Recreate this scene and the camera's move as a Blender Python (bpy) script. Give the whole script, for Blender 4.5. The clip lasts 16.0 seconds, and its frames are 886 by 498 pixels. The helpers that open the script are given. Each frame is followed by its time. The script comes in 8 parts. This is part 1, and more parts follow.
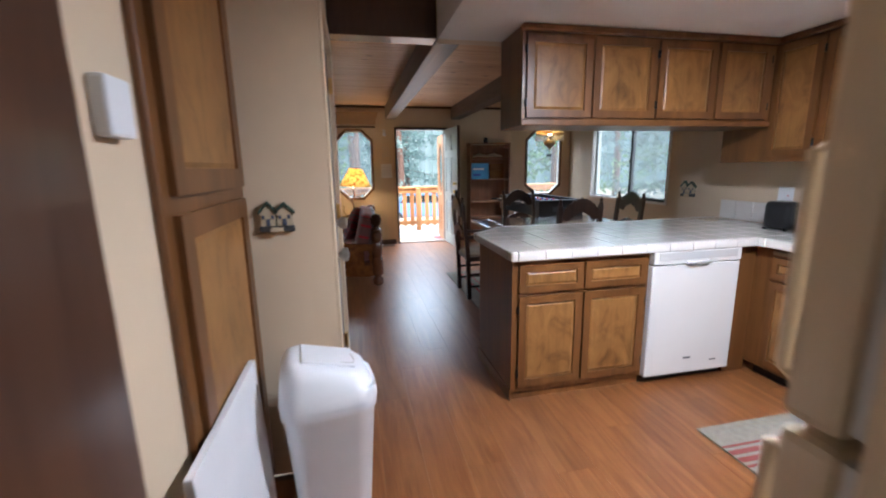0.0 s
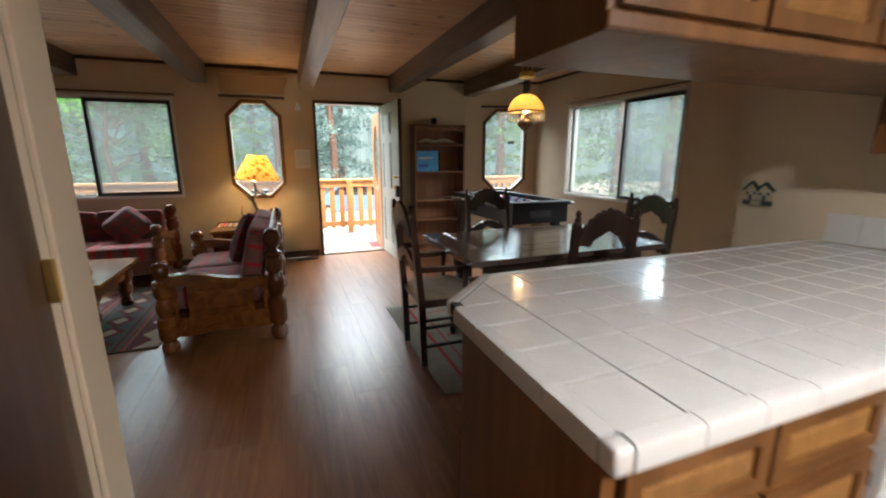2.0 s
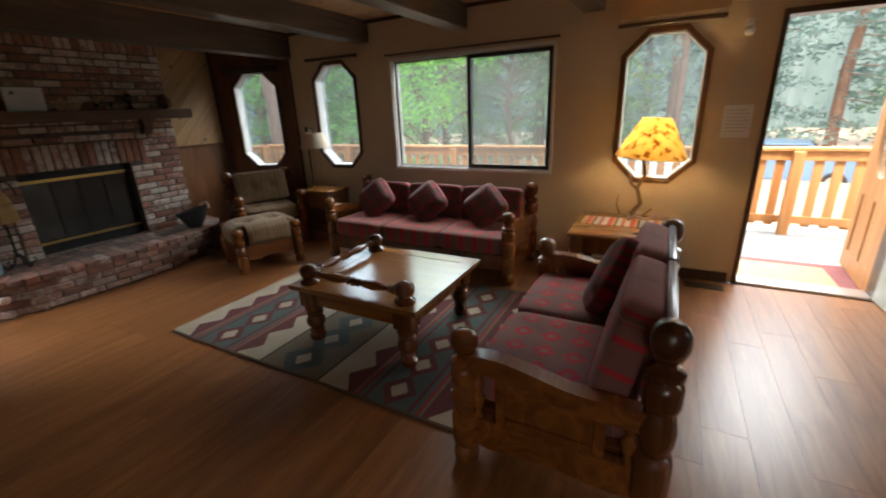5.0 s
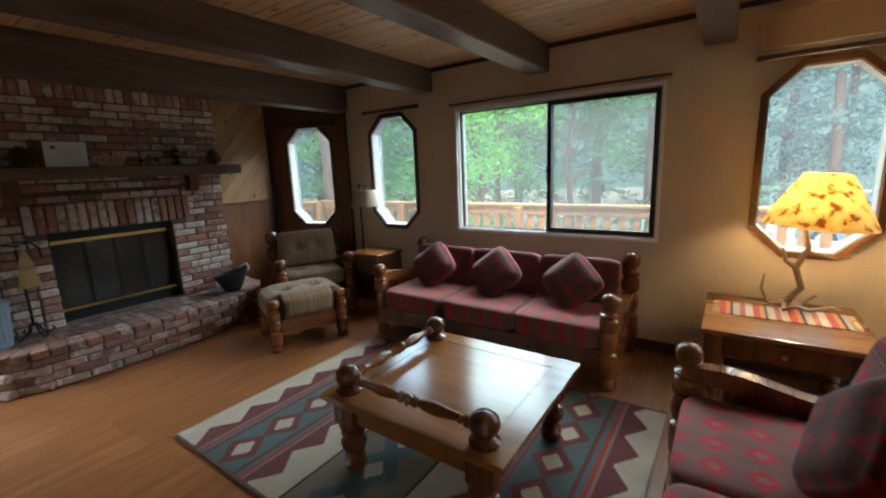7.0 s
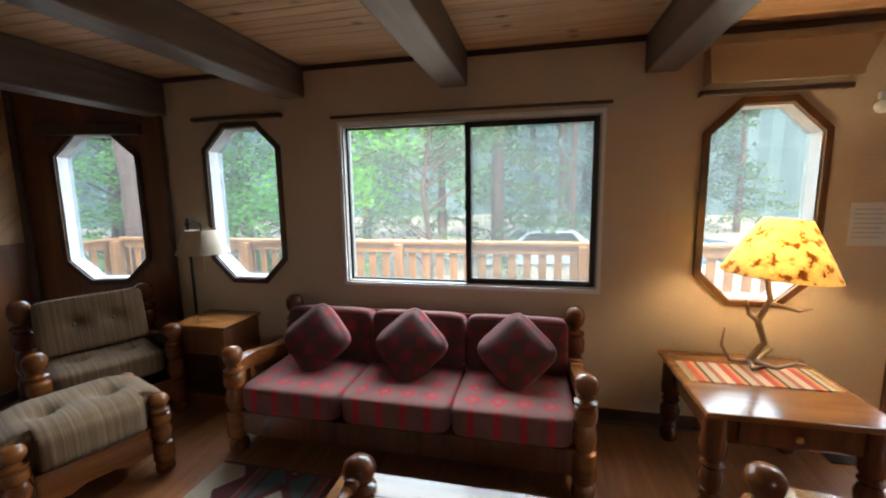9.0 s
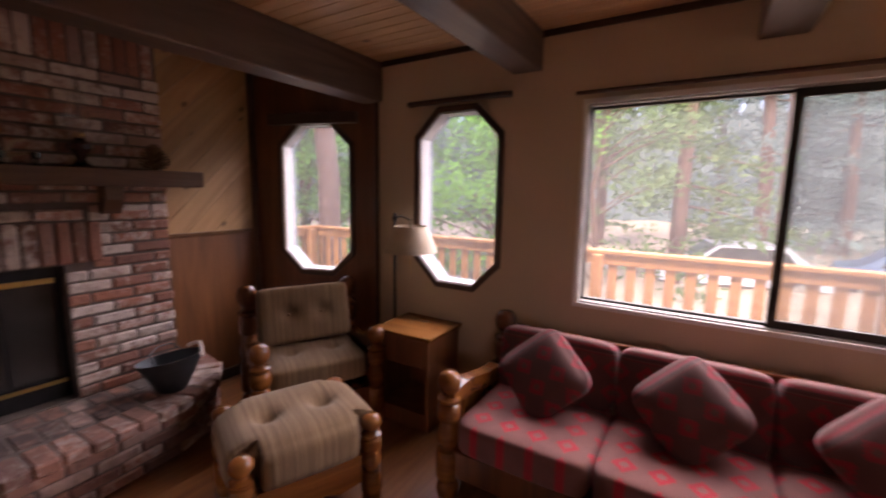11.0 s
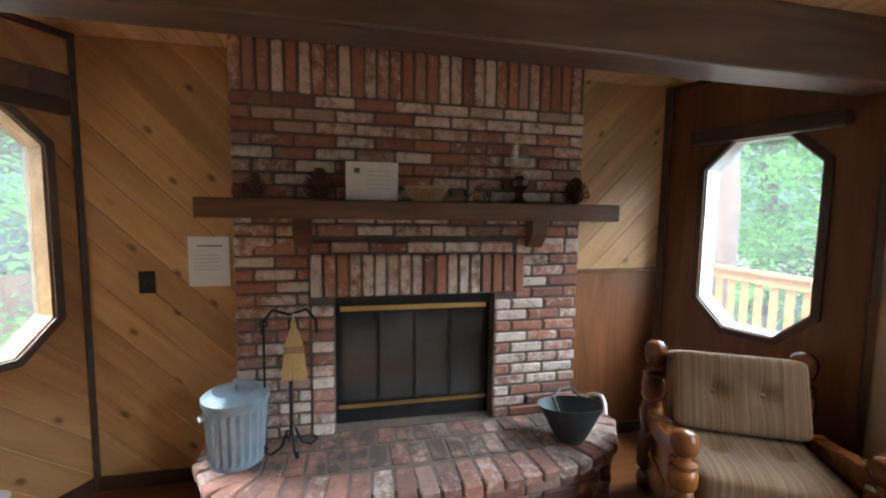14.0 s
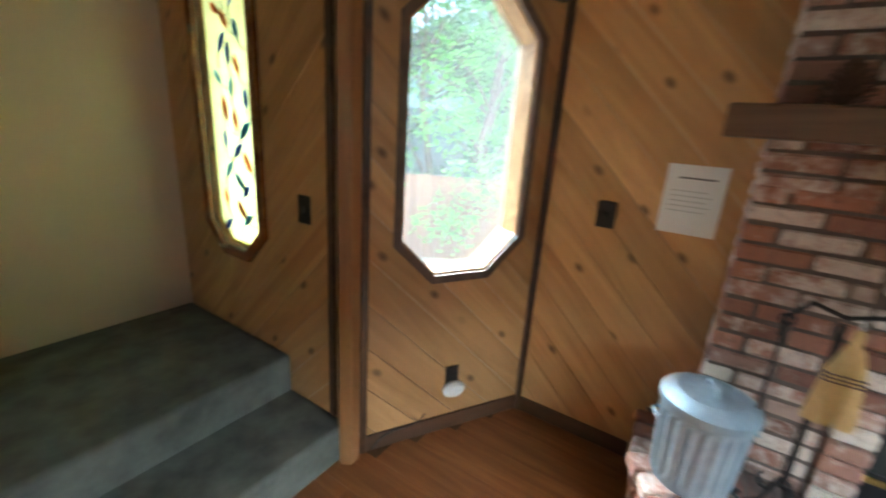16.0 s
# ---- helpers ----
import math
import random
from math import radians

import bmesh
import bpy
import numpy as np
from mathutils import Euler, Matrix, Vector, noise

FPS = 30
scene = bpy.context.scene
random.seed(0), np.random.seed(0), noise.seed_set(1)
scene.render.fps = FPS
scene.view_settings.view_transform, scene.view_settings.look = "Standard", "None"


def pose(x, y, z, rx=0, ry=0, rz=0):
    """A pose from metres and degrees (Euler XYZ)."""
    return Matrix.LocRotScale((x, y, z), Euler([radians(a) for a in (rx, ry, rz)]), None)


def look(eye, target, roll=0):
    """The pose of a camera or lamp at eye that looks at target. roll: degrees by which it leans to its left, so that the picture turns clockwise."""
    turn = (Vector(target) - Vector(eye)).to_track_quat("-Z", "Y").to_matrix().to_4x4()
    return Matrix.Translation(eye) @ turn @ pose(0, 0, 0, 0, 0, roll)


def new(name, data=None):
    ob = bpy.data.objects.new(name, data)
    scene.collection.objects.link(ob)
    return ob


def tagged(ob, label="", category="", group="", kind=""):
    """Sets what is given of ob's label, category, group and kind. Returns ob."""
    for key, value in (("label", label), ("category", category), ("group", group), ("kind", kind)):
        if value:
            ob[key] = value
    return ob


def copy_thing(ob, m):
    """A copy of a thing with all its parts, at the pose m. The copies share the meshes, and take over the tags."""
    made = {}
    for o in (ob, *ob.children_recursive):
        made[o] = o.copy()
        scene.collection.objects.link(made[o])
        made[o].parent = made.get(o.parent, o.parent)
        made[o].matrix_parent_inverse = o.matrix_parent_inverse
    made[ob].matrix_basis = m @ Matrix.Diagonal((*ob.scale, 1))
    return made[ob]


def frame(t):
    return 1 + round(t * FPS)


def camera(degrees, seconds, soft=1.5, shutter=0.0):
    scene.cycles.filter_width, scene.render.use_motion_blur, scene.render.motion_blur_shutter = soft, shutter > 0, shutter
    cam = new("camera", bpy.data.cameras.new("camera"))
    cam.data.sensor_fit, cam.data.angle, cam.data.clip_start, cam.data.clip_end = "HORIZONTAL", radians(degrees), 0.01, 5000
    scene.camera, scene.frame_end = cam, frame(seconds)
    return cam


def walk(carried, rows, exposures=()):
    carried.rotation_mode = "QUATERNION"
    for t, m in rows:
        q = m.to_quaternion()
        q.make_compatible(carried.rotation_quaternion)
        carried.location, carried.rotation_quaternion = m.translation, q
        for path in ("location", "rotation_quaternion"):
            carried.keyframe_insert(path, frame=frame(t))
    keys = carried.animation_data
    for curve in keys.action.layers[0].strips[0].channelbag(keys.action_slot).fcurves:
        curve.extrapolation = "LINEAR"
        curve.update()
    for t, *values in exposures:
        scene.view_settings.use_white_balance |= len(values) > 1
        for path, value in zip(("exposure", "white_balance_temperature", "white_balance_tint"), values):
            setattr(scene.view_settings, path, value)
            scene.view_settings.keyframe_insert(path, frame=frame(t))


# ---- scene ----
cam = camera(94.1, 16.0, soft=2.0, shutter=0.4)
PATH = [
    (0, (1.298, 0.914, 1.369), (1.706, 2.833, 0.98), -0.9),
    (0.5, (1.348, 1.346, 1.385), (1.904, 3.223, 0.974), -1.1),
    (1, (1.451, 1.74, 1.377), (2.107, 3.576, 0.931), -1.1),
    (1.5, (1.572, 2.149, 1.37), (2.331, 3.943, 0.914), -0.4),
    (2, (1.666, 2.538, 1.36), (2.351, 4.365, 0.919), -0.0),
    (2.5, (1.719, 2.925, 1.369), (2.159, 4.828, 0.939), -0.0),
    (3, (1.673, 3.334, 1.406), (1.821, 5.281, 0.972), -0.2),
    (3.5, (1.645, 3.724, 1.423), (1.466, 5.655, 0.935), -0.4),
    (4, (1.605, 4.058, 1.435), (1.153, 5.92, 0.862), -0.9),
    (4.5, (1.487, 4.301, 1.48), (0.797, 6.07, 0.853), -1.4),
    (5, (1.452, 4.419, 1.495), (0.544, 6.082, 0.853), -2.3),
    (5.2, (1.456, 4.454, 1.484), (0.473, 6.078, 0.855), -2.5),
    (7.3, (0.791, 5.112, 1.482), (-0.329, 6.732, 1.133), -2.0),
    (7.5, (0.719, 5.197, 1.498), (-0.303, 6.882, 1.157), -1.8),
    (8, (0.476, 5.371, 1.512), (-0.305, 7.185, 1.194), -1.8),
    (8.2, (0.387, 5.437, 1.544), (-0.276, 7.297, 1.222), -1.7),
    (10.3, (-0.41, 5.89, 1.501), (-0.776, 7.846, 1.299), -0.5),
    (10.5, (-0.494, 5.924, 1.491), (-1.054, 7.833, 1.283), 0.0),
    (11, (-0.694, 6.011, 1.522), (-1.739, 7.693, 1.24), 0.9),
    (11.5, (-0.935, 5.994, 1.519), (-2.355, 7.358, 1.171), 1.4),
    (12, (-1.123, 5.94, 1.528), (-2.788, 6.961, 1.098), 1.6),
    (12.5, (-1.242, 5.944, 1.519), (-3.038, 6.671, 1.021), 1.9),
    (13, (-1.328, 6.056, 1.5), (-3.193, 6.601, 1.022), 1.6),
    (13.5, (-1.325, 6.05, 1.527), (-3.248, 6.527, 1.251), 1.0),
    (14, (-1.31, 5.974, 1.555), (-3.256, 6.4, 1.379), 0.8),
    (14.5, (-1.392, 5.915, 1.502), (-3.364, 6.094, 1.222), 1.1),
    (15, (-1.613, 5.836, 1.494), (-3.562, 5.579, 1.126), 1.7),
    (15.5, (-1.768, 5.605, 1.508), (-3.601, 4.956, 1.04), 2.4),
    (16, (-1.892, 5.269, 1.493), (-3.501, 4.232, 0.914), 4.0),
]
EXPOSURES = [(0, 2.92, 5700, 12), (0.5, 2.85, 6100, 12), (1.5, 2.85, 6500, 8), (2.5, 2.98, 6500, 10), (3.5, 2.98, 6800, 14), (4.3, 2.65, 7000, 14), (5.2, 2.7, 7000, 10), (7.5, 3.13, 5950, 2), (8.2, 3.18, 5950, 0), (10.3, 3.06, 7200, 38), (11.2, 3.05, 7600, 48), (11.6, 2.95, 7600, 50), (12, 3.35, 6700, 34),
             (13, 3.98, 6100, 13), (14, 4.34, 6200, 9), (15, 4.58, 6200, 6), (16, 4.82, 6100, 4)]
walk(cam, [(t, look(eye, target, roll)) for t, eye, target, roll in PATH], EXPOSURES)

# ---- world, sun, lamps ----
world = bpy.data.worlds.new("world")
scene.world = world
world.use_nodes = True
wn = world.node_tree.nodes
sky = wn.new("ShaderNodeTexSky")
sky.sky_type, sky.sun_disc = "NISHITA", False
sky.sun_elevation, sky.sun_rotation = radians(52), radians(170)
sky.air_density, sky.dust_density = 1.0, 4.0
world.node_tree.links.new(sky.outputs[0], wn["Background"].inputs[0])
wn["Background"].inputs[1].default_value = 0.10

sun_data = bpy.data.lights.new("sun", "SUN")
sun_data.energy, sun_data.angle, sun_data.color = 1.4, radians(12), (1.0, 0.96, 0.90)
sun = new("sun", sun_data)
sun.matrix_world = look((0, -20, 40), (3, 8, 0))


def point_lamp(name, place, watts, colour, size):
    data = bpy.data.lights.new(name, "POINT")
    data.energy, data.color, data.shadow_soft_size = watts, colour, size
    ob = new(name, data)
    ob.location = place
    return ob


# lamps that the place has
point_lamp("antler_lamp_light", (1.295, 8.13, 1.20), 2.7, (1.0, 0.70, 0.37), 0.04)
point_lamp("pendant_light", (3.955, 6.29, 1.83), 2.4, (1.0, 0.76, 0.45), 0.035)
kit = bpy.data.lights.new("kitchen_light", "AREA")
kit.shape, kit.size, kit.energy, kit.color = "DISK", 0.30, 11.3, (0.96, 0.97, 1.0)
new("kitchen_light", kit).location = (2.75, 1.75, 2.105)


def sky_lamp(name, place, target, w, h, watts):
    """Stands in for the sky's light at an opening: just outside it, above its head."""
    data = bpy.data.lights.new(name, "AREA")
    data.shape, data.size, data.size_y, data.energy, data.color = "RECTANGLE", w, h, watts, (0.86, 0.94, 1.0)
    ob = new(name, data)
    ob.matrix_world = look(place, target)
    return ob


sky_lamp("sky_north", (0.6, 12.6, 7.8), (0.6, 7.4, 5.4), 20.0, 9.0, 1760)
sky_lamp("sky_east", (9.6, 6.2, 6.2), (5.0, 6.2, 4.2), 9.0, 6.0, 780)
sky_lamp("sky_southwest", (-4.6, 2.4, 3.6), (-3.3, 4.5, 1.5), 2.6, 1.5, 190)
sky_lamp("sky_stained", (-3.5, 3.35, 1.6), (-2.0, 3.35, 1.3), 0.6, 1.4, 0.31)


# ---- materials ----
def nodes_of(name):
    m = bpy.data.materials.new(name)
    m.use_nodes = True
    nt = m.node_tree
    return m, nt, nt.nodes["Principled BSDF"]


def ramp_of(nt, fac, stops):
    r = nt.nodes.new("ShaderNodeValToRGB")
    while len(r.color_ramp.elements) < len(stops):
        r.color_ramp.elements.new(0.5)
    for e, (p, c) in zip(r.color_ramp.elements, stops):
        e.position, e.color = p, (*c, 1)
    nt.links.new(fac, r.inputs[0])
    return r.outputs[0]


def mapped(nt, scale=(1, 1, 1), turn=(0, 0, 0), piece=False):
    tc, mp = nt.nodes.new("ShaderNodeTexCoord"), nt.nodes.new("ShaderNodeMapping")
    mp.inputs["Scale"].default_value = scale
    mp.inputs["Rotation"].default_value = [radians(a) for a in turn]
    nt.links.new(tc.outputs["Object"], mp.inputs["Vector"])
    if piece:
        info = nt.nodes.new("ShaderNodeObjectInfo")
        mul = nt.nodes.new("ShaderNodeMath")
        mul.operation, mul.inputs[1].default_value = "MULTIPLY", 37.0
        nt.links.new(info.outputs["Random"], mul.inputs[0])
        nt.links.new(mul.outputs[0], mp.inputs["Location"])
    return mp.outputs[0]


def noise_of(nt, vec, scale, detail=4, rough=0.55, distortion=0.0):
    n = nt.nodes.new("ShaderNodeTexNoise")
    for k, v in (("Scale", scale), ("Detail", detail), ("Roughness", rough), ("Distortion", distortion)):
        n.inputs[k].default_value = v
    nt.links.new(vec, n.inputs["Vector"])
    return n.outputs[0]


def bump_to(nt, bsdf, height, strength=0.2, distance=0.01):
    b = nt.nodes.new("ShaderNodeBump")
    b.inputs["Strength"].default_value, b.inputs["Distance"].default_value = strength, distance
    nt.links.new(height, b.inputs["Height"])
    nt.links.new(b.outputs[0], bsdf.inputs["Normal"])


def mixed(nt, a, b, fac, kind="MIX"):
    x = nt.nodes.new("ShaderNodeMix")
    x.data_type, x.blend_type = "RGBA", kind
    for sock, v in ((x.inputs[6], a), (x.inputs[7], b)):
        if isinstance(v, tuple):
            sock.default_value = (*v, 1)
        else:
            nt.links.new(v, sock)
    if isinstance(fac, float):
        x.inputs[0].default_value = fac
    else:
        nt.links.new(fac, x.inputs[0])
    return x.outputs[2]


def varied(nt, colour, low, high):
    """Lets each piece be lighter or darker than its neighbours."""
    info = nt.nodes.new("ShaderNodeObjectInfo")
    mr = nt.nodes.new("ShaderNodeMapRange")
    mr.inputs["To Min"].default_value, mr.inputs["To Max"].default_value = low, high
    nt.links.new(info.outputs["Random"], mr.inputs["Value"])
    comb = nt.nodes.new("ShaderNodeCombineColor")
    for k in range(3):
        nt.links.new(mr.outputs[0], comb.inputs[k])
    return mixed(nt, colour, comb.outputs[0], 1.0, "MULTIPLY")


def paint(name, c1, c2, scale=6, rough=0.6, metal=0.0, bump=0.1, fine=60, spread=0.35, coat=0.0):
    m, nt, p = nodes_of(name)
    v = mapped(nt)
    col = ramp_of(nt, noise_of(nt, v, scale, 5), [(0.5 - spread, c1), (0.5 + spread, c2)])
    nt.links.new(col, p.inputs["Base Color"])
    p.inputs["Roughness"].default_value, p.inputs["Metallic"].default_value = rough, metal
    p.inputs["Coat Weight"].default_value, p.inputs["Coat Roughness"].default_value = coat, 0.15
    if bump:
        bump_to(nt, p, noise_of(nt, v, fine, 3), bump, 0.004)
    return m


def wood(name, dark, light, axis=2, rough=0.35, grain=14, coat=0.2, piece=False, low=0.8, high=1.15, knots=False, bump=0.08):
    """Long grain along one axis, with pores, and knots where the boards have them."""
    m, nt, p = nodes_of(name)
    sc = [1.0, 1.0, 1.0]
    sc[axis] = 0.09
    v = mapped(nt, sc, piece=piece)
    g = noise_of(nt, v, grain, 6, 0.6, 1.2)
    col = ramp_of(nt, g, [(0.3, dark), (0.52, tuple((a + b) / 2 for a, b in zip(dark, light))), (0.72, light)])
    broad = noise_of(nt, v, 2.5, 2)
    col = mixed(nt, col, tuple(0.72 * c for c in dark), ramp_of(nt, broad, [(0.5, (0, 0, 0)), (0.8, (0.5, 0.5, 0.5))]))
    if knots:
        sk = [1.0, 1.0, 1.0]
        sk[axis] = 0.6
        vk = mapped(nt, sk, (90, 0, 0) if piece else (0, 0, 0), piece=piece)
        vor = nt.nodes.new("ShaderNodeTexVoronoi")
        vor.voronoi_dimensions = "2D"
        vor.inputs["Scale"].default_value = 5.0 if piece else 4.0
        nt.links.new(vk, vor.inputs["Vector"])
        k = ramp_of(nt, vor.outputs["Distance"], [(0.03, (0.9, 0.9, 0.9)), (0.065, (0.55, 0.55, 0.55)), (0.11, (0, 0, 0))])
        some = nt.nodes.new("ShaderNodeSeparateColor")
        nt.links.new(vor.outputs["Color"], some.inputs[0])
        k = mixed(nt, k, ramp_of(nt, some.outputs[0], [(0.40, (0, 0, 0)), (0.62, (1, 1, 1))]), 1.0, "MULTIPLY")
        col = mixed(nt, col, tuple(0.3 * c for c in dark), k)
    if piece:
        col = varied(nt, col, low, high)
    nt.links.new(col, p.inputs["Base Color"])
    p.inputs["Roughness"].default_value = rough
    p.inputs["Coat Weight"].default_value, p.inputs["Coat Roughness"].default_value = coat, 0.12
    bump_to(nt, p, g, bump, 0.004)
    return m


def mottled_wood(name, dark, light):
    """Stained birch: cloudy blotches over a soft upright grain."""
    m, nt, p = nodes_of(name)
    cloud = noise_of(nt, mapped(nt, (1, 1, 0.6)), 9, 5, 0.6, 1.0)
    grain = noise_of(nt, mapped(nt, (1, 1, 0.06)), 30, 4, 0.6)
    mid = tuple(0.42 * a + 0.58 * b for a, b in zip(dark, light))
    col = ramp_of(nt, cloud, [(0.25, dark), (0.45, mid), (0.7, light)])
    col = mixed(nt, col, tuple(0.6 * c for c in dark), ramp_of(nt, grain, [(0.5, (0, 0, 0)), (0.75, (0.4, 0.4, 0.4))]))
    nt.links.new(col, p.inputs["Base Color"])
    p.inputs["Roughness"].default_value = 0.36
    bump_to(nt, p, grain, 0.05, 0.003)
    return m


def glossy_glass(name, gloss=0.06, tint=(1, 1, 1), veil_share=0.0):
    m = bpy.data.materials.new(name)
    m.use_nodes = True
    nt = m.node_tree
    nt.nodes.clear()
    out, mix = nt.nodes.new("ShaderNodeOutputMaterial"), nt.nodes.new("ShaderNodeMixShader")
    clear, shine, fr = nt.nodes.new("ShaderNodeBsdfTransparent"), nt.nodes.new("ShaderNodeBsdfGlossy"), nt.nodes.new("ShaderNodeLayerWeight")
    clear.inputs[0].default_value = (*tint, 1)
    shine.inputs["Roughness"].default_value = 0.02
    power, add = nt.nodes.new("ShaderNodeMath"), nt.nodes.new("ShaderNodeMath")
    power.operation, power.inputs[1].default_value = "POWER", 5.0
    add.operation, add.inputs[1].default_value = "ADD", gloss * 0.4
    nt.links.new(fr.outputs["Facing"], power.inputs[0])
    nt.links.new(power.outputs[0], add.inputs[0])
    nt.links.new(add.outputs[0], mix.inputs[0])
    nt.links.new(clear.outputs[0], mix.inputs[1])
    nt.links.new(shine.outputs[0], mix.inputs[2])
    # Pale translucent layer mixed in: imitates glare haze over the view.
    veil, veil_mix = nt.nodes.new("ShaderNodeBsdfTranslucent"), nt.nodes.new("ShaderNodeMixShader")
    veil.inputs[0].default_value = (0.9, 0.92, 0.92, 1)
    veil_mix.inputs[0].default_value = veil_share
    nt.links.new(mix.outputs[0], veil_mix.inputs[1])
    nt.links.new(veil.outputs[0], veil_mix.inputs[2])
    nt.links.new(veil_mix.outputs[0], out.inputs[0])
    return m


def brick_mat(name, wash=0.37, sooty=0.6):
    m, nt, p = nodes_of(name)
    v = mapped(nt, piece=True)
    info = nt.nodes.new("ShaderNodeObjectInfo")
    base = ramp_of(nt, info.outputs["Random"], [(0.0, (0.21, 0.105, 0.080)), (0.3, (0.31, 0.145, 0.105)), (0.55, (0.42, 0.185, 0.125)), (0.8, (0.34, 0.205, 0.165)), (1.0, (0.45, 0.32, 0.265))])
    blotch = noise_of(nt, v, 19, 7, 0.72)
    white = nt.nodes.new("ShaderNodeMath")
    white.operation = "MULTIPLY_ADD"
    wn2 = nt.nodes.new("ShaderNodeTexWhiteNoise")
    wn2.noise_dimensions = "1D"
    nt.links.new(info.outputs["Random"], wn2.inputs["W"])
    nt.links.new(wn2.outputs["Value"], white.inputs[0])
    white.inputs[1].default_value = wash
    nt.links.new(blotch, white.inputs[2])
    fac = ramp_of(nt, white.outputs[0], [(0.68, (0, 0, 0)), (0.90, (0.8, 0.8, 0.8))])
    col = mixed(nt, base, (0.74, 0.68, 0.61), fac)
    soot = ramp_of(nt, noise_of(nt, v, 26, 4), [(0.55, (0, 0, 0)), (0.78, (0.5, 0.5, 0.5))])
    col = mixed(nt, col, (0.045, 0.030, 0.028), soot)
    spot = nt.nodes.new("ShaderNodeNewGeometry").outputs["Position"]
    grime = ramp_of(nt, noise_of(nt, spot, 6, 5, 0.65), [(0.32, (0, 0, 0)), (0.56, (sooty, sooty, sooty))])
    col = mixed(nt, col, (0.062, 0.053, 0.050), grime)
    nt.links.new(col, p.inputs["Base Color"])
    p.inputs["Roughness"].default_value = 0.9
    bump_to(nt, p, noise_of(nt, v, 45, 5), 0.55, 0.006)
    return m


def striped_cloth(name, a, b, c, axis, scale, rough=0.95):
    """Woven cloth with fine uneven stripes along one axis."""
    m, nt, p = nodes_of(name)
    sc = [0.4, 0.4, 0.4]
    sc[axis] = scale
    v = mapped(nt, sc)
    n = noise_of(nt, v, 1.0, 3, 0.7)
    col = ramp_of(nt, n, [(0.33, a), (0.5, b), (0.64, c)])
    col = mixed(nt, col, tuple(0.55 * x for x in a), ramp_of(nt, noise_of(nt, mapped(nt), 400, 2), [(0.45, (0, 0, 0)), (0.7, (0.5, 0.5, 0.5))]))
    nt.links.new(col, p.inputs["Base Color"])
    p.inputs["Roughness"].default_value, p.inputs["Sheen Weight"].default_value = rough, 0.08
    bump_to(nt, p, noise_of(nt, v, 3.0, 3), 0.35, 0.003)
    return m


def cell_math(nt, op, a, b=None):
    n = nt.nodes.new("ShaderNodeMath")
    n.operation = op
    for k, v in enumerate((a, b)):
        if v is None:
            continue
        if isinstance(v, (int, float)):
            n.inputs[k].default_value = v
        else:
            nt.links.new(v, n.inputs[k])
    return n.outputs[0]


def blanket_cloth(name, u_axis=0, v_axis=1, repeat=0.2, ground=(0.235, 0.095, 0.080), red=(0.40, 0.017, 0.028)):
    """Red and brown woven cloth with rows of stepped diamonds between stripes."""
    m, nt, p = nodes_of(name)
    sep = nt.nodes.new("ShaderNodeSeparateXYZ")
    nt.links.new(mapped(nt), sep.inputs[0])
    u = cell_math(nt, "DIVIDE", sep.outputs[u_axis], repeat)
    w = cell_math(nt, "DIVIDE", sep.outputs[v_axis], repeat)
    shade = lambda c, k: tuple(k * x for x in c)
    row = cell_math(nt, "FLOOR", w)
    even = cell_math(nt, "MODULO", row, 2.0)
    fu = cell_math(nt, "ABSOLUTE", cell_math(nt, "SUBTRACT", cell_math(nt, "FRACT", u), 0.5))
    fw = cell_math(nt, "ABSOLUTE", cell_math(nt, "SUBTRACT", cell_math(nt, "FRACT", w), 0.5))
    step = cell_math(nt, "DIVIDE", cell_math(nt, "FLOOR", cell_math(nt, "MULTIPLY", fw, 10.0)), 10.0)
    d = cell_math(nt, "ADD", fu, step)
    ring = ramp_of(nt, d, [(0.0, ground), (0.12, red), (0.34, shade(ground, 0.78)), (0.9, shade(ground, 0.85))])
    stripe = ramp_of(nt, fw, [(0.0, ground), (0.14, shade(red, 0.75)), (0.26, shade(ground, 0.5)), (0.40, shade(ground, 1.05)), (0.46, shade(red, 0.6))])
    for node in nt.nodes:
        if node.bl_idname == "ShaderNodeValToRGB":
            node.color_ramp.interpolation = "CONSTANT"
    col = mixed(nt, ring, stripe, ramp_of(nt, even, [(0.4, (0, 0, 0)), (0.6, (0.85, 0.85, 0.85))]))
    col = mixed(nt, col, (0.05, 0.018, 0.018), ramp_of(nt, noise_of(nt, mapped(nt), 7, 4), [(0.45, (0, 0, 0)), (0.8, (0.5, 0.5, 0.5))]))
    nt.links.new(col, p.inputs["Base Color"])
    p.inputs["Roughness"].default_value, p.inputs["Sheen Weight"].default_value = 0.95, 0.05
    bump_to(nt, p, noise_of(nt, mapped(nt, (1, 1, 1)), 260, 2), 0.3, 0.003)
    return m


M = {}
M["wall"] = paint("beige_wall_paint", (0.55, 0.44, 0.31), (0.62, 0.505, 0.36), 1.6, 0.75, bump=0.16, fine=140)
M["white_ceiling"] = paint("white_ceiling_plaster", (0.60, 0.58, 0.56), (0.68, 0.66, 0.64), 2, 0.85, bump=0.25, fine=90)
M["beam"] = wood("dark_beam_wood", (0.072, 0.046, 0.033), (0.165, 0.108, 0.076), 1, 0.45, 9, 0.1)
M["dark_trim"] = wood("dark_trim_wood", (0.035, 0.017, 0.009), (0.09, 0.042, 0.022), 0, 0.4, 14)
M["dark_panel"] = wood("dark_stained_panel", (0.115, 0.044, 0.016), (0.225, 0.092, 0.035), 2, 0.4, 10, 0.15)
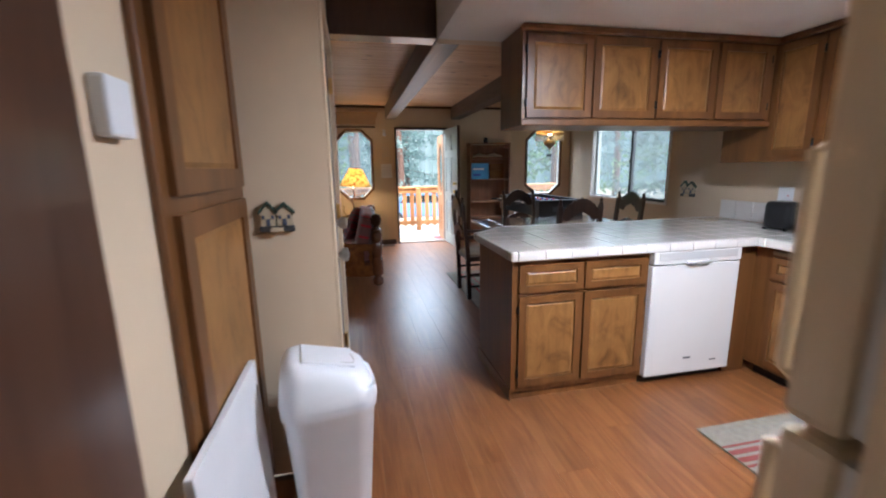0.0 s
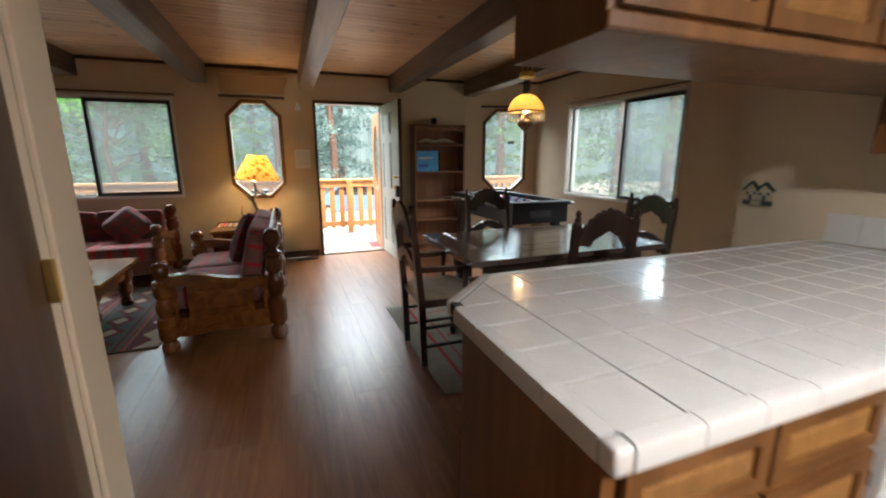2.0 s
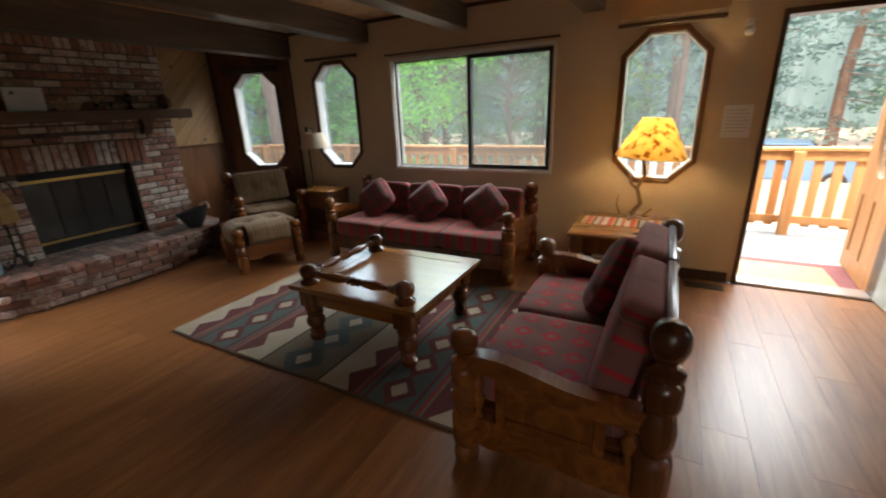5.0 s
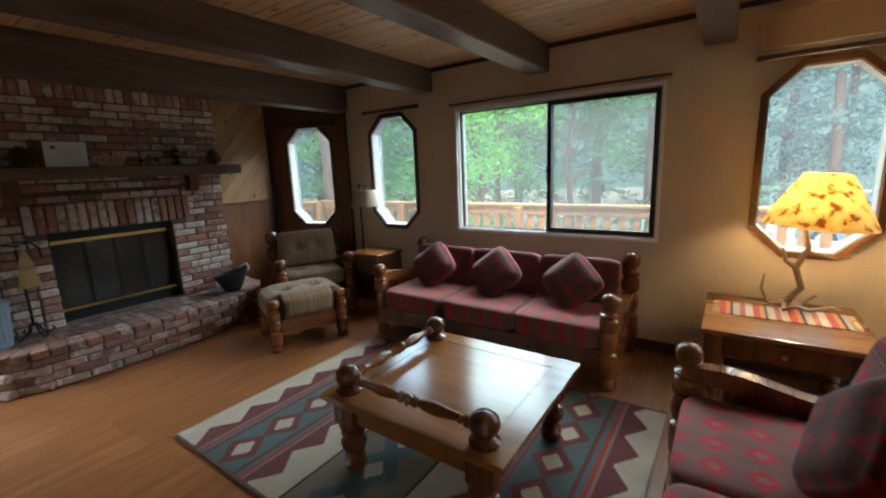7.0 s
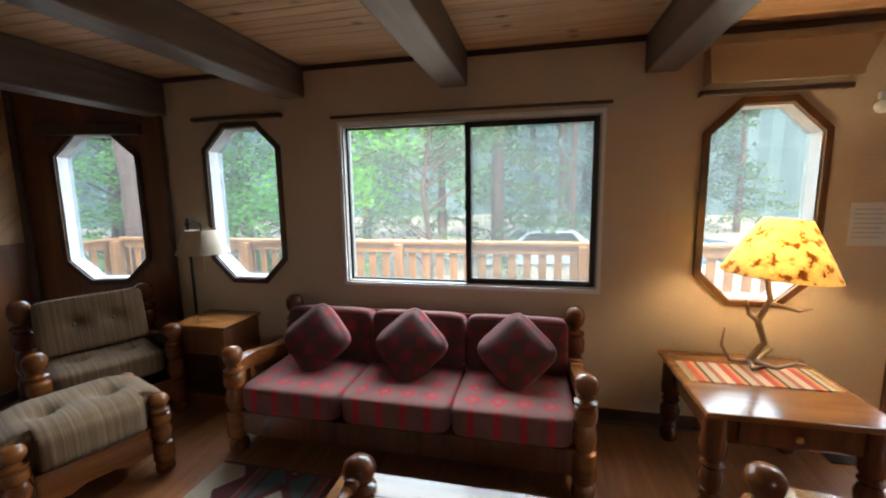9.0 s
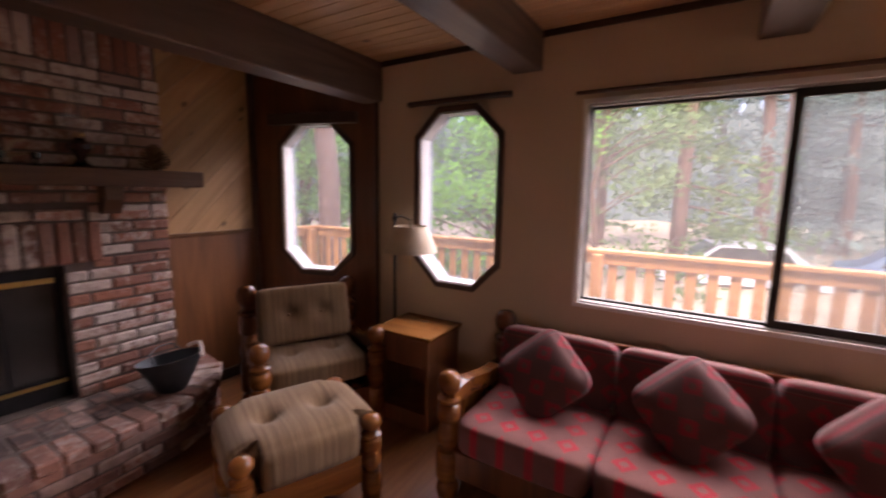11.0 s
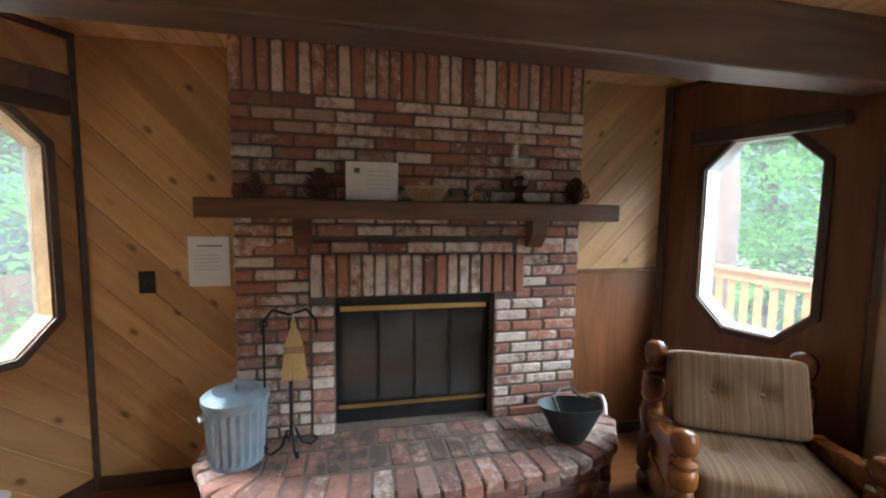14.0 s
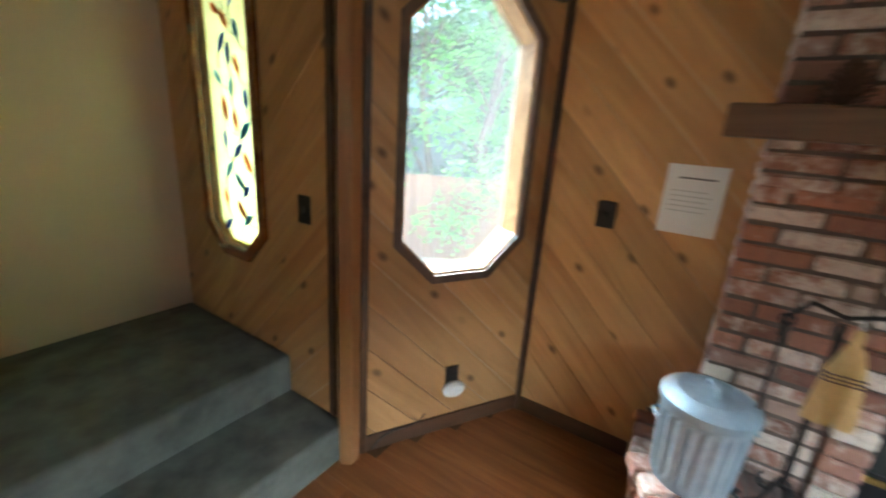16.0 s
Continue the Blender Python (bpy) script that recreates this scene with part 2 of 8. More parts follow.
M["pine_ceiling"] = wood("pine_ceiling_boards", (0.46, 0.25, 0.115), (0.70, 0.45, 0.235), 0, 0.45, 10, 0.05, knots=True)
M["pine"] = wood("knotty_pine_boards", (0.37, 0.190, 0.074), (0.60, 0.350, 0.155), 0, 0.4, 9, 0.12, piece=True, low=0.85, high=1.1, knots=True)
M["pale_pine"] = wood("pale_pine_boards", (0.36, 0.20, 0.085), (0.55, 0.34, 0.16), 0, 0.42, 9, 0.12, piece=True, low=0.9, high=1.08, knots=True)
M["floor"] = wood("laminate_floor_boards", (0.150, 0.051, 0.016), (0.272, 0.114, 0.040), 1, 0.33, 17, 0.0, piece=True, low=0.9, high=1.08, bump=0.02)
M["cabinet"] = wood("brown_cabinet_wood", (0.088, 0.033, 0.009), (0.205, 0.088, 0.025), 2, 0.38, 7, 0.1)
M["cabinet_panel"] = mottled_wood("honey_cabinet_panel", (0.115, 0.048, 0.011), (0.32, 0.155, 0.046))
M["pine_polish"] = wood("polished_brown_pine", (0.092, 0.025, 0.005), (0.255, 0.088, 0.018), 0, 0.26, 9, 0.3)
M["pine_dark"] = wood("polished_dark_pine", (0.058, 0.016, 0.005), (0.155, 0.047, 0.013), 2, 0.24, 9, 0.35)
M["top_wood"] = wood("glossy_table_wood", (0.13, 0.047, 0.012), (0.26, 0.110, 0.030), 0, 0.18, 8, 0.0)
M["walnut"] = wood("dark_dining_wood", (0.022, 0.011, 0.008), (0.060, 0.032, 0.022), 2, 0.28, 10, 0.4)
M["walnut_top"] = wood("dark_dining_tabletop", (0.070, 0.046, 0.037), (0.145, 0.098, 0.080), 0, 0.20, 12, 1.0)
M["shelf"] = wood("brown_bookcase_wood", (0.15, 0.058, 0.025), (0.28, 0.118, 0.052), 2, 0.4, 8, 0.15)
M["door_dark"] = wood("dark_brown_door", (0.045, 0.020, 0.012), (0.085, 0.040, 0.024), 2, 0.3, 9, 0.4)
M["door_grey"] = paint("grey_painted_door", (0.25, 0.26, 0.235), (0.31, 0.32, 0.29), 3, 0.45, bump=0.06)
M["screen_wood"] = wood("orange_screen_door_wood", (0.30, 0.12, 0.04), (0.46, 0.22, 0.085), 2, 0.5, 9, 0.0)
M["rail"] = wood("orange_stained_deck_rail", (0.27, 0.105, 0.030), (0.42, 0.19, 0.060), 2, 0.6, 9, 0.0)
M["deck"] = paint("pale_weathered_deck", (0.18, 0.178, 0.172), (0.27, 0.266, 0.258), 4, 0.8, bump=0.3)
M["brick"] = brick_mat("used_red_brick", 0.43, 0.10)
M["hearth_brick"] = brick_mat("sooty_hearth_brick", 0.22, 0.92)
M["front_brick"] = brick_mat("smoky_red_brick", 0.30, 0.45)
M["mortar"] = paint("dark_mortar", (0.085, 0.066, 0.056), (0.165, 0.132, 0.114), 14, 0.95, bump=0.5, fine=80)
M["mantel"] = wood("brown_mantel_beam", (0.085, 0.043, 0.022), (0.18, 0.098, 0.052), 1, 0.5, 12, 0.05)
M["black_metal"] = paint("black_iron", (0.012, 0.012, 0.013), (0.03, 0.03, 0.032), 20, 0.45, 0.6, 0.15)
M["bronze"] = paint("dark_bronze_window_frame", (0.018, 0.016, 0.014), (0.035, 0.031, 0.027), 10, 0.4, 0.4, 0.05)
M["white_paint"] = paint("white_gloss_paint", (0.70, 0.69, 0.66), (0.78, 0.77, 0.74), 4, 0.4, bump=0.05)
# Jamb colour lowered to offset the sky lamps' strong light on it.
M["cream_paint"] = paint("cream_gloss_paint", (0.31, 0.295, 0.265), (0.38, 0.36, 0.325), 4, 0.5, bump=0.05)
M["white_plastic"] = paint("white_plastic", (0.64, 0.66, 0.69), (0.72, 0.74, 0.77), 5, 0.38, bump=0.04)
M["appliance"] = paint("white_appliance_enamel", (0.62, 0.62, 0.61), (0.68, 0.68, 0.67), 3, 0.28, bump=0.02, coat=0.3)
M["fridge"] = paint("almond_appliance_enamel", (0.55, 0.45, 0.31), (0.62, 0.52, 0.37), 3, 0.4, bump=0.08, fine=200)
M["grey_plastic"] = paint("light_grey_plastic", (0.42, 0.43, 0.43), (0.50, 0.51, 0.51), 6, 0.45, bump=0.03)
M["tile"] = paint("white_glazed_tile", (0.58, 0.56, 0.53), (0.66, 0.64, 0.61), 7, 0.10, bump=0.05, fine=18, coat=0.5)
M["grout"] = paint("dark_grey_grout", (0.022, 0.018, 0.016), (0.045, 0.038, 0.034), 30, 0.95, bump=0.3)
M["brass"] = paint("polished_brass", (0.62, 0.42, 0.14), (0.72, 0.52, 0.20), 8, 0.28, 1.0, 0.05)
M["steel"] = paint("brushed_nickel", (0.50, 0.48, 0.45), (0.62, 0.60, 0.56), 12, 0.3, 1.0, 0.05)
M["galv"] = paint("galvanised_steel", (0.20, 0.28, 0.34), (0.33, 0.42, 0.48), 18, 0.48, 0.55, 0.12, fine=50)
M["hod"] = paint("dark_grey_metal_hod", (0.045, 0.052, 0.056), (0.085, 0.095, 0.10), 12, 0.5, 0.5, 0.1)
M["tan_cloth"] = striped_cloth("tan_striped_cloth", (0.098, 0.055, 0.025), (0.168, 0.100, 0.048), (0.23, 0.146, 0.076), 0, 60)
M["blanket"] = blanket_cloth("red_brown_blanket_cloth", 0, 1, 0.135)
# Darker maroon copy of the blanket cloth: the sofa's backlit shade put into colour.
M["blanket_shaded"] = blanket_cloth("shaded_maroon_cloth", 0, 1, 0.12, (0.115, 0.048, 0.040), (0.235, 0.016, 0.022))
M["vinyl"] = paint("dark_maroon_vinyl", (0.045, 0.012, 0.014), (0.085, 0.024, 0.026), 6, 0.3, bump=0.1, fine=30, coat=0.3)
M["rush"] = paint("woven_pale_seat_cloth", (0.22, 0.17, 0.11), (0.34, 0.27, 0.19), 14, 0.9, bump=0.4, fine=120)
M["paper"] = paint("white_paper", (0.68, 0.69, 0.70), (0.74, 0.75, 0.76), 5, 0.8, bump=0.02)
M["ink"] = paint("grey_ink", (0.10, 0.10, 0.11), (0.15, 0.15, 0.16), 20, 0.8, bump=0.0)
M["carpet"] = paint("grey_green_carpet", (0.062, 0.070, 0.062), (0.165, 0.180, 0.160), 7, 1.0, bump=0.9, fine=220, spread=0.22)
M["straw"] = paint("broom_straw", (0.50, 0.34, 0.14), (0.66, 0.48, 0.23), 40, 0.85, bump=0.5, fine=90)
M["bone"] = paint("pale_antler", (0.42, 0.32, 0.20), (0.58, 0.48, 0.34), 14, 0.5, bump=0.2)
M["antler"] = paint("brown_antler", (0.17, 0.10, 0.05), (0.34, 0.23, 0.13), 12, 0.5, bump=0.25)
M["cone"] = paint("brown_pine_cone", (0.075, 0.038, 0.020), (0.15, 0.08, 0.045), 30, 0.8, bump=0.3)
# Tint dims the outdoor view and the pale layer adds painted haze.
M["glass"] = glossy_glass("veiled_window_glass", tint=(0.70, 0.745, 0.745), veil_share=0.020)
# Greyer white for jambs, toned down in colour against the sky lamps.
M["toned_white"] = paint("toned_down_white_paint", (0.36, 0.36, 0.34), (0.47, 0.46, 0.44), 9, 0.6, bump=0.15)
# Darker tint put in to tame the bright view of windows 2, 3, 5.
M["dimmed_glass"] = glossy_glass("dimmed_window_glass", tint=(0.54, 0.60, 0.64), veil_share=0.016)
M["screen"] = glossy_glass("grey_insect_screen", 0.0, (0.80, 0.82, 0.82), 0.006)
M["dark_glass"] = paint("dark_smoked_glass", (0.008, 0.010, 0.011), (0.020, 0.024, 0.025), 5, 0.08, bump=0.0, coat=0.5)
M["fire_glass"] = paint("sooty_fire_door_glass", (0.012, 0.013, 0.013), (0.050, 0.050, 0.046), 4, 0.07, bump=0.0, coat=0.3)
M["blue_card"] = paint("bright_blue_card", (0.03, 0.20, 0.48), (0.07, 0.34, 0.62), 9, 0.4, bump=0.02)
M["towel"] = paint("white_paper_towel", (0.72, 0.72, 0.71), (0.80, 0.80, 0.79), 12, 0.95, bump=0.4, fine=120)
M["black_plastic"] = paint("black_plastic", (0.010, 0.010, 0.011), (0.022, 0.022, 0.024), 9, 0.3, bump=0.03)
M["red_cloth"] = paint("crimson_cloth", (0.30, 0.015, 0.04), (0.42, 0.03, 0.07), 12, 0.9, bump=0.3)
M["red_plastic"] = paint("red_plastic", (0.45, 0.02, 0.02), (0.55, 0.04, 0.03), 12, 0.35, bump=0.02)
M["blue_plastic"] = paint("blue_plastic", (0.02, 0.05, 0.30), (0.04, 0.08, 0.42), 12, 0.35, bump=0.02)
M["green_field"] = paint("dark_green_playfield", (0.012, 0.05, 0.03), (0.02, 0.08, 0.045), 12, 0.35, bump=0.02)


# ---- mesh helpers ----
def mesh_of(name, bm, material, smooth=False):
    me = bpy.data.meshes.new(name)
    bmesh.ops.recalc_face_normals(bm, faces=bm.faces)
    bm.to_mesh(me)
    bm.free()
    for mm in material if isinstance(material, (list, tuple)) else (material,):
        me.materials.append(mm)
    if smooth:
        me.polygons.foreach_set("use_smooth", [True] * len(me.polygons))
        me.set_sharp_from_angle(angle=radians(40))
    return me


def part(name, bm, material, parent, label="", smooth=False):
    ob = new(name, mesh_of(name, bm, material, smooth))
    ob.parent = parent
    return tagged(ob, label)


def thing(name, label, category, group="", kind="", m=None):
    ob = new(name)
    ob.empty_display_size = 0.1
    if m is not None:
        ob.matrix_basis = m
    return tagged(ob, label, category, group, kind)


def solo(name, bm, material, label, category, group="", kind="", m=None, smooth=False):
    ob = new(name, mesh_of(name, bm, material, smooth))
    if m is not None:
        ob.matrix_basis = m
    return tagged(ob, label, category, group, kind)


def box(bm, x0, x1, y0, y1, z0, z1, bevel=0.0, m=None, seg=1):
    made = bmesh.ops.create_cube(bm, size=1.0)["verts"]
    for v in made:
        v.co = Vector(((x0 + x1) / 2 + v.co.x * (x1 - x0), (y0 + y1) / 2 + v.co.y * (y1 - y0), (z0 + z1) / 2 + v.co.z * (z1 - z0)))
    if bevel:
        edges = list({e for v in made for e in v.link_edges})
        made = list({v for f in bmesh.ops.bevel(bm, geom=edges, offset=bevel, segments=seg, affect="EDGES", profile=0.6)["faces"] for v in f.verts} | {v for v in made if v.is_valid})
    if m is not None:
        bmesh.ops.transform(bm, matrix=m, verts=made)
    return made


def boxed(*a, bevel=0.004, m=None, seg=1):
    bm = bmesh.new()
    box(bm, *a, bevel=bevel, m=m, seg=seg)
    return bm


def lathe(bm, profile, segs=20, at=(0, 0, 0), m=None):
    rings = []
    for r, z in profile:
        rings.append([bm.verts.new((r * math.cos(2 * math.pi * k / segs), r * math.sin(2 * math.pi * k / segs), z)) for k in range(segs)])
    for a, b in zip(rings, rings[1:]):
        for k in range(segs):
            bm.faces.new((a[k], a[(k + 1) % segs], b[(k + 1) % segs], b[k]))
    for ring in (rings[0], rings[-1]):
        bm.faces.new(ring)
    verts = [v for ring in rings for v in ring]
    if m is not None:
        bmesh.ops.transform(bm, matrix=m, verts=verts)
    bmesh.ops.translate(bm, vec=at, verts=verts)
    return verts


def lathed(profile, segs=20, at=(0, 0, 0), m=None):
    bm = bmesh.new()
    lathe(bm, profile, segs, at, m)
    return bm


def tube(bm, pts, radius, segs=8, closed=False):
    """A round bar through the points; radius may be one number or one for each point."""
    pts = [Vector(p) for p in pts]
    n = len(pts)
    radii = radius if isinstance(radius, (list, tuple)) else [radius] * n
    rings, side = [], None
    for k, p in enumerate(pts):
        a, b = (pts[(k - 1) % n], pts[(k + 1) % n]) if closed else (pts[max(k - 1, 0)], pts[min(k + 1, n - 1)])
        d = (b - a).normalized()
        side = d.orthogonal() if side is None else side - side.dot(d) * d
        side.normalize()
        up = d.cross(side)
        rings.append([bm.verts.new(p + radii[k] * (math.cos(2 * math.pi * j / segs) * side + math.sin(2 * math.pi * j / segs) * up)) for j in range(segs)])
    for a, b in zip(rings, rings[1:] + (rings[:1] if closed else [])):
        for j in range(segs):
            bm.faces.new((a[j], a[(j + 1) % segs], b[(j + 1) % segs], b[j]))
    if not closed:
        bm.faces.new(rings[0])
        bm.faces.new(rings[-1])


def tubed(pts, radius, segs=8, closed=False):
    bm = bmesh.new()
    tube(bm, pts, radius, segs, closed)
    return bm


def slab(bm, outline, t0, t1, axes="xz", holes=()):
    """A flat plate: an outline (with holes) in two axes, between t0 and t1 on the third."""
    from mathutils.geometry import tessellate_polygon
    put = {"xz": lambda a, b, t: (a, t, b), "yz": lambda a, b, t: (t, a, b), "xy": lambda a, b, t: (a, b, t)}[axes]
    loops = [list(outline)] + [list(h) for h in holes]
    flat = [p for loop in loops for p in loop]
    tris = tessellate_polygon([[Vector((a, b, 0)) for a, b in loop] for loop in loops])
    front, back = ([bm.verts.new(put(a, b, t)) for a, b in flat] for t in (t0, t1))
    for tri in tris:
        bm.faces.new([front[k] for k in tri])
        bm.faces.new([back[k] for k in reversed(tri)])
    start = 0
    for loop in loops:
        n = len(loop)
        for k in range(n):
            i, j = start + k, start + (k + 1) % n
            bm.faces.new((front[i], front[j], back[j], back[i]))
        start += n
    return front + back


def slabbed(outline, t0, t1, axes="xz", holes=(), bevel=0.0):
    bm = bmesh.new()
    slab(bm, outline, t0, t1, axes, holes)
    if bevel:
        sharp = [e for e in bm.edges if len(e.link_faces) == 2 and e.calc_face_angle() > 0.6]
        bmesh.ops.bevel(bm, geom=sharp, offset=bevel, segments=2, affect="EDGES")
    return bm


def cushion(sx, sy, sz, n=16, power=3.2, puff=0.55, buttons=(), seam=True):
    """A stuffed cushion: a rounded block that swells to its middle, with dents at the buttons."""
    bm = bmesh.new()
    bmesh.ops.create_cube(bm, size=2.0)
    bmesh.ops.subdivide_edges(bm, edges=bm.edges, cuts=n, use_grid_fill=True)
    for v in bm.verts:
        a, b, c = v.co
        k = (abs(a) ** power + abs(b) ** power + abs(c) ** (power * 0.9)) ** (1 / power)
        x, y, z = a / k, b / k, c / k
        swell = 1 - puff * max(abs(a), abs(b)) ** 4
        z2 = z * (0.5 + 0.5 * swell) if abs(c) > 0.2 else z * 0.9
        v.co = Vector((x * sx / 2, y * sy / 2, z2 * sz / 2))
        for bx, by in buttons:
            d2 = (v.co.x - bx) ** 2 + (v.co.y - by) ** 2
            if c > 0:
                v.co.z -= 0.45 * sz / 2 * math.exp(-d2 / 0.0022) + 0.15 * sz / 2 * math.exp(-d2 / 0.015)
    return bm


def octagon(w, h, c, cx=0.0, cz=0.0):
    a, b = w / 2, h / 2
    return [(cx + x, cz + z) for x, z in ((-a, -b + c), (-a + c, -b), (a - c, -b), (a, -b + c), (a, b - c), (a - c, b), (-a + c, b), (-a, b - c))]


def rect(x0, x1, z0, z1):
    return [(x0, z0), (x1, z0), (x1, z1), (x0, z1)]


# ---- plan ----
CEIL, BEAM = 2.42, 2.205
YW, XF, XE = 8.41, -3.82, 5.26      # window wall, fireplace wall, east wall
THICK = 0.14


def frame_at(p0, p1):
    """Local x runs along the wall from p0 to p1, local y out of the room (to the left of that way), z up."""
    d = Vector((p1[0] - p0[0], p1[1] - p0[1], 0))
    return Matrix.Translation((p0[0], p0[1], 0)) @ Matrix.Rotation(math.atan2(d.y, d.x), 4, "Z"), d.length


def wall(name, p0, p1, holes=(), z0=0.0, z1=CEIL, material=None, label="", thick=THICK):
    m, length = frame_at(p0, p1)
    ob = new(name, mesh_of(name, slabbed(rect(0, length, z0, z1), 0.0, thick, "xz", holes), material or M["wall"]))
    ob.matrix_basis = m
    return tagged(ob, label or "smooth beige painted interior wall", "wall", kind="structure"), m, length


OCT_W, OCT_H, OCT_C, OCT_Z = 0.60, 1.15, 0.165, 1.43
# walls, walked so that outside lies on the left hand
window_holes = [rect(-1.265 + 2.78, 0.468 + 2.78, 0.89, 2.0), octagon(0.58, OCT_H, OCT_C, 1.345 + 2.78, OCT_Z), octagon(OCT_W, OCT_H, OCT_C, -2.085 + 2.78, OCT_Z + 0.03), rect(2.08 + 2.78, 2.955 + 2.78, 0.001, 2.03)]
wall_north, m_north, len_north = wall("wall_north", (-2.78, YW), (4.22, YW), window_holes, label="beige wall with sliding window, octagonal windows and front door")
wall_cant_nw, m_nw, len_nw = wall("wall_northwest", (XF, 8.10), (-2.78, YW), [octagon(OCT_W, OCT_H, OCT_C, 0.57, OCT_Z + 0.01)], material=M["dark_panel"], label="dark stained wood panelled angled wall with octagonal window")
wall_cant_ne, m_ne, len_ne = wall("wall_northeast", (4.22, YW), (XE, 8.10), [octagon(OCT_W, OCT_H, OCT_C, 0.60, OCT_Z)], label="beige angled wall with octagonal window")
wall_east, m_e, len_e = wall("wall_east", (XE, 8.10), (XE, 4.35), [rect(8.10 - 7.31, 8.10 - 5.57, 0.86, 1.98)], label="beige wall with wide sliding window beside the dining table")
wall("wall_dining_return", (XE, 4.35), (4.50, 4.35), label="plain beige return wall beside the dining table")
wall_kitchen, m_k, len_k = wall("wall_kitchen_east", (4.36, 4.35), (4.36, 0.0), label="beige kitchen wall behind the tiled counter")
wall("wall_kitchen_south", (4.36, 0.0), (0.85, 0.0), label="plain beige wall closing the kitchen")
wall("wall_kitchen_west", (0.85, 0.0), (0.85, 2.69), label="beige wall beside the pantry cupboard")
wall_end, m_pic, _ = wall("wall_pantry_end", (0.85, 2.69), (1.1, 2.69), label="narrow beige wall with a small house plaque", thick=0.1)
wall_d, m_d, _ = wall("wall_closet", (1.2, 2.69), (1.2, 3.75), [rect(0.06, 0.90, 0.001, 2.03)], label="beige wall holding the dark closet door", thick=0.1)
wall("wall_south", (1.1, 3.75), (-1.95, 3.75), label="plain beige living room wall")
wall("wall_stair_east", (-1.95, 3.61), (-1.95, 2.80), label="plain beige stairwell wall")
wall("wall_stair_south", (-1.95, 2.80), (-3.0, 2.80), label="plain beige stairwell wall")
SG = (0.42, 1.28, 0.12, 0.55, 1.47)   # stained glass: width, height, chamfer, place along the wall, middle height
wall_sg, m_sg, len_sg = wall("wall_stair_west", (-3.0, 2.80), (-3.0, 4.11), [octagon(*SG)], label="pine panelled wall with stained glass window above the stairs")
wall_sw, m_sw, len_sw = wall("wall_southwest", (-3.0, 4.11), (XF, 4.58), [octagon(OCT_W, OCT_H + 0.03, OCT_C, 0.515, OCT_Z)], label="pine panelled angled wall with octagonal window")
wall_f, m_f, len_f = wall("wall_fireplace", (XF, 4.58), (XF, 8.10), label="pine panelled wall behind the brick fireplace")

plan = [(-2.78, YW), (4.22, YW), (XE, 8.10), (XE, 4.35), (4.36, 4.35), (4.36, 0.0), (0.85, 0.0), (0.85, 2.69), (1.2, 2.69), (1.2, 3.75), (-1.95, 3.75), (-1.95, 2.80), (-3.0, 2.80), (-3.0, 4.11), (XF, 4.58), (XF, 8.10)]
solo("floor", slabbed(plan, -0.06, -0.004, "xy"), M["dark_trim"], "subfloor beneath the laminate boards", "floor", kind="structure")

# ceiling of pine boards, joints as grooves, in one mesh
bm = bmesh.new()
y = 2.7
while y < 8.6:
    box(bm, -4.0, 5.45, y + 0.002, y + 0.088, CEIL, CEIL + 0.02, 0.003)
    y += 0.09
box(bm, -4.0, 5.45, 2.6, 8.6, CEIL + 0.012, CEIL + 0.09)
solo("ceiling", bm, M["pine_ceiling"], "ceiling of narrow honey pine boards", "ceiling", kind="structure")
bm = bmesh.new()
box(bm, 1.86, 4.5, -0.14, 3.60, 2.145, 2.30)
box(bm, 0.7, 1.86, -0.14, 3.60, 2.40, 2.46)
box(bm, 1.855, 1.862, -0.14, 3.598, 2.145, 2.41)
solo("ceiling_kitchen", bm, M["white_ceiling"], "lowered white plaster kitchen ceiling", "ceiling", kind="structure")
solo("roof", slabbed([(-4.2, 8.3), (-2.9, 8.85), (4.35, 8.85), (5.7, 8.4), (5.7, -0.4), (0.4, -0.4), (0.4, 2.4), (-3.3, 2.4), (-3.3, 3.95), (-4.2, 4.4)], 2.56, 2.66, "xy"), M["dark_trim"], "dark wooden roof deck with eaves", "roof", kind="structure")
solo("header_beam", boxed(1.2, 1.85, 3.60, 3.74, 2.145, 2.40), M["door_dark"], "dark wooden header over the kitchen passage", "beam", kind="structure")
solo("header_trim", boxed(1.862, 4.36, 3.602, 3.70, 2.145, 2.42), M["wall"], "beige drop above the kitchen cabinets", "wall", kind="structure")

# beams along y
def ceiling_beam(x, y0, y1, under=BEAM):
    bm = bmesh.new()
    box(bm, -0.09, 0.09, y0, y1, under, CEIL, 0.012, seg=2)
    return solo("ceiling_beam", bm, M["beam"], "rough dark brown timber ceiling beam", "beam", "ceiling beams", "structure", m=pose(x, 0, 0))


for x in (-1.62, -0.455, 0.78):
    ceiling_beam(x, 3.76, YW)
ceiling_beam(-2.805, 2.82, YW, 2.145)
for x in (1.99, 3.16):
    ceiling_beam(x, 3.76, YW)
ceiling_beam(4.27, 4.36, 8.39)


def strip(name, m, x0, x1, z0, z1, depth, material, label, lift=0.0):
    ob = solo(name, boxed(x0, x1, -depth - lift, -lift - 0.0005, z0, z1, bevel=0.003), material, label, "trim", kind="structure", m=m)
    return ob


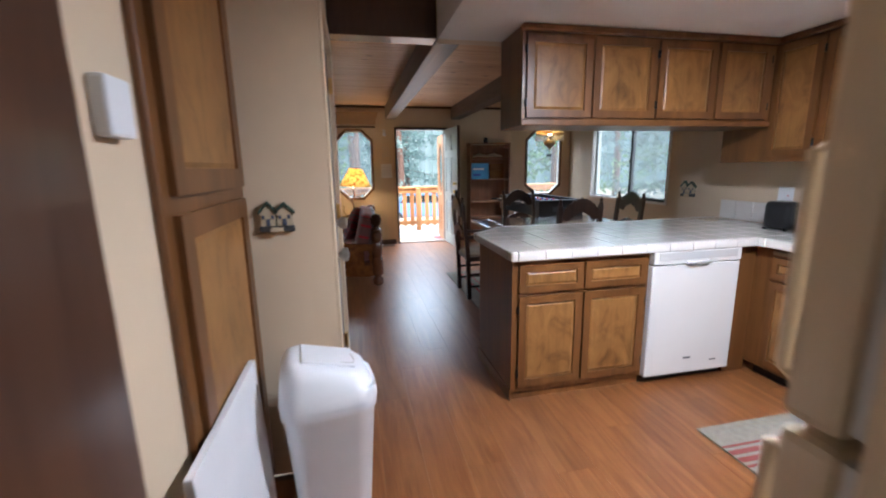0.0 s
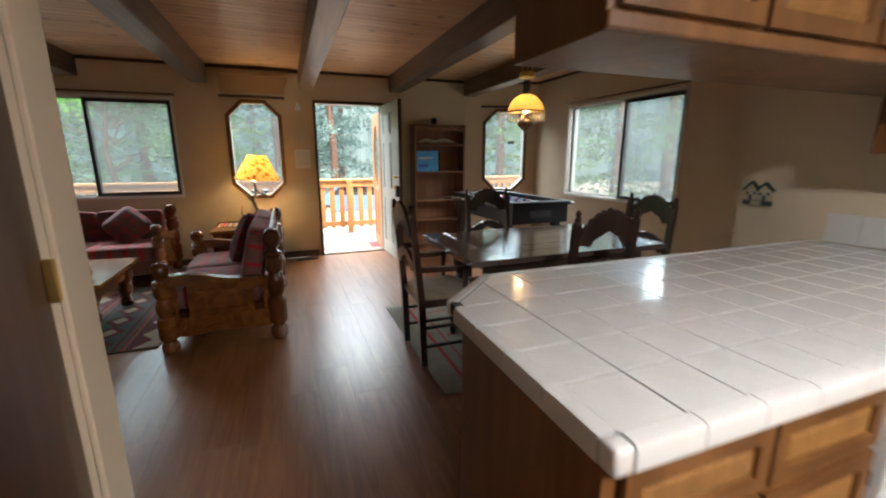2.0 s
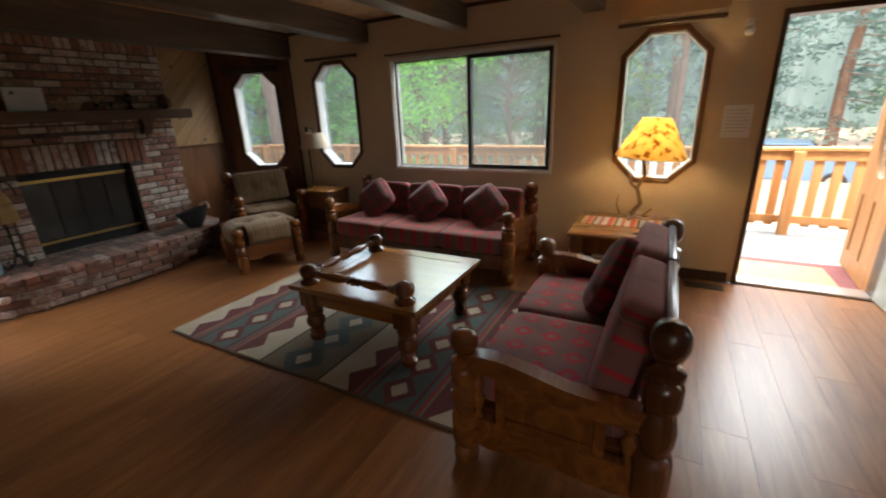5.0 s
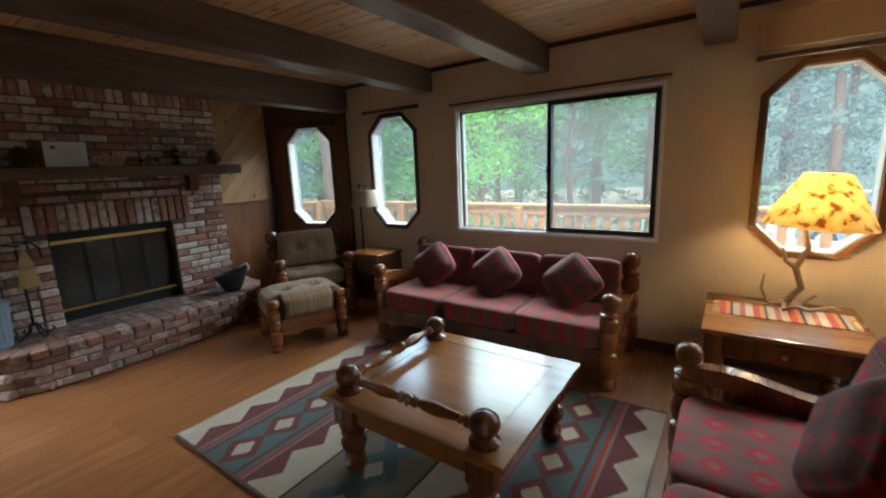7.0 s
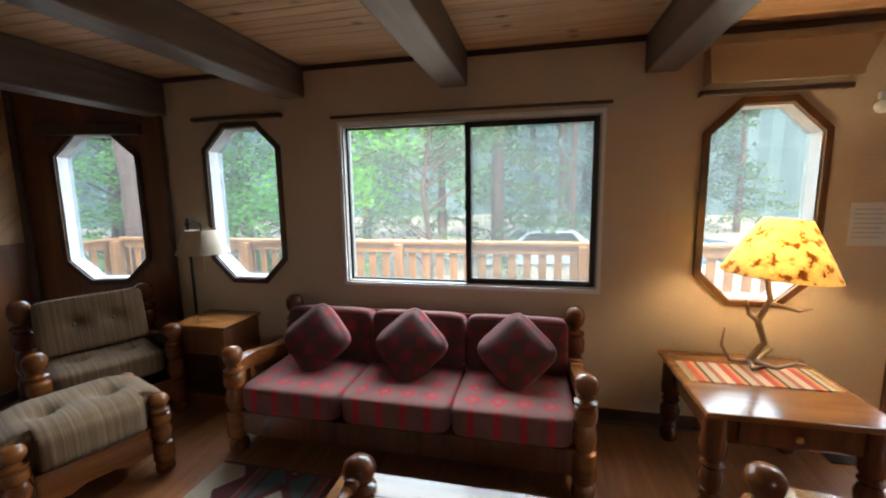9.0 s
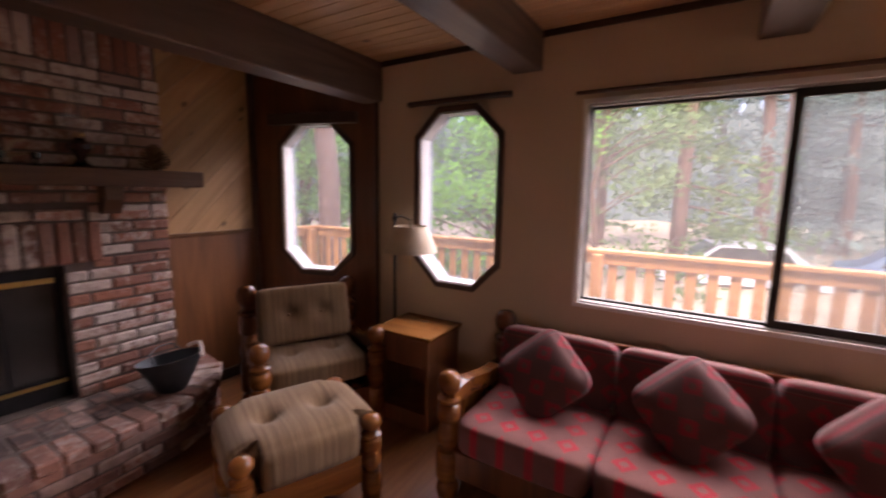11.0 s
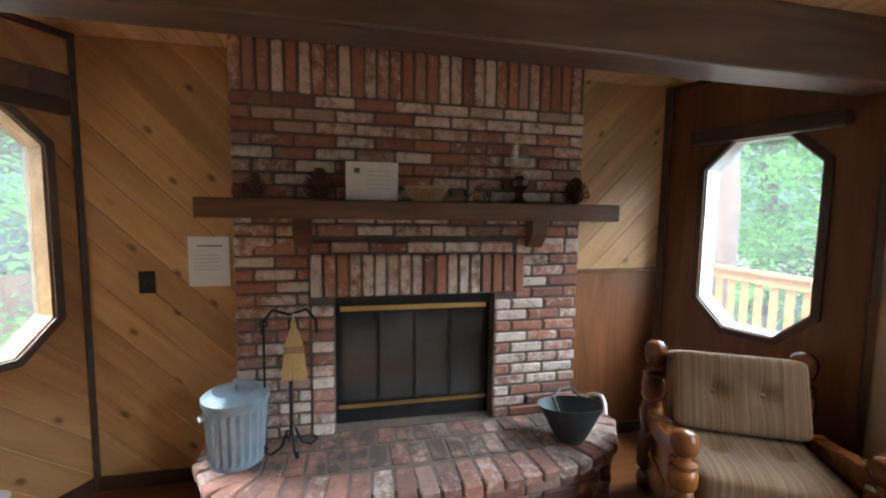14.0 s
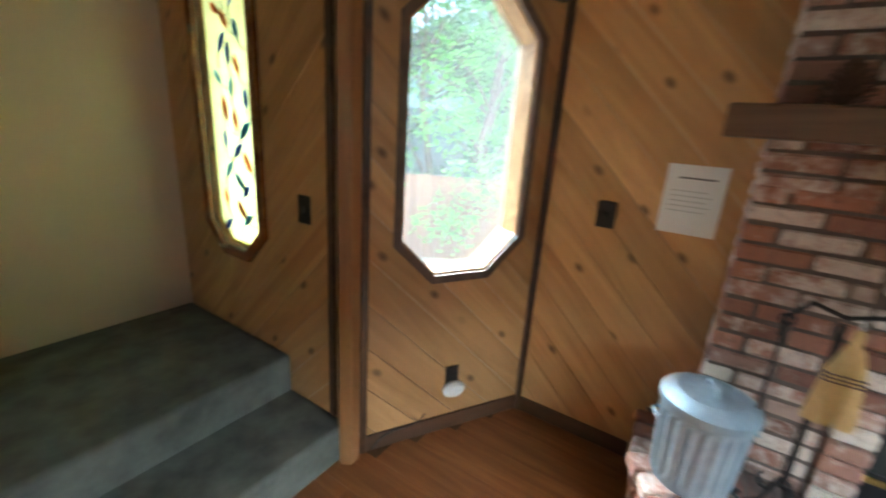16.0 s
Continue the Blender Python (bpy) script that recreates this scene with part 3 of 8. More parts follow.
for nm, mm, ln, gaps in (("north", m_north, len_north, [(0, 4.80), (5.83, 7.0)]), ("northwest", m_nw, len_nw, [(0.01, 1.08)]), ("northeast", m_ne, len_ne, [(0, 1.08)]), ("east", m_e, len_e, [(0, 3.75)]), ("southwest", m_sw, len_sw, [(0.03, 0.935)])):
    for a, b in gaps:
        strip("baseboard", mm, a, b, 0.0, 0.085, 0.014, M["dark_trim"], "dark wooden baseboard", 0.014 if nm == "southwest" else 0.0)
    strip("ceiling_trim", mm, 0.0, ln, CEIL - 0.035, CEIL - 0.001, 0.02, M["dark_trim"], "thin dark trim along the ceiling", 0.014 if nm == "southwest" else 0.0)
for a, b in ((0.02, 0.60), (2.95, 3.5)):
    strip("baseboard", m_f, a, b, 0.0, 0.085, 0.014, M["dark_trim"], "dark wooden baseboard", 0.014)


# ---- windows ----
def octagon_window(name, m, cx, cz, w=OCT_W, h=OCT_H, c=OCT_C, label="", jamb=None, casing=None, valance=True, glass=None):
    win = thing(name, label or "octagonal window with white jamb and brown wooden casing", "window", kind="structure", m=m)
    o = lambda k: octagon(w + 2 * k, h + 2 * k, c + 0.59 * k, cx, cz)
    part("casing", slabbed(o(0.033), -0.018, -0.0005, "xz", [o(-0.004)], bevel=0.004), casing or M["dark_trim"], win)
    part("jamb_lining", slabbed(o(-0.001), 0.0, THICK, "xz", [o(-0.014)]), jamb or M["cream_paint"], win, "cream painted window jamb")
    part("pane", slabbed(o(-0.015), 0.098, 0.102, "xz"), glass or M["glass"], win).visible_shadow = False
    if valance:
        bm = bmesh.new()
        low, high, deep = (-0.012, 0.07, 0.075) if valance == "deep" else (0.045, 0.075, 0.055)
        box(bm, cx - w / 2 - 0.075, cx + w / 2 + 0.085, -deep, -0.019, cz + h / 2 + low, cz + h / 2 + high, 0.005)
        for x in (cx - w / 2 - 0.06, cx + w / 2 + 0.06):
            box(bm, x - 0.01, x + 0.01, -0.02, -0.0005, cz + h / 2 + max(low, 0.045), cz + h / 2 + high - 0.004, 0.002)
        solo("curtain_rod_board", bm, M["dark_trim"], "narrow dark wooden board above the window", "curtain board", "curtain boards", m=m)
    return win


octagon_window("window_1", m_north, 1.345 + 2.78, OCT_Z, w=0.58, casing=M["cabinet"])
octagon_window("window_2", m_north, -2.085 + 2.78, OCT_Z + 0.03, jamb=M["toned_white"], glass=M["dimmed_glass"])
octagon_window("window_3", m_nw, 0.57, OCT_Z + 0.01, valance="deep", jamb=M["toned_white"], glass=M["dimmed_glass"])
octagon_window("window_4", m_ne, 0.60, OCT_Z, casing=M["cabinet"])
octagon_window("window_5", m_sw, 0.515, OCT_Z, h=OCT_H + 0.03, casing=M["beam"], jamb=M["pale_pine"], valance="deep", glass=M["dimmed_glass"])


def slider_window(name, m, x0, x1, z0, z1, split, label):
    win = thing(name, label, "window", kind="structure", m=m)
    part("window_frame", slabbed(rect(x0 - 0.022, x1 + 0.020, z0 - 0.022, z1 + 0.024), -0.016, -0.0005, "xz", [rect(x0 + 0.002, x1 - 0.002, z0 + 0.002, z1 - 0.002)], bevel=0.003), M["white_paint"], win, "white painted window surround")
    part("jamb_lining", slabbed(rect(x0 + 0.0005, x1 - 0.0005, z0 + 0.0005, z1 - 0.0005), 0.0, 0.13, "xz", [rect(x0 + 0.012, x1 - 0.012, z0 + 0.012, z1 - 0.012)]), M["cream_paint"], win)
    for k, (a, b, y) in enumerate(((x0 + 0.012, split + 0.012, 0.045), (split - 0.028, x1 - 0.012, 0.015))):
        t = (0.012, 0.036)[k]
        sash = part("sash", slabbed(rect(a, b, z0 + 0.013, z1 - 0.013), y, y + 0.025, "xz", [rect(a + t, b - t, z0 + 0.013 + t, z1 - 0.013 - t)], bevel=0.002), M["bronze"], win, "dark bronze sliding sash")
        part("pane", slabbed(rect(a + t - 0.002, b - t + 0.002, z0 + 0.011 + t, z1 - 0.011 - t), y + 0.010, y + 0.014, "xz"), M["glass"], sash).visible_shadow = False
    part("insect_screen", slabbed(rect(split - 0.02, x1 - 0.02, z0 + 0.02, z1 - 0.02), 0.070, 0.071, "xz"), M["screen"], win, "grey insect screen").visible_shadow = False
    part("latch", boxed(split - 0.03, split - 0.012, 0.0, 0.016, (z0 + z1) / 2 - 0.04, (z0 + z1) / 2 + 0.02, bevel=0.003), M["black_metal"], win)
    bm = bmesh.new()
    tube(bm, [(x0 - 0.06, -0.03, z1 + 0.055), (x1 + 0.05, -0.03, z1 + 0.055)], 0.011, 10)
    solo("curtain_track", bm, M["dark_trim"], "dark curtain track above the sliding window", "curtain track", m=m, smooth=True)
    return win


slider_window("window_6", m_north, -1.265 + 2.78, 0.468 + 2.78, 0.89, 2.0, -0.36 + 2.78, "wide sliding window with dark bronze sashes above the sofa")
slider_window("window_7", m_e, 8.10 - 7.31, 8.10 - 5.57, 0.86, 1.98, 8.10 - 6.34, "wide sliding window with dark bronze sashes beside the dining table")

# ---- outdoors ----
M["ground"] = paint("dry_forest_ground", (0.27, 0.215, 0.16), (0.42, 0.35, 0.27), 0.8, 1.0, bump=0.5, fine=8)
M["bark"] = paint("reddish_pine_bark", (0.070, 0.039, 0.028), (0.17, 0.10, 0.072), 6, 0.95, bump=0.8, fine=22)
# The bluish third leaf colour has distance haze painted in.
for key, a, b in (("leaf_bright", (0.105, 0.28, 0.045), (0.22, 0.47, 0.09)), ("leaf_mid", (0.085, 0.17, 0.065), (0.18, 0.29, 0.11)), ("leaf_hazy", (0.12, 0.205, 0.19), (0.21, 0.315, 0.29))):
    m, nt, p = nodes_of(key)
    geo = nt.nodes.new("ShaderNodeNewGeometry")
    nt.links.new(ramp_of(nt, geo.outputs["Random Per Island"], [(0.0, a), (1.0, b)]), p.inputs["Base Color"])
    p.inputs["Roughness"].default_value = 0.7
    tr, mx = nt.nodes.new("ShaderNodeBsdfTranslucent"), nt.nodes.new("ShaderNodeMixShader")
    nt.links.new(p.inputs["Base Color"].links[0].from_socket, tr.inputs[0])
    mx.inputs[0].default_value = 0.45
    nt.links.new(p.outputs[0], mx.inputs[1])
    nt.links.new(tr.outputs[0], mx.inputs[2])
    nt.links.new(mx.outputs[0], nt.nodes["Material Output"].inputs[0])
    M[key] = m
bm = bmesh.new()
bmesh.ops.create_grid(bm, x_segments=60, y_segments=60, size=300)
for v in bm.verts:
    far = max(0.0, math.hypot(v.co.x, v.co.y - 5) - 14)
    v.co.z = -1.1 - 0.01 * far + 0.25 * noise.noise(v.co * 0.05)
solo("ground", bm, M["ground"], "dry bare forest ground with pine litter", "ground", kind="structure")
bm = bmesh.new()
x = -6.0
while x < 7.2:
    box(bm, x, x + 0.135, 8.56, 10.6, -0.10, -0.06)
    x += 0.14
x = -6.0
while x < XF - 0.16:
    box(bm, x, x + 0.135, 6.5, 8.55, -0.10, -0.06)
    x += 0.14
solo("deck", bm, M["deck"], "pale weathered plank deck outside the house", "deck", kind="structure")
solo("deck_base", boxed(-6.0, 7.2, 8.57, 10.58, -1.2, -0.11, bevel=0.0), M["dark_trim"], "dark skirt below the deck", "deck", kind="structure")


def rail(name, p0, p1, m_label="orange-stained wooden deck railing with square balusters"):
    m, ln = frame_at(p0, p1)
    r = thing(name, m_label, "railing", "deck railings", m=m)
    part("handrail", boxed(0, ln, -0.07, 0.07, 0.90, 0.94, bevel=0.006), M["rail"], r)
    part("upper_rail", boxed(0, ln, -0.02, 0.02, 0.79, 0.895, bevel=0.004), M["rail"], r)
    part("lower_rail", boxed(0, ln, -0.02, 0.02, 0.06, 0.15, bevel=0.004), M["rail"], r)
    bal = mesh_of("baluster", boxed(-0.045, 0.045, 0.021, 0.045, 0.02, 0.90, bevel=0.004), M["rail"])
    post = mesh_of("post", boxed(-0.05, 0.05, -0.05, 0.05, -0.08, 0.899, bevel=0.006), M["rail"])
    n = int(ln / 0.175)
    for k in range(n):
        ob = new("baluster", bal)
        ob.parent, ob.location = r, ((k + 0.5) * ln / n, 0, 0)
    for k in range(int(ln / 2.0) + 1):
        ob = new("post", post)
        ob.parent, ob.location = r, (0.05 + k * (ln - 0.1) / max(1, int(ln / 2.0)), -0.08, 0)
    return r


rail("deck_railing", (-5.9, 10.5), (7.1, 10.5))
rail("deck_railing", (-5.9, 6.6), (-5.9, 10.4))


def leaf_clump(bm, rnd, centre, radius, count, size, flat=1.0):
    for _ in range(count):
        d = Vector((rnd.gauss(0, 1), rnd.gauss(0, 1), rnd.gauss(0, 0.7 * flat)))
        p = centre + d.normalized() * radius * rnd.random() ** 0.5
        u = Vector((rnd.gauss(0, 1), rnd.gauss(0, 1), rnd.gauss(0, 0.6))).normalized()
        w = u.orthogonal().normalized()
        s = size * rnd.uniform(0.6, 1.4)
        bm.faces.new([bm.verts.new(q) for q in (p - u * s, p + w * s * 0.42, p + u * s, p - w * s * 0.42)])


def pine_tree(seed, height, reach, trunk, material, crown_from=0.25, clumps=70):
    rnd = random.Random(seed)
    t = thing("pine_tree", "tall conifer with a reddish trunk and drooping boughs", "tree", "trees round the house")
    pts = [(rnd.uniform(-0.1, 0.1) * k, rnd.uniform(-0.1, 0.1) * k, height * k / 6) for k in range(7)]
    part("trunk", tubed(pts, [trunk * (1 - 0.15 * k) for k in range(7)], 12), M["bark"], t, smooth=True)
    bm, limbs = bmesh.new(), bmesh.new()
    for k in range(clumps):
        f = crown_from + (1 - crown_from) * (k + rnd.random()) / clumps
        a = rnd.uniform(0, 2 * math.pi)
        r = reach * (1.02 - f) / (1.02 - crown_from) * rnd.uniform(0.6, 1.1) + 0.15
        end = Vector((r * math.cos(a), r * math.sin(a), height * f - 0.22 * r))
        root = Vector((0, 0, height * f))
        if k % 2 == 0:
            tube(limbs, [root, (root + end) / 2 + Vector((0, 0, 0.1)), end], [0.035, 0.022, 0.008], 5)
        for s in (0.35, 0.65, 0.95):
            leaf_clump(bm, rnd, root.lerp(end, s), 0.24 * reach * (1.15 - 0.5 * f), 34, 0.125, 0.5)
    tagged(part("crown", bm, material, t), kind="stuff")
    tagged(part("limbs", limbs, M["bark"], t), kind="stuff")
    return t


def leafy_tree(seed, height, reach, material, trunk=0.10):
    rnd = random.Random(seed)
    t = thing("leafy_tree", "bright green broad-leaved tree with thin grey trunk", "tree", "trees round the house")
    part("trunk", tubed([(rnd.uniform(-0.1, 0.1) * k, rnd.uniform(-0.1, 0.1) * k, height * 0.2 * k) for k in range(5)], [trunk * (1 - 0.18 * k) for k in range(5)], 10), M["bark"], t, smooth=True)
    bm, limbs = bmesh.new(), bmesh.new()
    for k in range(34):
        a, f = rnd.uniform(0, 2 * math.pi), rnd.uniform(0.15, 1.0)
        r = reach * math.sin(math.pi * (0.15 + 0.8 * f)) * rnd.uniform(0.35, 1.0)
        c = Vector((r * math.cos(a), r * math.sin(a), height * f))
        tube(limbs, [(0, 0, max(0.3, c.z - 0.8)), (c.x / 2, c.y / 2, c.z - 0.3), c], [0.03, 0.02, 0.008], 5)
        leaf_clump(bm, rnd, c, 0.66, 190, 0.062)
    tagged(part("crown", bm, material, t), kind="stuff")
    tagged(part("limbs", limbs, M["bark"], t), kind="stuff")
    return t


trees_a = [pine_tree(11, 17, 2.9, 0.24, M["leaf_mid"], 0.06), pine_tree(12, 21, 3.2, 0.28, M["leaf_hazy"], 0.05), pine_tree(13, 18, 2.6, 0.30, M["leaf_mid"], 0.34)]
trees_b = [leafy_tree(21, 5.5, 2.0, M["leaf_bright"]), leafy_tree(22, 7.0, 2.3, M["leaf_mid"])]
rnd = random.Random(5)
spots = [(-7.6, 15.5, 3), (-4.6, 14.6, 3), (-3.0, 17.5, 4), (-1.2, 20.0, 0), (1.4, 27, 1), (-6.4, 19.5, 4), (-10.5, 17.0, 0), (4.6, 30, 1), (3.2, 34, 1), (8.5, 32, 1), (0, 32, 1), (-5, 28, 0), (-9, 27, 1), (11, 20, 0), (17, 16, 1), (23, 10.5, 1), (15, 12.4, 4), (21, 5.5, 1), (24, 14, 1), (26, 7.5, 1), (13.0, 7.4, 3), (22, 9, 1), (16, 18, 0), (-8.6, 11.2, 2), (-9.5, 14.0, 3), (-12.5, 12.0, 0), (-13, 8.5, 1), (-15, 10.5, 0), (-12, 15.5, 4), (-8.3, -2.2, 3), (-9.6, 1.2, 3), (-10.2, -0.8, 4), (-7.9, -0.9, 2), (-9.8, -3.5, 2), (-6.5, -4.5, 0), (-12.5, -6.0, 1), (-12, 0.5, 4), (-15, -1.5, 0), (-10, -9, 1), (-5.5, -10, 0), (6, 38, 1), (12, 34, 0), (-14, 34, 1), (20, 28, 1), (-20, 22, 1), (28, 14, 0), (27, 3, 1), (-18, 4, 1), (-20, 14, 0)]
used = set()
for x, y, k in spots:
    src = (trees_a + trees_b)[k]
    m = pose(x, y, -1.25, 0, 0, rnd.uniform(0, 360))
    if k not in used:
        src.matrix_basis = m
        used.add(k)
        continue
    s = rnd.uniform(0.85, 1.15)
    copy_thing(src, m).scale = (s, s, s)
for x, y, s in ((10.6, 8.6, 0.42), (10.9, 7.0, 0.36), (11.4, 5.4, 0.45), (12.6, 9.8, 0.5), (11.8, 3.9, 0.4)):
    copy_thing(trees_b[0], pose(x, y, -1.25, 0, 0, 70 * x)).scale = (s * 1.3, s * 1.3, s)
near = pine_tree(31, 18, 2.2, 0.20, M["leaf_mid"], 0.42)
near.matrix_basis = pose(-5.98, 10.88, -1.25)
pole = thing("utility_pole", "weathered wooden utility pole beyond the road", "utility pole", m=pose(1.6, 24.0, -1.3))
part("pole", tubed([(0, 0, 0), (0, 0, 8.5)], 0.13, 10), M["bark"], pole, smooth=True)
part("crossarm", boxed(-1.1, 1.1, -0.06, 0.06, 7.7, 7.85), M["bark"], pole)

# far woods all round, with a ragged top; pale glowing colour paints the haze
m, nt, p = nodes_of("haze_painted_woods")
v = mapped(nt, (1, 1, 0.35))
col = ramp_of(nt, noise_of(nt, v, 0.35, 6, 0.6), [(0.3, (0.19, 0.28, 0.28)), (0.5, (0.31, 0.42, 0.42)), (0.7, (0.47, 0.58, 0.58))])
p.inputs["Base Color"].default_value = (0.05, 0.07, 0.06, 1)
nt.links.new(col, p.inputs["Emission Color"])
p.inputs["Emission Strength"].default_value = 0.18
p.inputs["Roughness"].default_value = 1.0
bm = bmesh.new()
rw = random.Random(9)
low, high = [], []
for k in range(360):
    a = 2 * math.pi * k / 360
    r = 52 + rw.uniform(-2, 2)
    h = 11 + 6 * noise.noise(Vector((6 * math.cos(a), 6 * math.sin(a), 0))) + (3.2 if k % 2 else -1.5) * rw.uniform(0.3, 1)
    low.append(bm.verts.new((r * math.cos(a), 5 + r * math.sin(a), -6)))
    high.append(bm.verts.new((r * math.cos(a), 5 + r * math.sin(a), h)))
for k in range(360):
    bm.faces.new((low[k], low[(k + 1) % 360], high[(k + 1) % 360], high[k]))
solo("backdrop", bm, m, "distant conifer woods in painted, faintly glowing haze", "backdrop", kind="structure")

# ---- doors ----
door = thing("door_1", "grey painted six-panel front door, standing open", "door", kind="structure", m=pose(2.942, 8.40, 0, 0, 0, -88.5))
# local x: from the hinge to the free edge, y: thickness, z up
panels = [rect(0.10 + 0.37 * c, 0.415 + 0.37 * c, z0, z1) for c in (0, 1) for z0, z1 in ((0.20, 0.80), (0.93, 1.53), (1.64, 1.90))]
part("leaf", slabbed(rect(0, 0.86, 0.012, 2.02), 0, 0.044, "xz", panels, bevel=0.002), M["door_grey"], door)
for p in panels:
    (x0, z0), (x1, z1) = p[0], p[2]
    bm = bmesh.new()
    box(bm, x0 - 0.004, x1 + 0.004, 0.012, 0.032, z0 - 0.004, z1 + 0.004)
    box(bm, x0 + 0.035, x1 - 0.035, 0.005, 0.039, z0 + 0.035, z1 - 0.035, 0.006)
    part("door_panel", bm, M["door_grey"], door)
part("edge_strip", boxed(0.8603, 0.866, 0.0, 0.044, 0.012, 2.02, bevel=0.001), M["door_dark"], door, "bare brown door edge")
lock = part("lock_box", boxed(0.80, 0.865, -0.04, -0.0005, 0.86, 1.0, bevel=0.006), M["black_metal"], door, "black key lock box")
for z, r in ((0.97, 0.028), (1.10, 0.024)):
    part("knob", lathed([(0.012, 0), (0.012, 0.03), (r, 0.04), (r, 0.06), (0.004, 0.066)], 14, m=Matrix.Rotation(radians(90), 4, "X"), at=(0.83, -0.001, z)), M["brass"], door, "brass door knob", True)
frame_d = thing("door_frame", "brown wooden front door frame with metal threshold", "door frame", kind="structure")
for x0, x1 in ((2.055, 2.088), (2.948, 3.0)):
    part("jamb", boxed(x0, x1, 8.392, 8.56, 0, 2.055, bevel=0.003), M["dark_trim"], frame_d)
part("head", boxed(2.055, 3.0, 8.391, 8.56, 2.025, 2.065, bevel=0.003), M["dark_trim"], frame_d)
part("threshold", boxed(2.089, 2.947, 8.395, 8.57, 0.0, 0.022, bevel=0.006), M["steel"], frame_d, "worn metal threshold")
screen = thing("screen_door", "orange wooden screen door with oval glass, open outwards", "screen door", m=pose(3.0, 8.60, -0.055, 0, 0, 86))
oval = [(0.425 + 0.27 * math.cos(a), 1.38 + 0.50 * math.sin(a)) for a in [2 * math.pi * k / 28 for k in range(28)]]
lower = [rect(0.12, 0.39, 0.18, 0.70), rect(0.46, 0.73, 0.18, 0.70)]
part("leaf", slabbed(rect(0, 0.85, 0.02, 2.03), 0, 0.035, "xz", [oval] + lower, bevel=0.003), M["screen_wood"], screen)
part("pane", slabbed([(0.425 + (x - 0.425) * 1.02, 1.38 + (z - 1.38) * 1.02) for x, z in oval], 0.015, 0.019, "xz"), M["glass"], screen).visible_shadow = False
for p in lower:
    part("door_panel", boxed(p[0][0] - 0.003, p[2][0] + 0.003, 0.010, 0.026, p[0][1] - 0.003, p[2][1] + 0.003, bevel=0.005), M["screen_wood"], screen)
part("handle", boxed(0.79, 0.81, -0.03, 0.0, 0.98, 1.10, bevel=0.005), M["black_metal"], screen)
solo("outdoor_rug", boxed(1.95, 3.1, 8.62, 9.35, -0.0595, -0.048, bevel=0.003), paint("maroon_outdoor_carpet", (0.17, 0.05, 0.05), (0.24, 0.085, 0.08), 8, 1.0, bump=0.6, fine=150), "maroon carpet on the deck before the door", "outdoor rug")
solo("doormat", boxed(2.15, 2.85, 8.72, 9.2, -0.0475, -0.036, bevel=0.004), paint("tan_coir_mat", (0.30, 0.21, 0.11), (0.42, 0.31, 0.18), 20, 1.0, bump=0.8, fine=200), "tan coir doormat on the outdoor carpet", "doormat")

# closet door in the wall beside the kitchen: local x along the wall from (1.2, 2.69), y out of the room
closet = thing("door_2", "flat dark brown closet door, shut, with knob and deadbolt", "door", kind="structure", m=m_d)
part("leaf", boxed(0.065, 0.895, 0.012, 0.05, 0.012, 2.02, bevel=0.002), M["door_dark"], closet)
for z, r in ((0.985, 0.03), (1.13, 0.026)):
    part("knob", lathed([(0.03, 0), (0.03, 0.006), (0.013, 0.012), (0.013, 0.035), (r, 0.045), (r, 0.068), (0.004, 0.075)], 16, m=Matrix.Rotation(radians(90), 4, "X"), at=(0.12, 0.0115, z)), M["steel"], closet, "worn nickel knob", True)
for z in (0.25, 1.11, 1.85):
    part("hinge", boxed(0.886, 0.908, -0.008, 0.012, z - 0.045, z + 0.045, bevel=0.002), M["brass"], closet, "brass hinge")
for x0, x1 in ((0.003, 0.062), (0.898, 0.985)):
    part("casing", boxed(x0, x1, -0.014, -0.0005, 0, 2.09, bevel=0.003), M["wall"], closet)
part("casing", boxed(0.003, 0.985, -0.0145, -0.0005, 2.03, 2.095, bevel=0.003), M["wall"], closet)

# ---- kitchen ----
def raised_panel(bm_frame, x0, x1, z0, z1, y, rail_w=0.055, out=0.018):
    """A cabinet front: a frame around a raised field. Fronts look to -y."""
    slab(bm_frame, rect(x0, x1, z0, z1), y - out, y, "xz", [rect(x0 + rail_w, x1 - rail_w, z0 + rail_w, z1 - rail_w)])
    return (x0 + rail_w, x1 - rail_w, z0 + rail_w, z1 - rail_w)


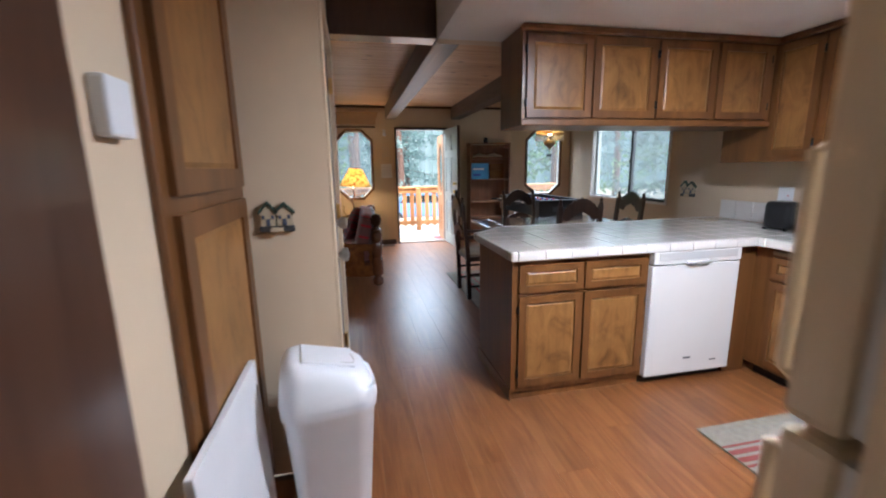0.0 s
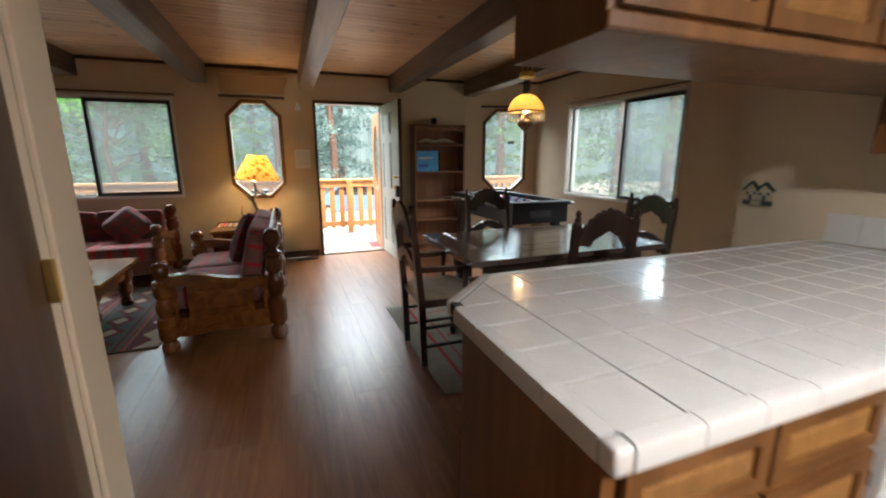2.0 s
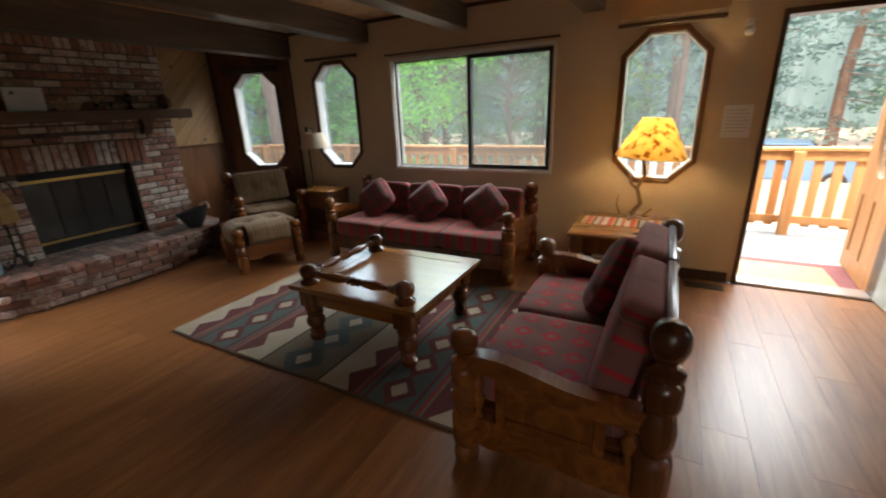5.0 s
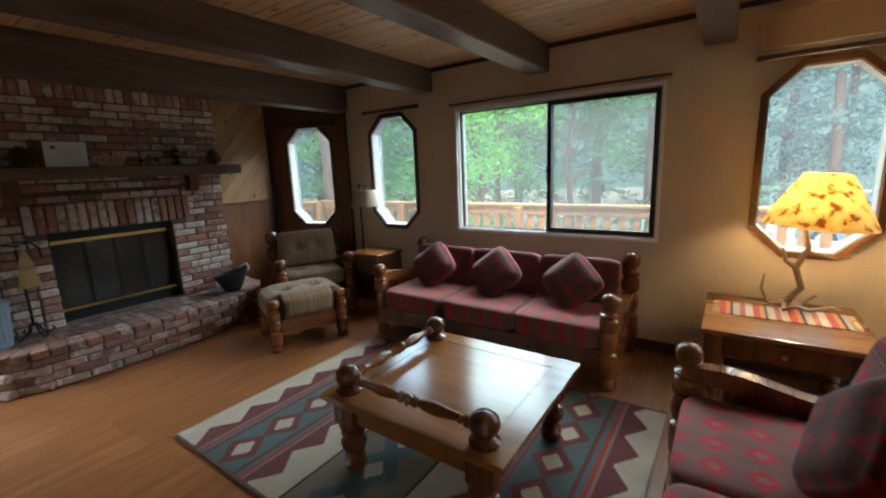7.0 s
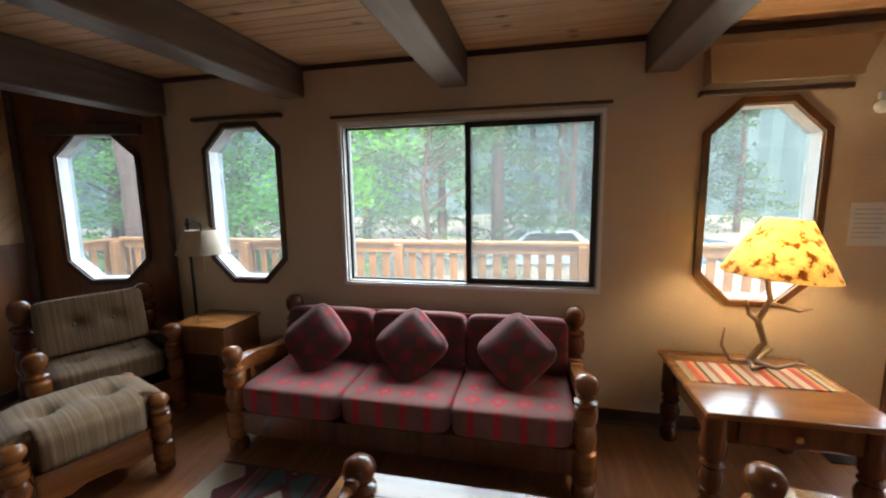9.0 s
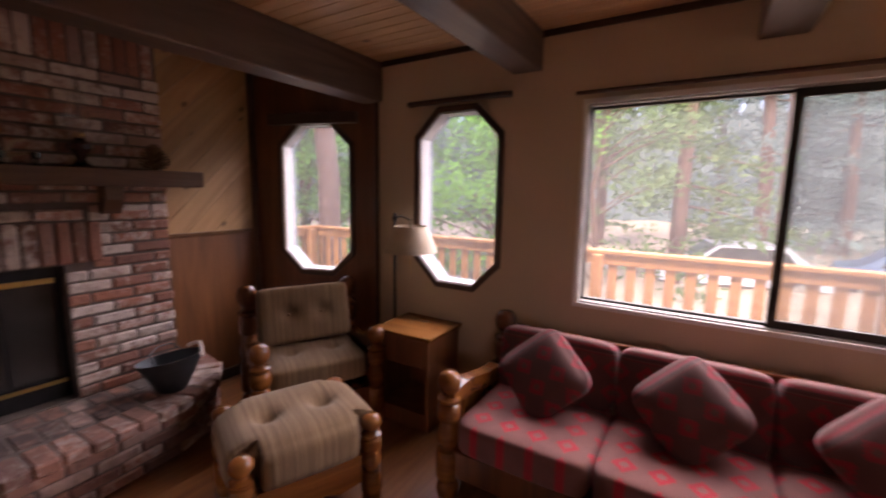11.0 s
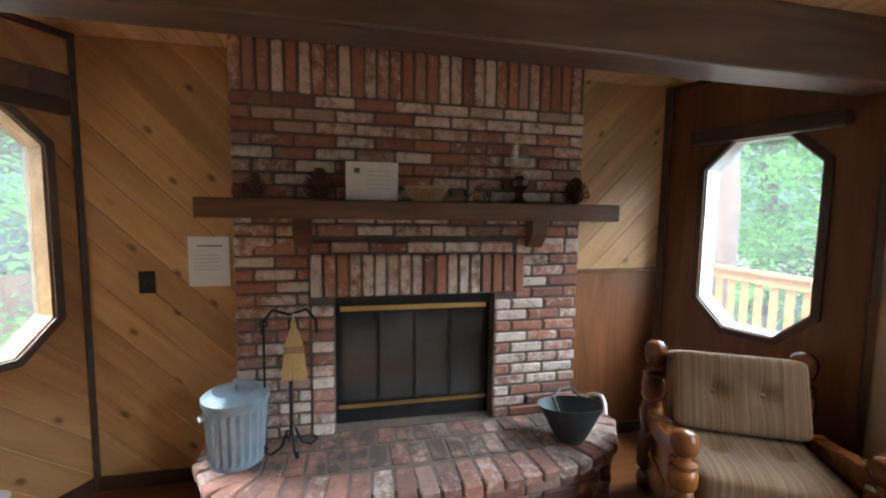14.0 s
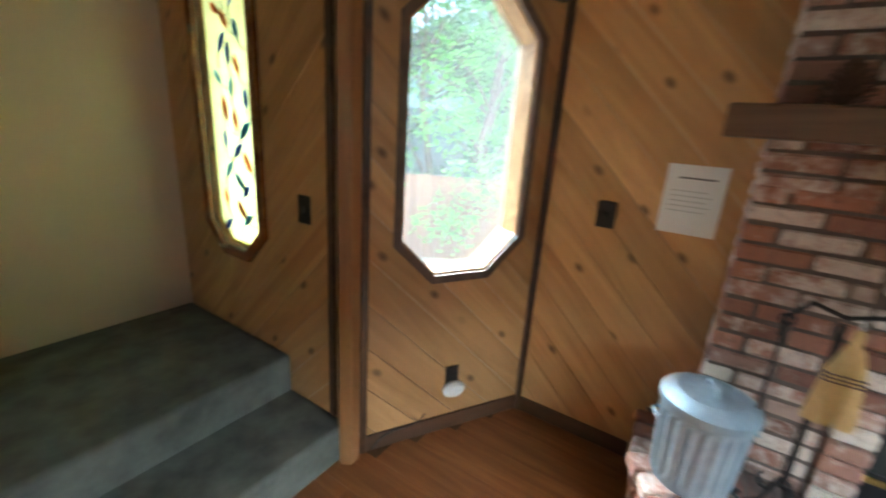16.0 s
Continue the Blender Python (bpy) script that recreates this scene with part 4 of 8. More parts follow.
def cabinet_front(parent, name, x0, x1, z0, z1, y=0.0, rail_w=0.042, hinge=0):
    bm = bmesh.new()
    a, b, c, d = raised_panel(bm, x0, x1, z0, z1, y, rail_w)
    sharp = [e for e in bm.edges if len(e.link_faces) == 2 and e.calc_face_angle() > 0.6]
    bmesh.ops.bevel(bm, geom=sharp, offset=0.006, segments=2, affect="EDGES")
    ob = part(name, bm, M["cabinet"], parent)
    bm = bmesh.new()
    slab(bm, rect(a - 0.003, b + 0.003, c - 0.003, d + 0.003), y - 0.007, y - 0.002, "xz")
    k = min(0.018, (d - c) * 0.2)
    lo = [bm.verts.new((px, y - 0.007, pz)) for px, pz in rect(a + 0.004, b - 0.004, c + 0.004, d - 0.004)]
    hi = [bm.verts.new((px, y - 0.013, pz)) for px, pz in rect(a + k, b - k, c + k, d - k)]
    for j in range(4):
        bm.faces.new((lo[j], lo[(j + 1) % 4], hi[(j + 1) % 4], hi[j]))
    bm.faces.new(hi)
    part("raised_panel", bm, M["cabinet_panel"], ob, "honey-coloured raised panel")
    if hinge:
        xh = x0 - 0.004 if hinge < 0 else x1 + 0.004
        for zz in (z0 + 0.08, z1 - 0.08):
            part("hinge", boxed(xh - 0.005, xh + 0.005, y - 0.02, y - 0.002, zz - 0.022, zz + 0.022, bevel=0.002), M["black_metal"], ob)
    return ob


base = thing("base_cabinet", "brown wooden base cabinet with two drawers and two doors", "cabinet", m=pose(2.14, 3.03, 0))
bm = bmesh.new()
slab(bm, [(0, 0), (0.86, 0), (0.86, 0.60), (0.16, 0.60), (0, 0.60)], 0.0, 0.868, "xy")
part("body", bm, M["cabinet"], base)
part("face_frame", slabbed(rect(-0.004, 0.865, 0.06, 0.866), -0.020, -0.0005, "xz", [rect(0.055, 0.41, 0.12, 0.63), rect(0.455, 0.82, 0.12, 0.63), rect(0.055, 0.41, 0.69, 0.80), rect(0.455, 0.82, 0.69, 0.80)], bevel=0.002), M["cabinet"], base)
for x0, x1, hg in ((0.035, 0.425, -1), (0.44, 0.84, 1)):
    cabinet_front(base, "door", x0, x1, 0.095, 0.645, -0.0205, hinge=hg)
    cabinet_front(base, "drawer", x0, x1, 0.668, 0.825, -0.0205, 0.038)
part("baseboard", boxed(-0.012, -0.0005, -0.02, 0.60, 0, 0.075, bevel=0.003), M["cabinet"], base)

dish = thing("dishwasher", "white built-in dishwasher with grey control strip", "dishwasher", m=pose(3.004, 3.0, 0))
part("body", boxed(0.0, 0.62, 0.03, 0.58, 0.10, 0.862), M["appliance"], dish)
part("door", boxed(0.0, 0.62, -0.03, 0.029, 0.06, 0.775, bevel=0.008, seg=2), M["appliance"], dish)
part("control_panel", boxed(0.0, 0.62, -0.035, 0.029, 0.78, 0.862, bevel=0.008, seg=2), M["appliance"], dish)
part("control_strip", boxed(0.035, 0.585, -0.0385, -0.0355, 0.805, 0.852, bevel=0.001), M["grey_plastic"], dish, "light grey control strip")
part("handle", tubed([(0.22, -0.036, 0.789), (0.25, -0.050, 0.785), (0.36, -0.050, 0.785), (0.39, -0.036, 0.789)], 0.008, 8), M["grey_plastic"], dish, "recessed grey handle", True)
part("badge", boxed(0.27, 0.325, -0.032, -0.0305, 0.155, 0.168, bevel=0.0005), M["ink"], dish)
part("badge", boxed(0.47, 0.52, -0.032, -0.0305, 0.125, 0.135, bevel=0.0005), M["ink"], dish)
part("kick_plate", boxed(0.0, 0.62, 0.03, 0.05, 0.0, 0.099, bevel=0.002), M["black_metal"], dish)
filler = solo("cabinet_filler", boxed(3.628, 3.798, 3.015, 3.63, 0.0, 0.868, bevel=0.002), M["cabinet"], "brown wooden corner filler beside the dishwasher", "cabinet")

side = thing("base_cabinet", "brown wooden base cabinet along the kitchen wall", "cabinet", m=pose(3.80, 3.0, 0, 0, 0, -90))
part("body", boxed(-0.022, 2.9, 0.0, 0.55, 0.07, 0.868, bevel=0.002), M["cabinet"], side)
part("toe_kick", boxed(0.02, 2.9, 0.05, 0.5, 0, 0.0695, bevel=0.0), M["black_metal"], side)
for k in range(5):
    x0 = 0.10 + k * 0.56
    cabinet_front(side, "door", x0, x0 + 0.50, 0.10, 0.645, -0.0005, hinge=1)
    cabinet_front(side, "drawer", x0, x0 + 0.50, 0.668, 0.80, -0.0005, 0.036)
part("cutting_board", boxed(0.10, 0.62, -0.022, -0.0005, 0.815, 0.838, bevel=0.003), M["rush"], side, "pale pull-out cutting board")

upper = thing("wall_cabinet", "brown wooden hanging cabinet with honey panel doors", "cabinet", m=pose(2.27, 3.25, 1.60))
part("body", boxed(0, 1.75, 0, 0.35, 0, 0.543, bevel=0.002), M["cabinet"], upper)
part("crown", boxed(-0.012, 1.75, -0.035, -0.0005, 0.505, 0.544, bevel=0.008), M["cabinet"], upper)
part("light_rail", boxed(-0.008, 1.75, -0.018, -0.0005, 0.0, 0.034, bevel=0.004), M["cabinet"], upper)
for k, (x0, x1) in enumerate(((0.025, 0.43), (0.445, 0.86), (0.88, 1.29), (1.31, 1.70))):
    cabinet_front(upper, "door", x0, x1, 0.045, 0.495, -0.0005, hinge=(-1, 1)[k % 2])
upper2 = thing("wall_cabinet", "tall brown wooden wall cabinet with honey panel doors", "cabinet", m=pose(4.03, 3.60, 1.37, 0, 0, -90))
part("body", boxed(0.0, 2.6, 0, 0.325, 0, 0.773, bevel=0.002), M["cabinet"], upper2)
part("crown", boxed(0.35, 2.6, -0.035, -0.0005, 0.735, 0.774, bevel=0.008), M["cabinet"], upper2)
for k in range(7):
    cabinet_front(upper2, "door", 0.36 + 0.30 * k, 0.645 + 0.30 * k, 0.035, 0.725, -0.0005, hinge=1)

# tiled worktop: a grout bed with glazed tiles on it
CTOP = 0.91
outline = [(2.115, 2.965), (3.745, 2.965), (3.745, 0.15), (4.358, 0.15), (4.358, 3.93), (2.36, 3.93), (2.115, 3.69)]
counter = thing("worktop", "white glazed tile worktop with dark grout", "worktop")
part("grout_bed", slabbed([(x + (0.008 if x < 2.2 else 0.0), y + (0.008 if y < 3.0 and x < 3.7 else 0.0)) for x, y in outline], 0.869, CTOP - 0.004, "xy"), M["grout"], counter, "dark grout bed")


def clip(poly, a, b, c):
    """Keeps the side of a*x + b*y >= c of a convex outline."""
    out = []
    for p, q in zip(poly, poly[1:] + poly[:1]):
        fp, fq = a * p[0] + b * p[1] - c, a * q[0] + b * q[1] - c
        if fp >= 0:
            out.append(p)
        if fp * fq < 0:
            t = fp / (fp - fq)
            out.append((p[0] + t * (q[0] - p[0]), p[1] + t * (q[1] - p[1])))
    return out


def tile_mesh(poly, z0, z1, chamfer=0.0012):
    bm = bmesh.new()
    cx, cy = sum(p[0] for p in poly) / len(poly), sum(p[1] for p in poly) / len(poly)
    rings = []
    for z, k in ((z0, 0.0), (z1 - chamfer, 0.0), (z1, chamfer)):
        rings.append([bm.verts.new((x + (cx - x) / max(1e-6, math.hypot(cx - x, cy - y)) * k, y + (cy - y) / max(1e-6, math.hypot(cx - x, cy - y)) * k, z)) for x, y in poly])
    for a, b in zip(rings, rings[1:]):
        for j in range(len(poly)):
            bm.faces.new((a[j], a[(j + 1) % len(poly)], b[(j + 1) % len(poly)], b[j]))
    bm.faces.new(rings[-1])
    return bm


def edge_tile(length):
    """A rounded edge tile along x; the drop looks to -y."""
    bm = bmesh.new()
    prof = [(0.038, 0.0), (0.014, 0.0), (0.004, -0.004), (0.0, -0.014), (0.0, -0.050), (0.006, -0.056), (0.016, -0.056), (0.038, -0.012)]
    a, b = ([bm.verts.new((x, y, z)) for y, z in prof] for x in (0.0, length))
    for j in range(len(prof)):
        bm.faces.new((a[j], b[j], b[(j + 1) % len(prof)], a[(j + 1) % len(prof)]))
    bm.faces.new(a)
    bm.faces.new(b)
    return bm


T, G = 0.1525, 0.0055
edge_short = mesh_of("edge_tile", edge_tile(0.1545), M["tile"], True)
x = 2.155
while x < 3.70:
    ob = new("edge_tile", edge_short)
    ob.parent, ob.location = counter, (x, 2.960, CTOP + 0.003)
    x += 0.158
for k in range(13):
    ob = new("edge_tile", edge_short)
    ob.parent, ob.matrix_basis = counter, pose(3.740, 2.92 - 0.158 * k, CTOP + 0.003, 0, 0, -90)
for k in range(4):
    ob = new("edge_tile", edge_short)
    ob.parent, ob.matrix_basis = counter, pose(2.110, 3.158 + 0.158 * k, CTOP + 0.003, 0, 0, -90)
ob = new("edge_tile", mesh_of("edge_tile", edge_tile(0.325), M["tile"], True))
ob.parent, ob.matrix_basis = counter, pose(2.352, 3.937, CTOP + 0.003, 0, 0, -135.6)
ob = new("edge_tile", mesh_of("edge_tile", edge_tile(1.99), M["tile"], True))
ob.parent, ob.matrix_basis = counter, pose(4.352, 3.936, CTOP + 0.003, 0, 0, 180)
part("corner_tile", boxed(3.7335, 3.785, 2.9235, 3.0025, CTOP - 0.053, CTOP + 0.003, bevel=0.008, seg=2), M["tile"], counter, smooth=True)
part("corner_tile", boxed(2.110, 2.1535, 2.960, 3.0025, CTOP - 0.053, CTOP + 0.003, bevel=0.013, seg=3), M["tile"], counter, smooth=True)
tile_full = mesh_of("tile", tile_mesh(rect(0, T, 0, T), CTOP - 0.006, CTOP), M["tile"])
for i in range(14):
    for j in range(6):
        x0, y0 = 2.152 + i * (T + G), 3.003 + j * (T + G)
        poly = [(a, b) for a, b in rect(x0, x0 + T, y0, min(y0 + T, 3.895))]
        if x0 + T > 4.355:
            poly = clip(poly, -1, 0, -4.355)
        if x0 > 4.35 or y0 > 3.88:
            continue
        cut = clip(poly, 1, -1, 2.152 - 3.676)
        if len(cut) < 3:
            continue
        if cut == poly and y0 + T < 3.895 and x0 + T < 4.355:
            ob = new("tile", tile_full)
            ob.location = (x0, y0, 0)
        else:
            ob = new("tile", mesh_of("tile", tile_mesh(cut, CTOP - 0.006, CTOP), M["tile"]))
        ob.parent = counter
for i in range(3):
    for j in range(15):
        ob = new("tile", tile_full)
        ob.parent, ob.location = counter, (3.783 + i * (T + G), 2.841 - j * (T + G), 0)
splash = thing("backsplash", "white tile backsplash on the kitchen wall", "backsplash")
sp = mesh_of("tile", boxed(-0.010, -0.0005, 0.0015, 0.1465, CTOP + 0.004, 1.065, bevel=0.002), M["tile"])
for k in range(22):
    ob = new("tile", sp)
    ob.parent, ob.location = splash, (4.36, 3.715 - 0.149 * k, 0)

# things on the worktop
toaster = thing("toaster", "glossy black toaster on the tiled worktop", "toaster", m=pose(4.17, 3.19, CTOP, 0, 0, 6) @ Matrix.Diagonal((0.8, 0.75, 1.05, 1)))
part("body", boxed(-0.085, 0.085, -0.11, 0.11, 0.012, 0.185, bevel=0.045, seg=4), M["black_plastic"], toaster, smooth=True)
for x in (-0.035, 0.035):
    part("slot", boxed(x - 0.012, x + 0.012, -0.07, 0.07, 0.183, 0.187, bevel=0.001), M["steel"], toaster)
part("lever", boxed(-0.015, 0.015, 0.11, 0.125, 0.10, 0.115, bevel=0.004), M["steel"], toaster)
for sx in (-0.07, 0.07):
    for sy in (-0.09, 0.09):
        part("foot", boxed(sx - 0.012, sx + 0.012, sy - 0.012, sy + 0.012, 0.0, 0.013, bevel=0.002), M["black_plastic"], toaster)
towel = thing("paper_towel_roll", "white paper towel roll on an upright holder", "paper towel", m=pose(4.11, 2.955, CTOP))
part("base", lathed([(0.075, 0), (0.075, 0.012), (0.06, 0.018), (0.001, 0.018)], 24), M["steel"], towel, smooth=True)
part("roll", lathed([(0.02, 0.02), (0.064, 0.02), (0.066, 0.03), (0.066, 0.29), (0.064, 0.30), (0.02, 0.30)], 28), M["towel"], towel, smooth=True)
part("rod", lathed([(0.008, 0.30), (0.008, 0.33), (0.012, 0.335), (0.001, 0.345)], 12), M["steel"], towel, smooth=True)
bm = cushion(0.26, 0.20, 0.06, 8)
for v in bm.verts:
    v.co.z += 0.012 * noise.noise(v.co * 22)
solo("dish_cloth", bm, M["red_cloth"], "crumpled crimson dish cloth on the worktop", "dish cloth", m=pose(4.05, 2.72, CTOP + 0.026), smooth=True)
outlet = thing("wall_outlet", "white wall outlet with a small red light", "outlet", m=pose(4.3595, 3.33, 1.13, 0, 0, -90))
part("plate", boxed(-0.057, 0.057, -0.007, 0.0, -0.06, 0.06, bevel=0.003), M["white_plastic"], outlet)
for x in (-0.024, 0.024):
    part("socket", boxed(x - 0.016, x + 0.016, -0.010, -0.0075, -0.035, 0.035, bevel=0.002), M["white_plastic"], outlet)
part("test_button", boxed(0.018, 0.030, -0.012, -0.0105, -0.004, 0.004, bevel=0.001), M["red_plastic"], outlet, "small red indicator")


def cottage_plaque(m, label):
    """A small moulded plaque in the shape of cottages with dark roofs."""
    q = thing("cottage_plaque", label, "wall plaque", "cottage plaques", m=m)
    cream, roof, blue = paint("cream_plaque", (0.40, 0.33, 0.22), (0.52, 0.44, 0.31), 30, 0.7), paint("dark_green_plaque_roof", (0.02, 0.04, 0.028), (0.05, 0.075, 0.05), 30, 0.7), paint("dark_blue_plaque", (0.03, 0.05, 0.09), (0.07, 0.09, 0.14), 20, 0.6)
    part("ground", boxed(-0.085, 0.085, -0.022, 0.0, -0.075, -0.045, bevel=0.006), M["hod"], q)
    for x, w, h in ((-0.04, 0.034, 0.055), (0.038, 0.036, 0.050)):
        bm = bmesh.new()
        slab(bm, [(x - w, -0.045), (x + w, -0.045), (x + w, 0.015), (x, h), (x - w, 0.015)], -0.018, 0.0, "xz")
        part("cottage", bm, cream, q, "cream cottage front")
        bm = bmesh.new()
        slab(bm, [(x - w - 0.012, 0.010), (x, h + 0.002), (x + w + 0.012, 0.010), (x + w + 0.012, 0.024), (x, h + 0.018), (x - w - 0.012, 0.024)], -0.024, 0.0, "xz")
        part("cottage_roof", bm, roof, q, "dark green roof")
        part("cottage_door", boxed(x - 0.010, x + 0.010, -0.021, -0.0185, -0.044, -0.012, bevel=0.001), blue, q)
        for dx in (-0.022, 0.022):
            part("cottage_window", boxed(x + dx - 0.007, x + dx + 0.007, -0.021, -0.0185, -0.012, 0.006, bevel=0.001), blue, q)
    part("garden_wall", boxed(-0.074, 0.074, -0.010, -0.0003, -0.046, 0.012, bevel=0.002), roof, q)
    part("step", boxed(-0.03, 0.03, -0.034, -0.0225, -0.074, -0.05, bevel=0.004), cream, q)
    return q


cottage_plaque(m_pic @ pose(0.138, -0.001, 1.185) @ Matrix.Diagonal((0.8, 0.9, 0.85, 1)), "small cottage plaque with green roofs on the beige wall")
cottage_plaque(m_k @ pose(4.35 - 4.225, -0.001, 1.14), "small cottage plaque on the kitchen wall")

# pantry cupboard
pantry = thing("pantry_cupboard", "tall brown wooden pantry cupboard with honey doors", "cupboard", m=pose(0.852, 1.96, 0, 0, 0, 90))
part("body", boxed(0, 0.72, -0.02, -0.0005, 0.0, 2.38, bevel=0.002), M["cabinet"], pantry)
cabinet_front(pantry, "door", 0.05, 0.675, 0.07, 1.265, -0.021, 0.065)
cabinet_front(pantry, "door", 0.05, 0.675, 1.31, 2.30, -0.021, 0.065)
chime = thing("door_chime", "white plastic door chime on the beige wall", "door chime", m=pose(0.852, 1.83, 1.487, 0, 0, 90))
part("cover", boxed(-0.045, 0.045, -0.032, -0.0005, -0.055, 0.055, bevel=0.008, seg=2), M["white_plastic"], chime)
solo("doorway_casing", boxed(0.8505, 0.87, 1.42, 1.725, 0, 2.1, bevel=0.006), M["door_dark"], "dark wooden doorway casing", "trim", kind="structure")
board = thing("white_board", "plain white plastic board leaning on the pantry", "board", m=pose(0.945, 1.81, 0.0, -2.5, 0, 90))
part("sheet", boxed(0, 0.60, 0.004, 0.016, 0.012, 0.69, bevel=0.004), M["white_plastic"], board)
part("rim", slabbed(rect(0, 0.60, 0.002, 0.70), 0.0, 0.020, "xz", [rect(0.012, 0.588, 0.014, 0.688)], bevel=0.003), M["white_plastic"], board)

# swing-top bin
can = thing("swing_bin", "white plastic swing-top kitchen bin", "bin", m=pose(1.16, 2.42, 0, 0, 0, 8) @ Matrix.Diagonal((1.09, 1.12, 1.06, 1)))


def rounded(w, d, r, n=5):
    out = []
    for cx, cy, a0 in ((w / 2 - r, d / 2 - r, 0), (-w / 2 + r, d / 2 - r, 90), (-w / 2 + r, -d / 2 + r, 180), (w / 2 - r, -d / 2 + r, 270)):
        out += [(cx + r * math.cos(radians(a0 + 90 * k / n)), cy + r * math.sin(radians(a0 + 90 * k / n))) for k in range(n + 1)]
    return out


def loft(levels, shape=(0.30, 0.24, 0.07)):
    """Rings of a rounded box: (height, scale)."""
    bm = bmesh.new()
    rings = [[bm.verts.new((x * s, y * s, z)) for x, y in rounded(*shape)] for z, s in levels]
    for a, b in zip(rings, rings[1:]):
        for k in range(len(a)):
            bm.faces.new((a[k], a[(k + 1) % len(a)], b[(k + 1) % len(a)], b[k]))
    bm.faces.new(rings[0])
    bm.faces.new(rings[-1])
    return bm


part("bin_body", loft([(0, 0.78), (0.01, 0.80), (0.46, 1.0), (0.47, 1.05), (0.50, 1.06)]), M["white_plastic"], can, smooth=True)
bm = loft([(0.50, 1.07), (0.51, 1.08), (0.56, 1.05), (0.615, 0.97), (0.65, 0.86), (0.663, 0.74), (0.666, 0.60)])
for v in bm.verts:
    if v.co.z > 0.55:
        v.co.z -= 0.28 * (v.co.x + 0.09) * min(1.0, (v.co.z - 0.55) / 0.06)
part("lid", bm, M["white_plastic"], can, smooth=True)
flap = part("flap", boxed(-0.085, 0.095, -0.072, 0.072, -0.004, 0.005, bevel=0.004, seg=2), M["white_plastic"], can)
flap.matrix_basis = pose(0, 0, 0.643, 0, 15.6, 0)
part("flap_grip", tubed([(0.045, -0.055, 0.635), (0.085, -0.055, 0.624), (0.092, -0.02, 0.622), (0.085, 0.02, 0.624)], 0.0028, 6), M["grey_plastic"], can)

fridge = thing("refrigerator", "almond refrigerator with side handles", "refrigerator", m=pose(1.80, 0.48, 0))
part("body", boxed(0.0, 0.76, 0.0, 0.72, 0.02, 1.70, bevel=0.01), M["fridge"], fridge)
for z0, z1 in ((0.06, 1.05), (1.065, 1.70)):
    dr = part("door", boxed(0.0, 0.76, 0.735, 0.80, z0, z1, bevel=0.014, seg=2), M["fridge"], fridge)
    part("gasket", boxed(0.012, 0.748, 0.7205, 0.7345, z0 + 0.01, z1 - 0.01, bevel=0.0), M["grey_plastic"], dr)
part("handle", tubed([(0.03, 0.80, 0.72), (0.03, 0.825, 0.73), (0.03, 0.825, 1.0), (0.03, 0.80, 1.01)], 0.010, 8), M["fridge"], fridge, smooth=True)
part("handle", tubed([(0.03, 0.80, 1.10), (0.03, 0.825, 1.11), (0.03, 0.825, 1.38), (0.03, 0.80, 1.39)], 0.010, 8), M["fridge"], fridge, smooth=True)

rug = thing("kitchen_rug", "grey woven kitchen rug with red stripes", "rug", m=pose(2.98, 1.55, 0.0))
part("weave", boxed(0, 0.72, 0, 0.98, 0.0005, 0.010, bevel=0.003), paint("grey_rug_weave", (0.17, 0.155, 0.13), (0.26, 0.24, 0.20), 30, 1.0, bump=0.7, fine=180), rug)
M["yarn"] = paint("brick_red_yarn", (0.17, 0.035, 0.03), (0.24, 0.06, 0.05), 40, 1.0, bump=0.6, fine=180)
for a in (0.08, 0.38, 0.68):
    for d, w in ((0.0, 0.014), (0.034, 0.030), (0.084, 0.030), (0.134, 0.014)):
        part("stripe", boxed(0.0005, 0.7195, a + d, a + d + w, 0.0102, 0.0115, bevel=0.0), M["yarn"], rug, "brick red stripe")
kitchen_light = thing("ceiling_light", "round white frosted kitchen ceiling light", "ceiling light", m=pose(2.75, 1.75, 2.145))
part("rim", lathed([(0.17, 0.0), (0.17, -0.03), (0.155, -0.035), (0.155, 0.0)], 28), M["white_paint"], kitchen_light, smooth=True)
lm, nt, p = nodes_of("frosted_lamp_glass")
p.inputs["Base Color"].default_value = (0.8, 0.78, 0.74, 1)
p.inputs["Emission Color"].default_value, p.inputs["Emission Strength"].default_value = (1.0, 0.88, 0.72, 1), 0.6
part("diffuser", lathed([(0.150, -0.001), (0.150, -0.02), (0.12, -0.032), (0.001, -0.036)], 28), lm, kitchen_light, "frosted glass diffuser", True)

# ---- living room: heavy turned pine furniture ----
def turned(h, r=0.058):
    """A turned post with a foot, swelling rings and a ball on top."""
    s = h / 0.66
    prof = [(0.60, 0), (0.92, 0.012), (1.0, 0.040), (0.92, 0.066), (0.66, 0.080), (0.70, 0.090), (1.02, 0.104), (1.06, 0.120), (1.06, 0.235), (1.0, 0.252), (0.72, 0.264), (0.86, 0.278), (1.0, 0.312), (1.04, 0.345), (0.86, 0.385), (0.70, 0.402), (0.98, 0.416), (1.04, 0.430), (1.04, 0.470), (0.98, 0.486), (0.76, 0.496), (0.98, 0.508), (0.98, 0.522), (0.56, 0.534), (0.50, 0.546), (0.80, 0.562), (0.98, 0.586), (1.02, 0.606), (0.92, 0.634), (0.62, 0.653), (0.02, 0.66)]
    return [(r * k, z * s) for k, z in prof]


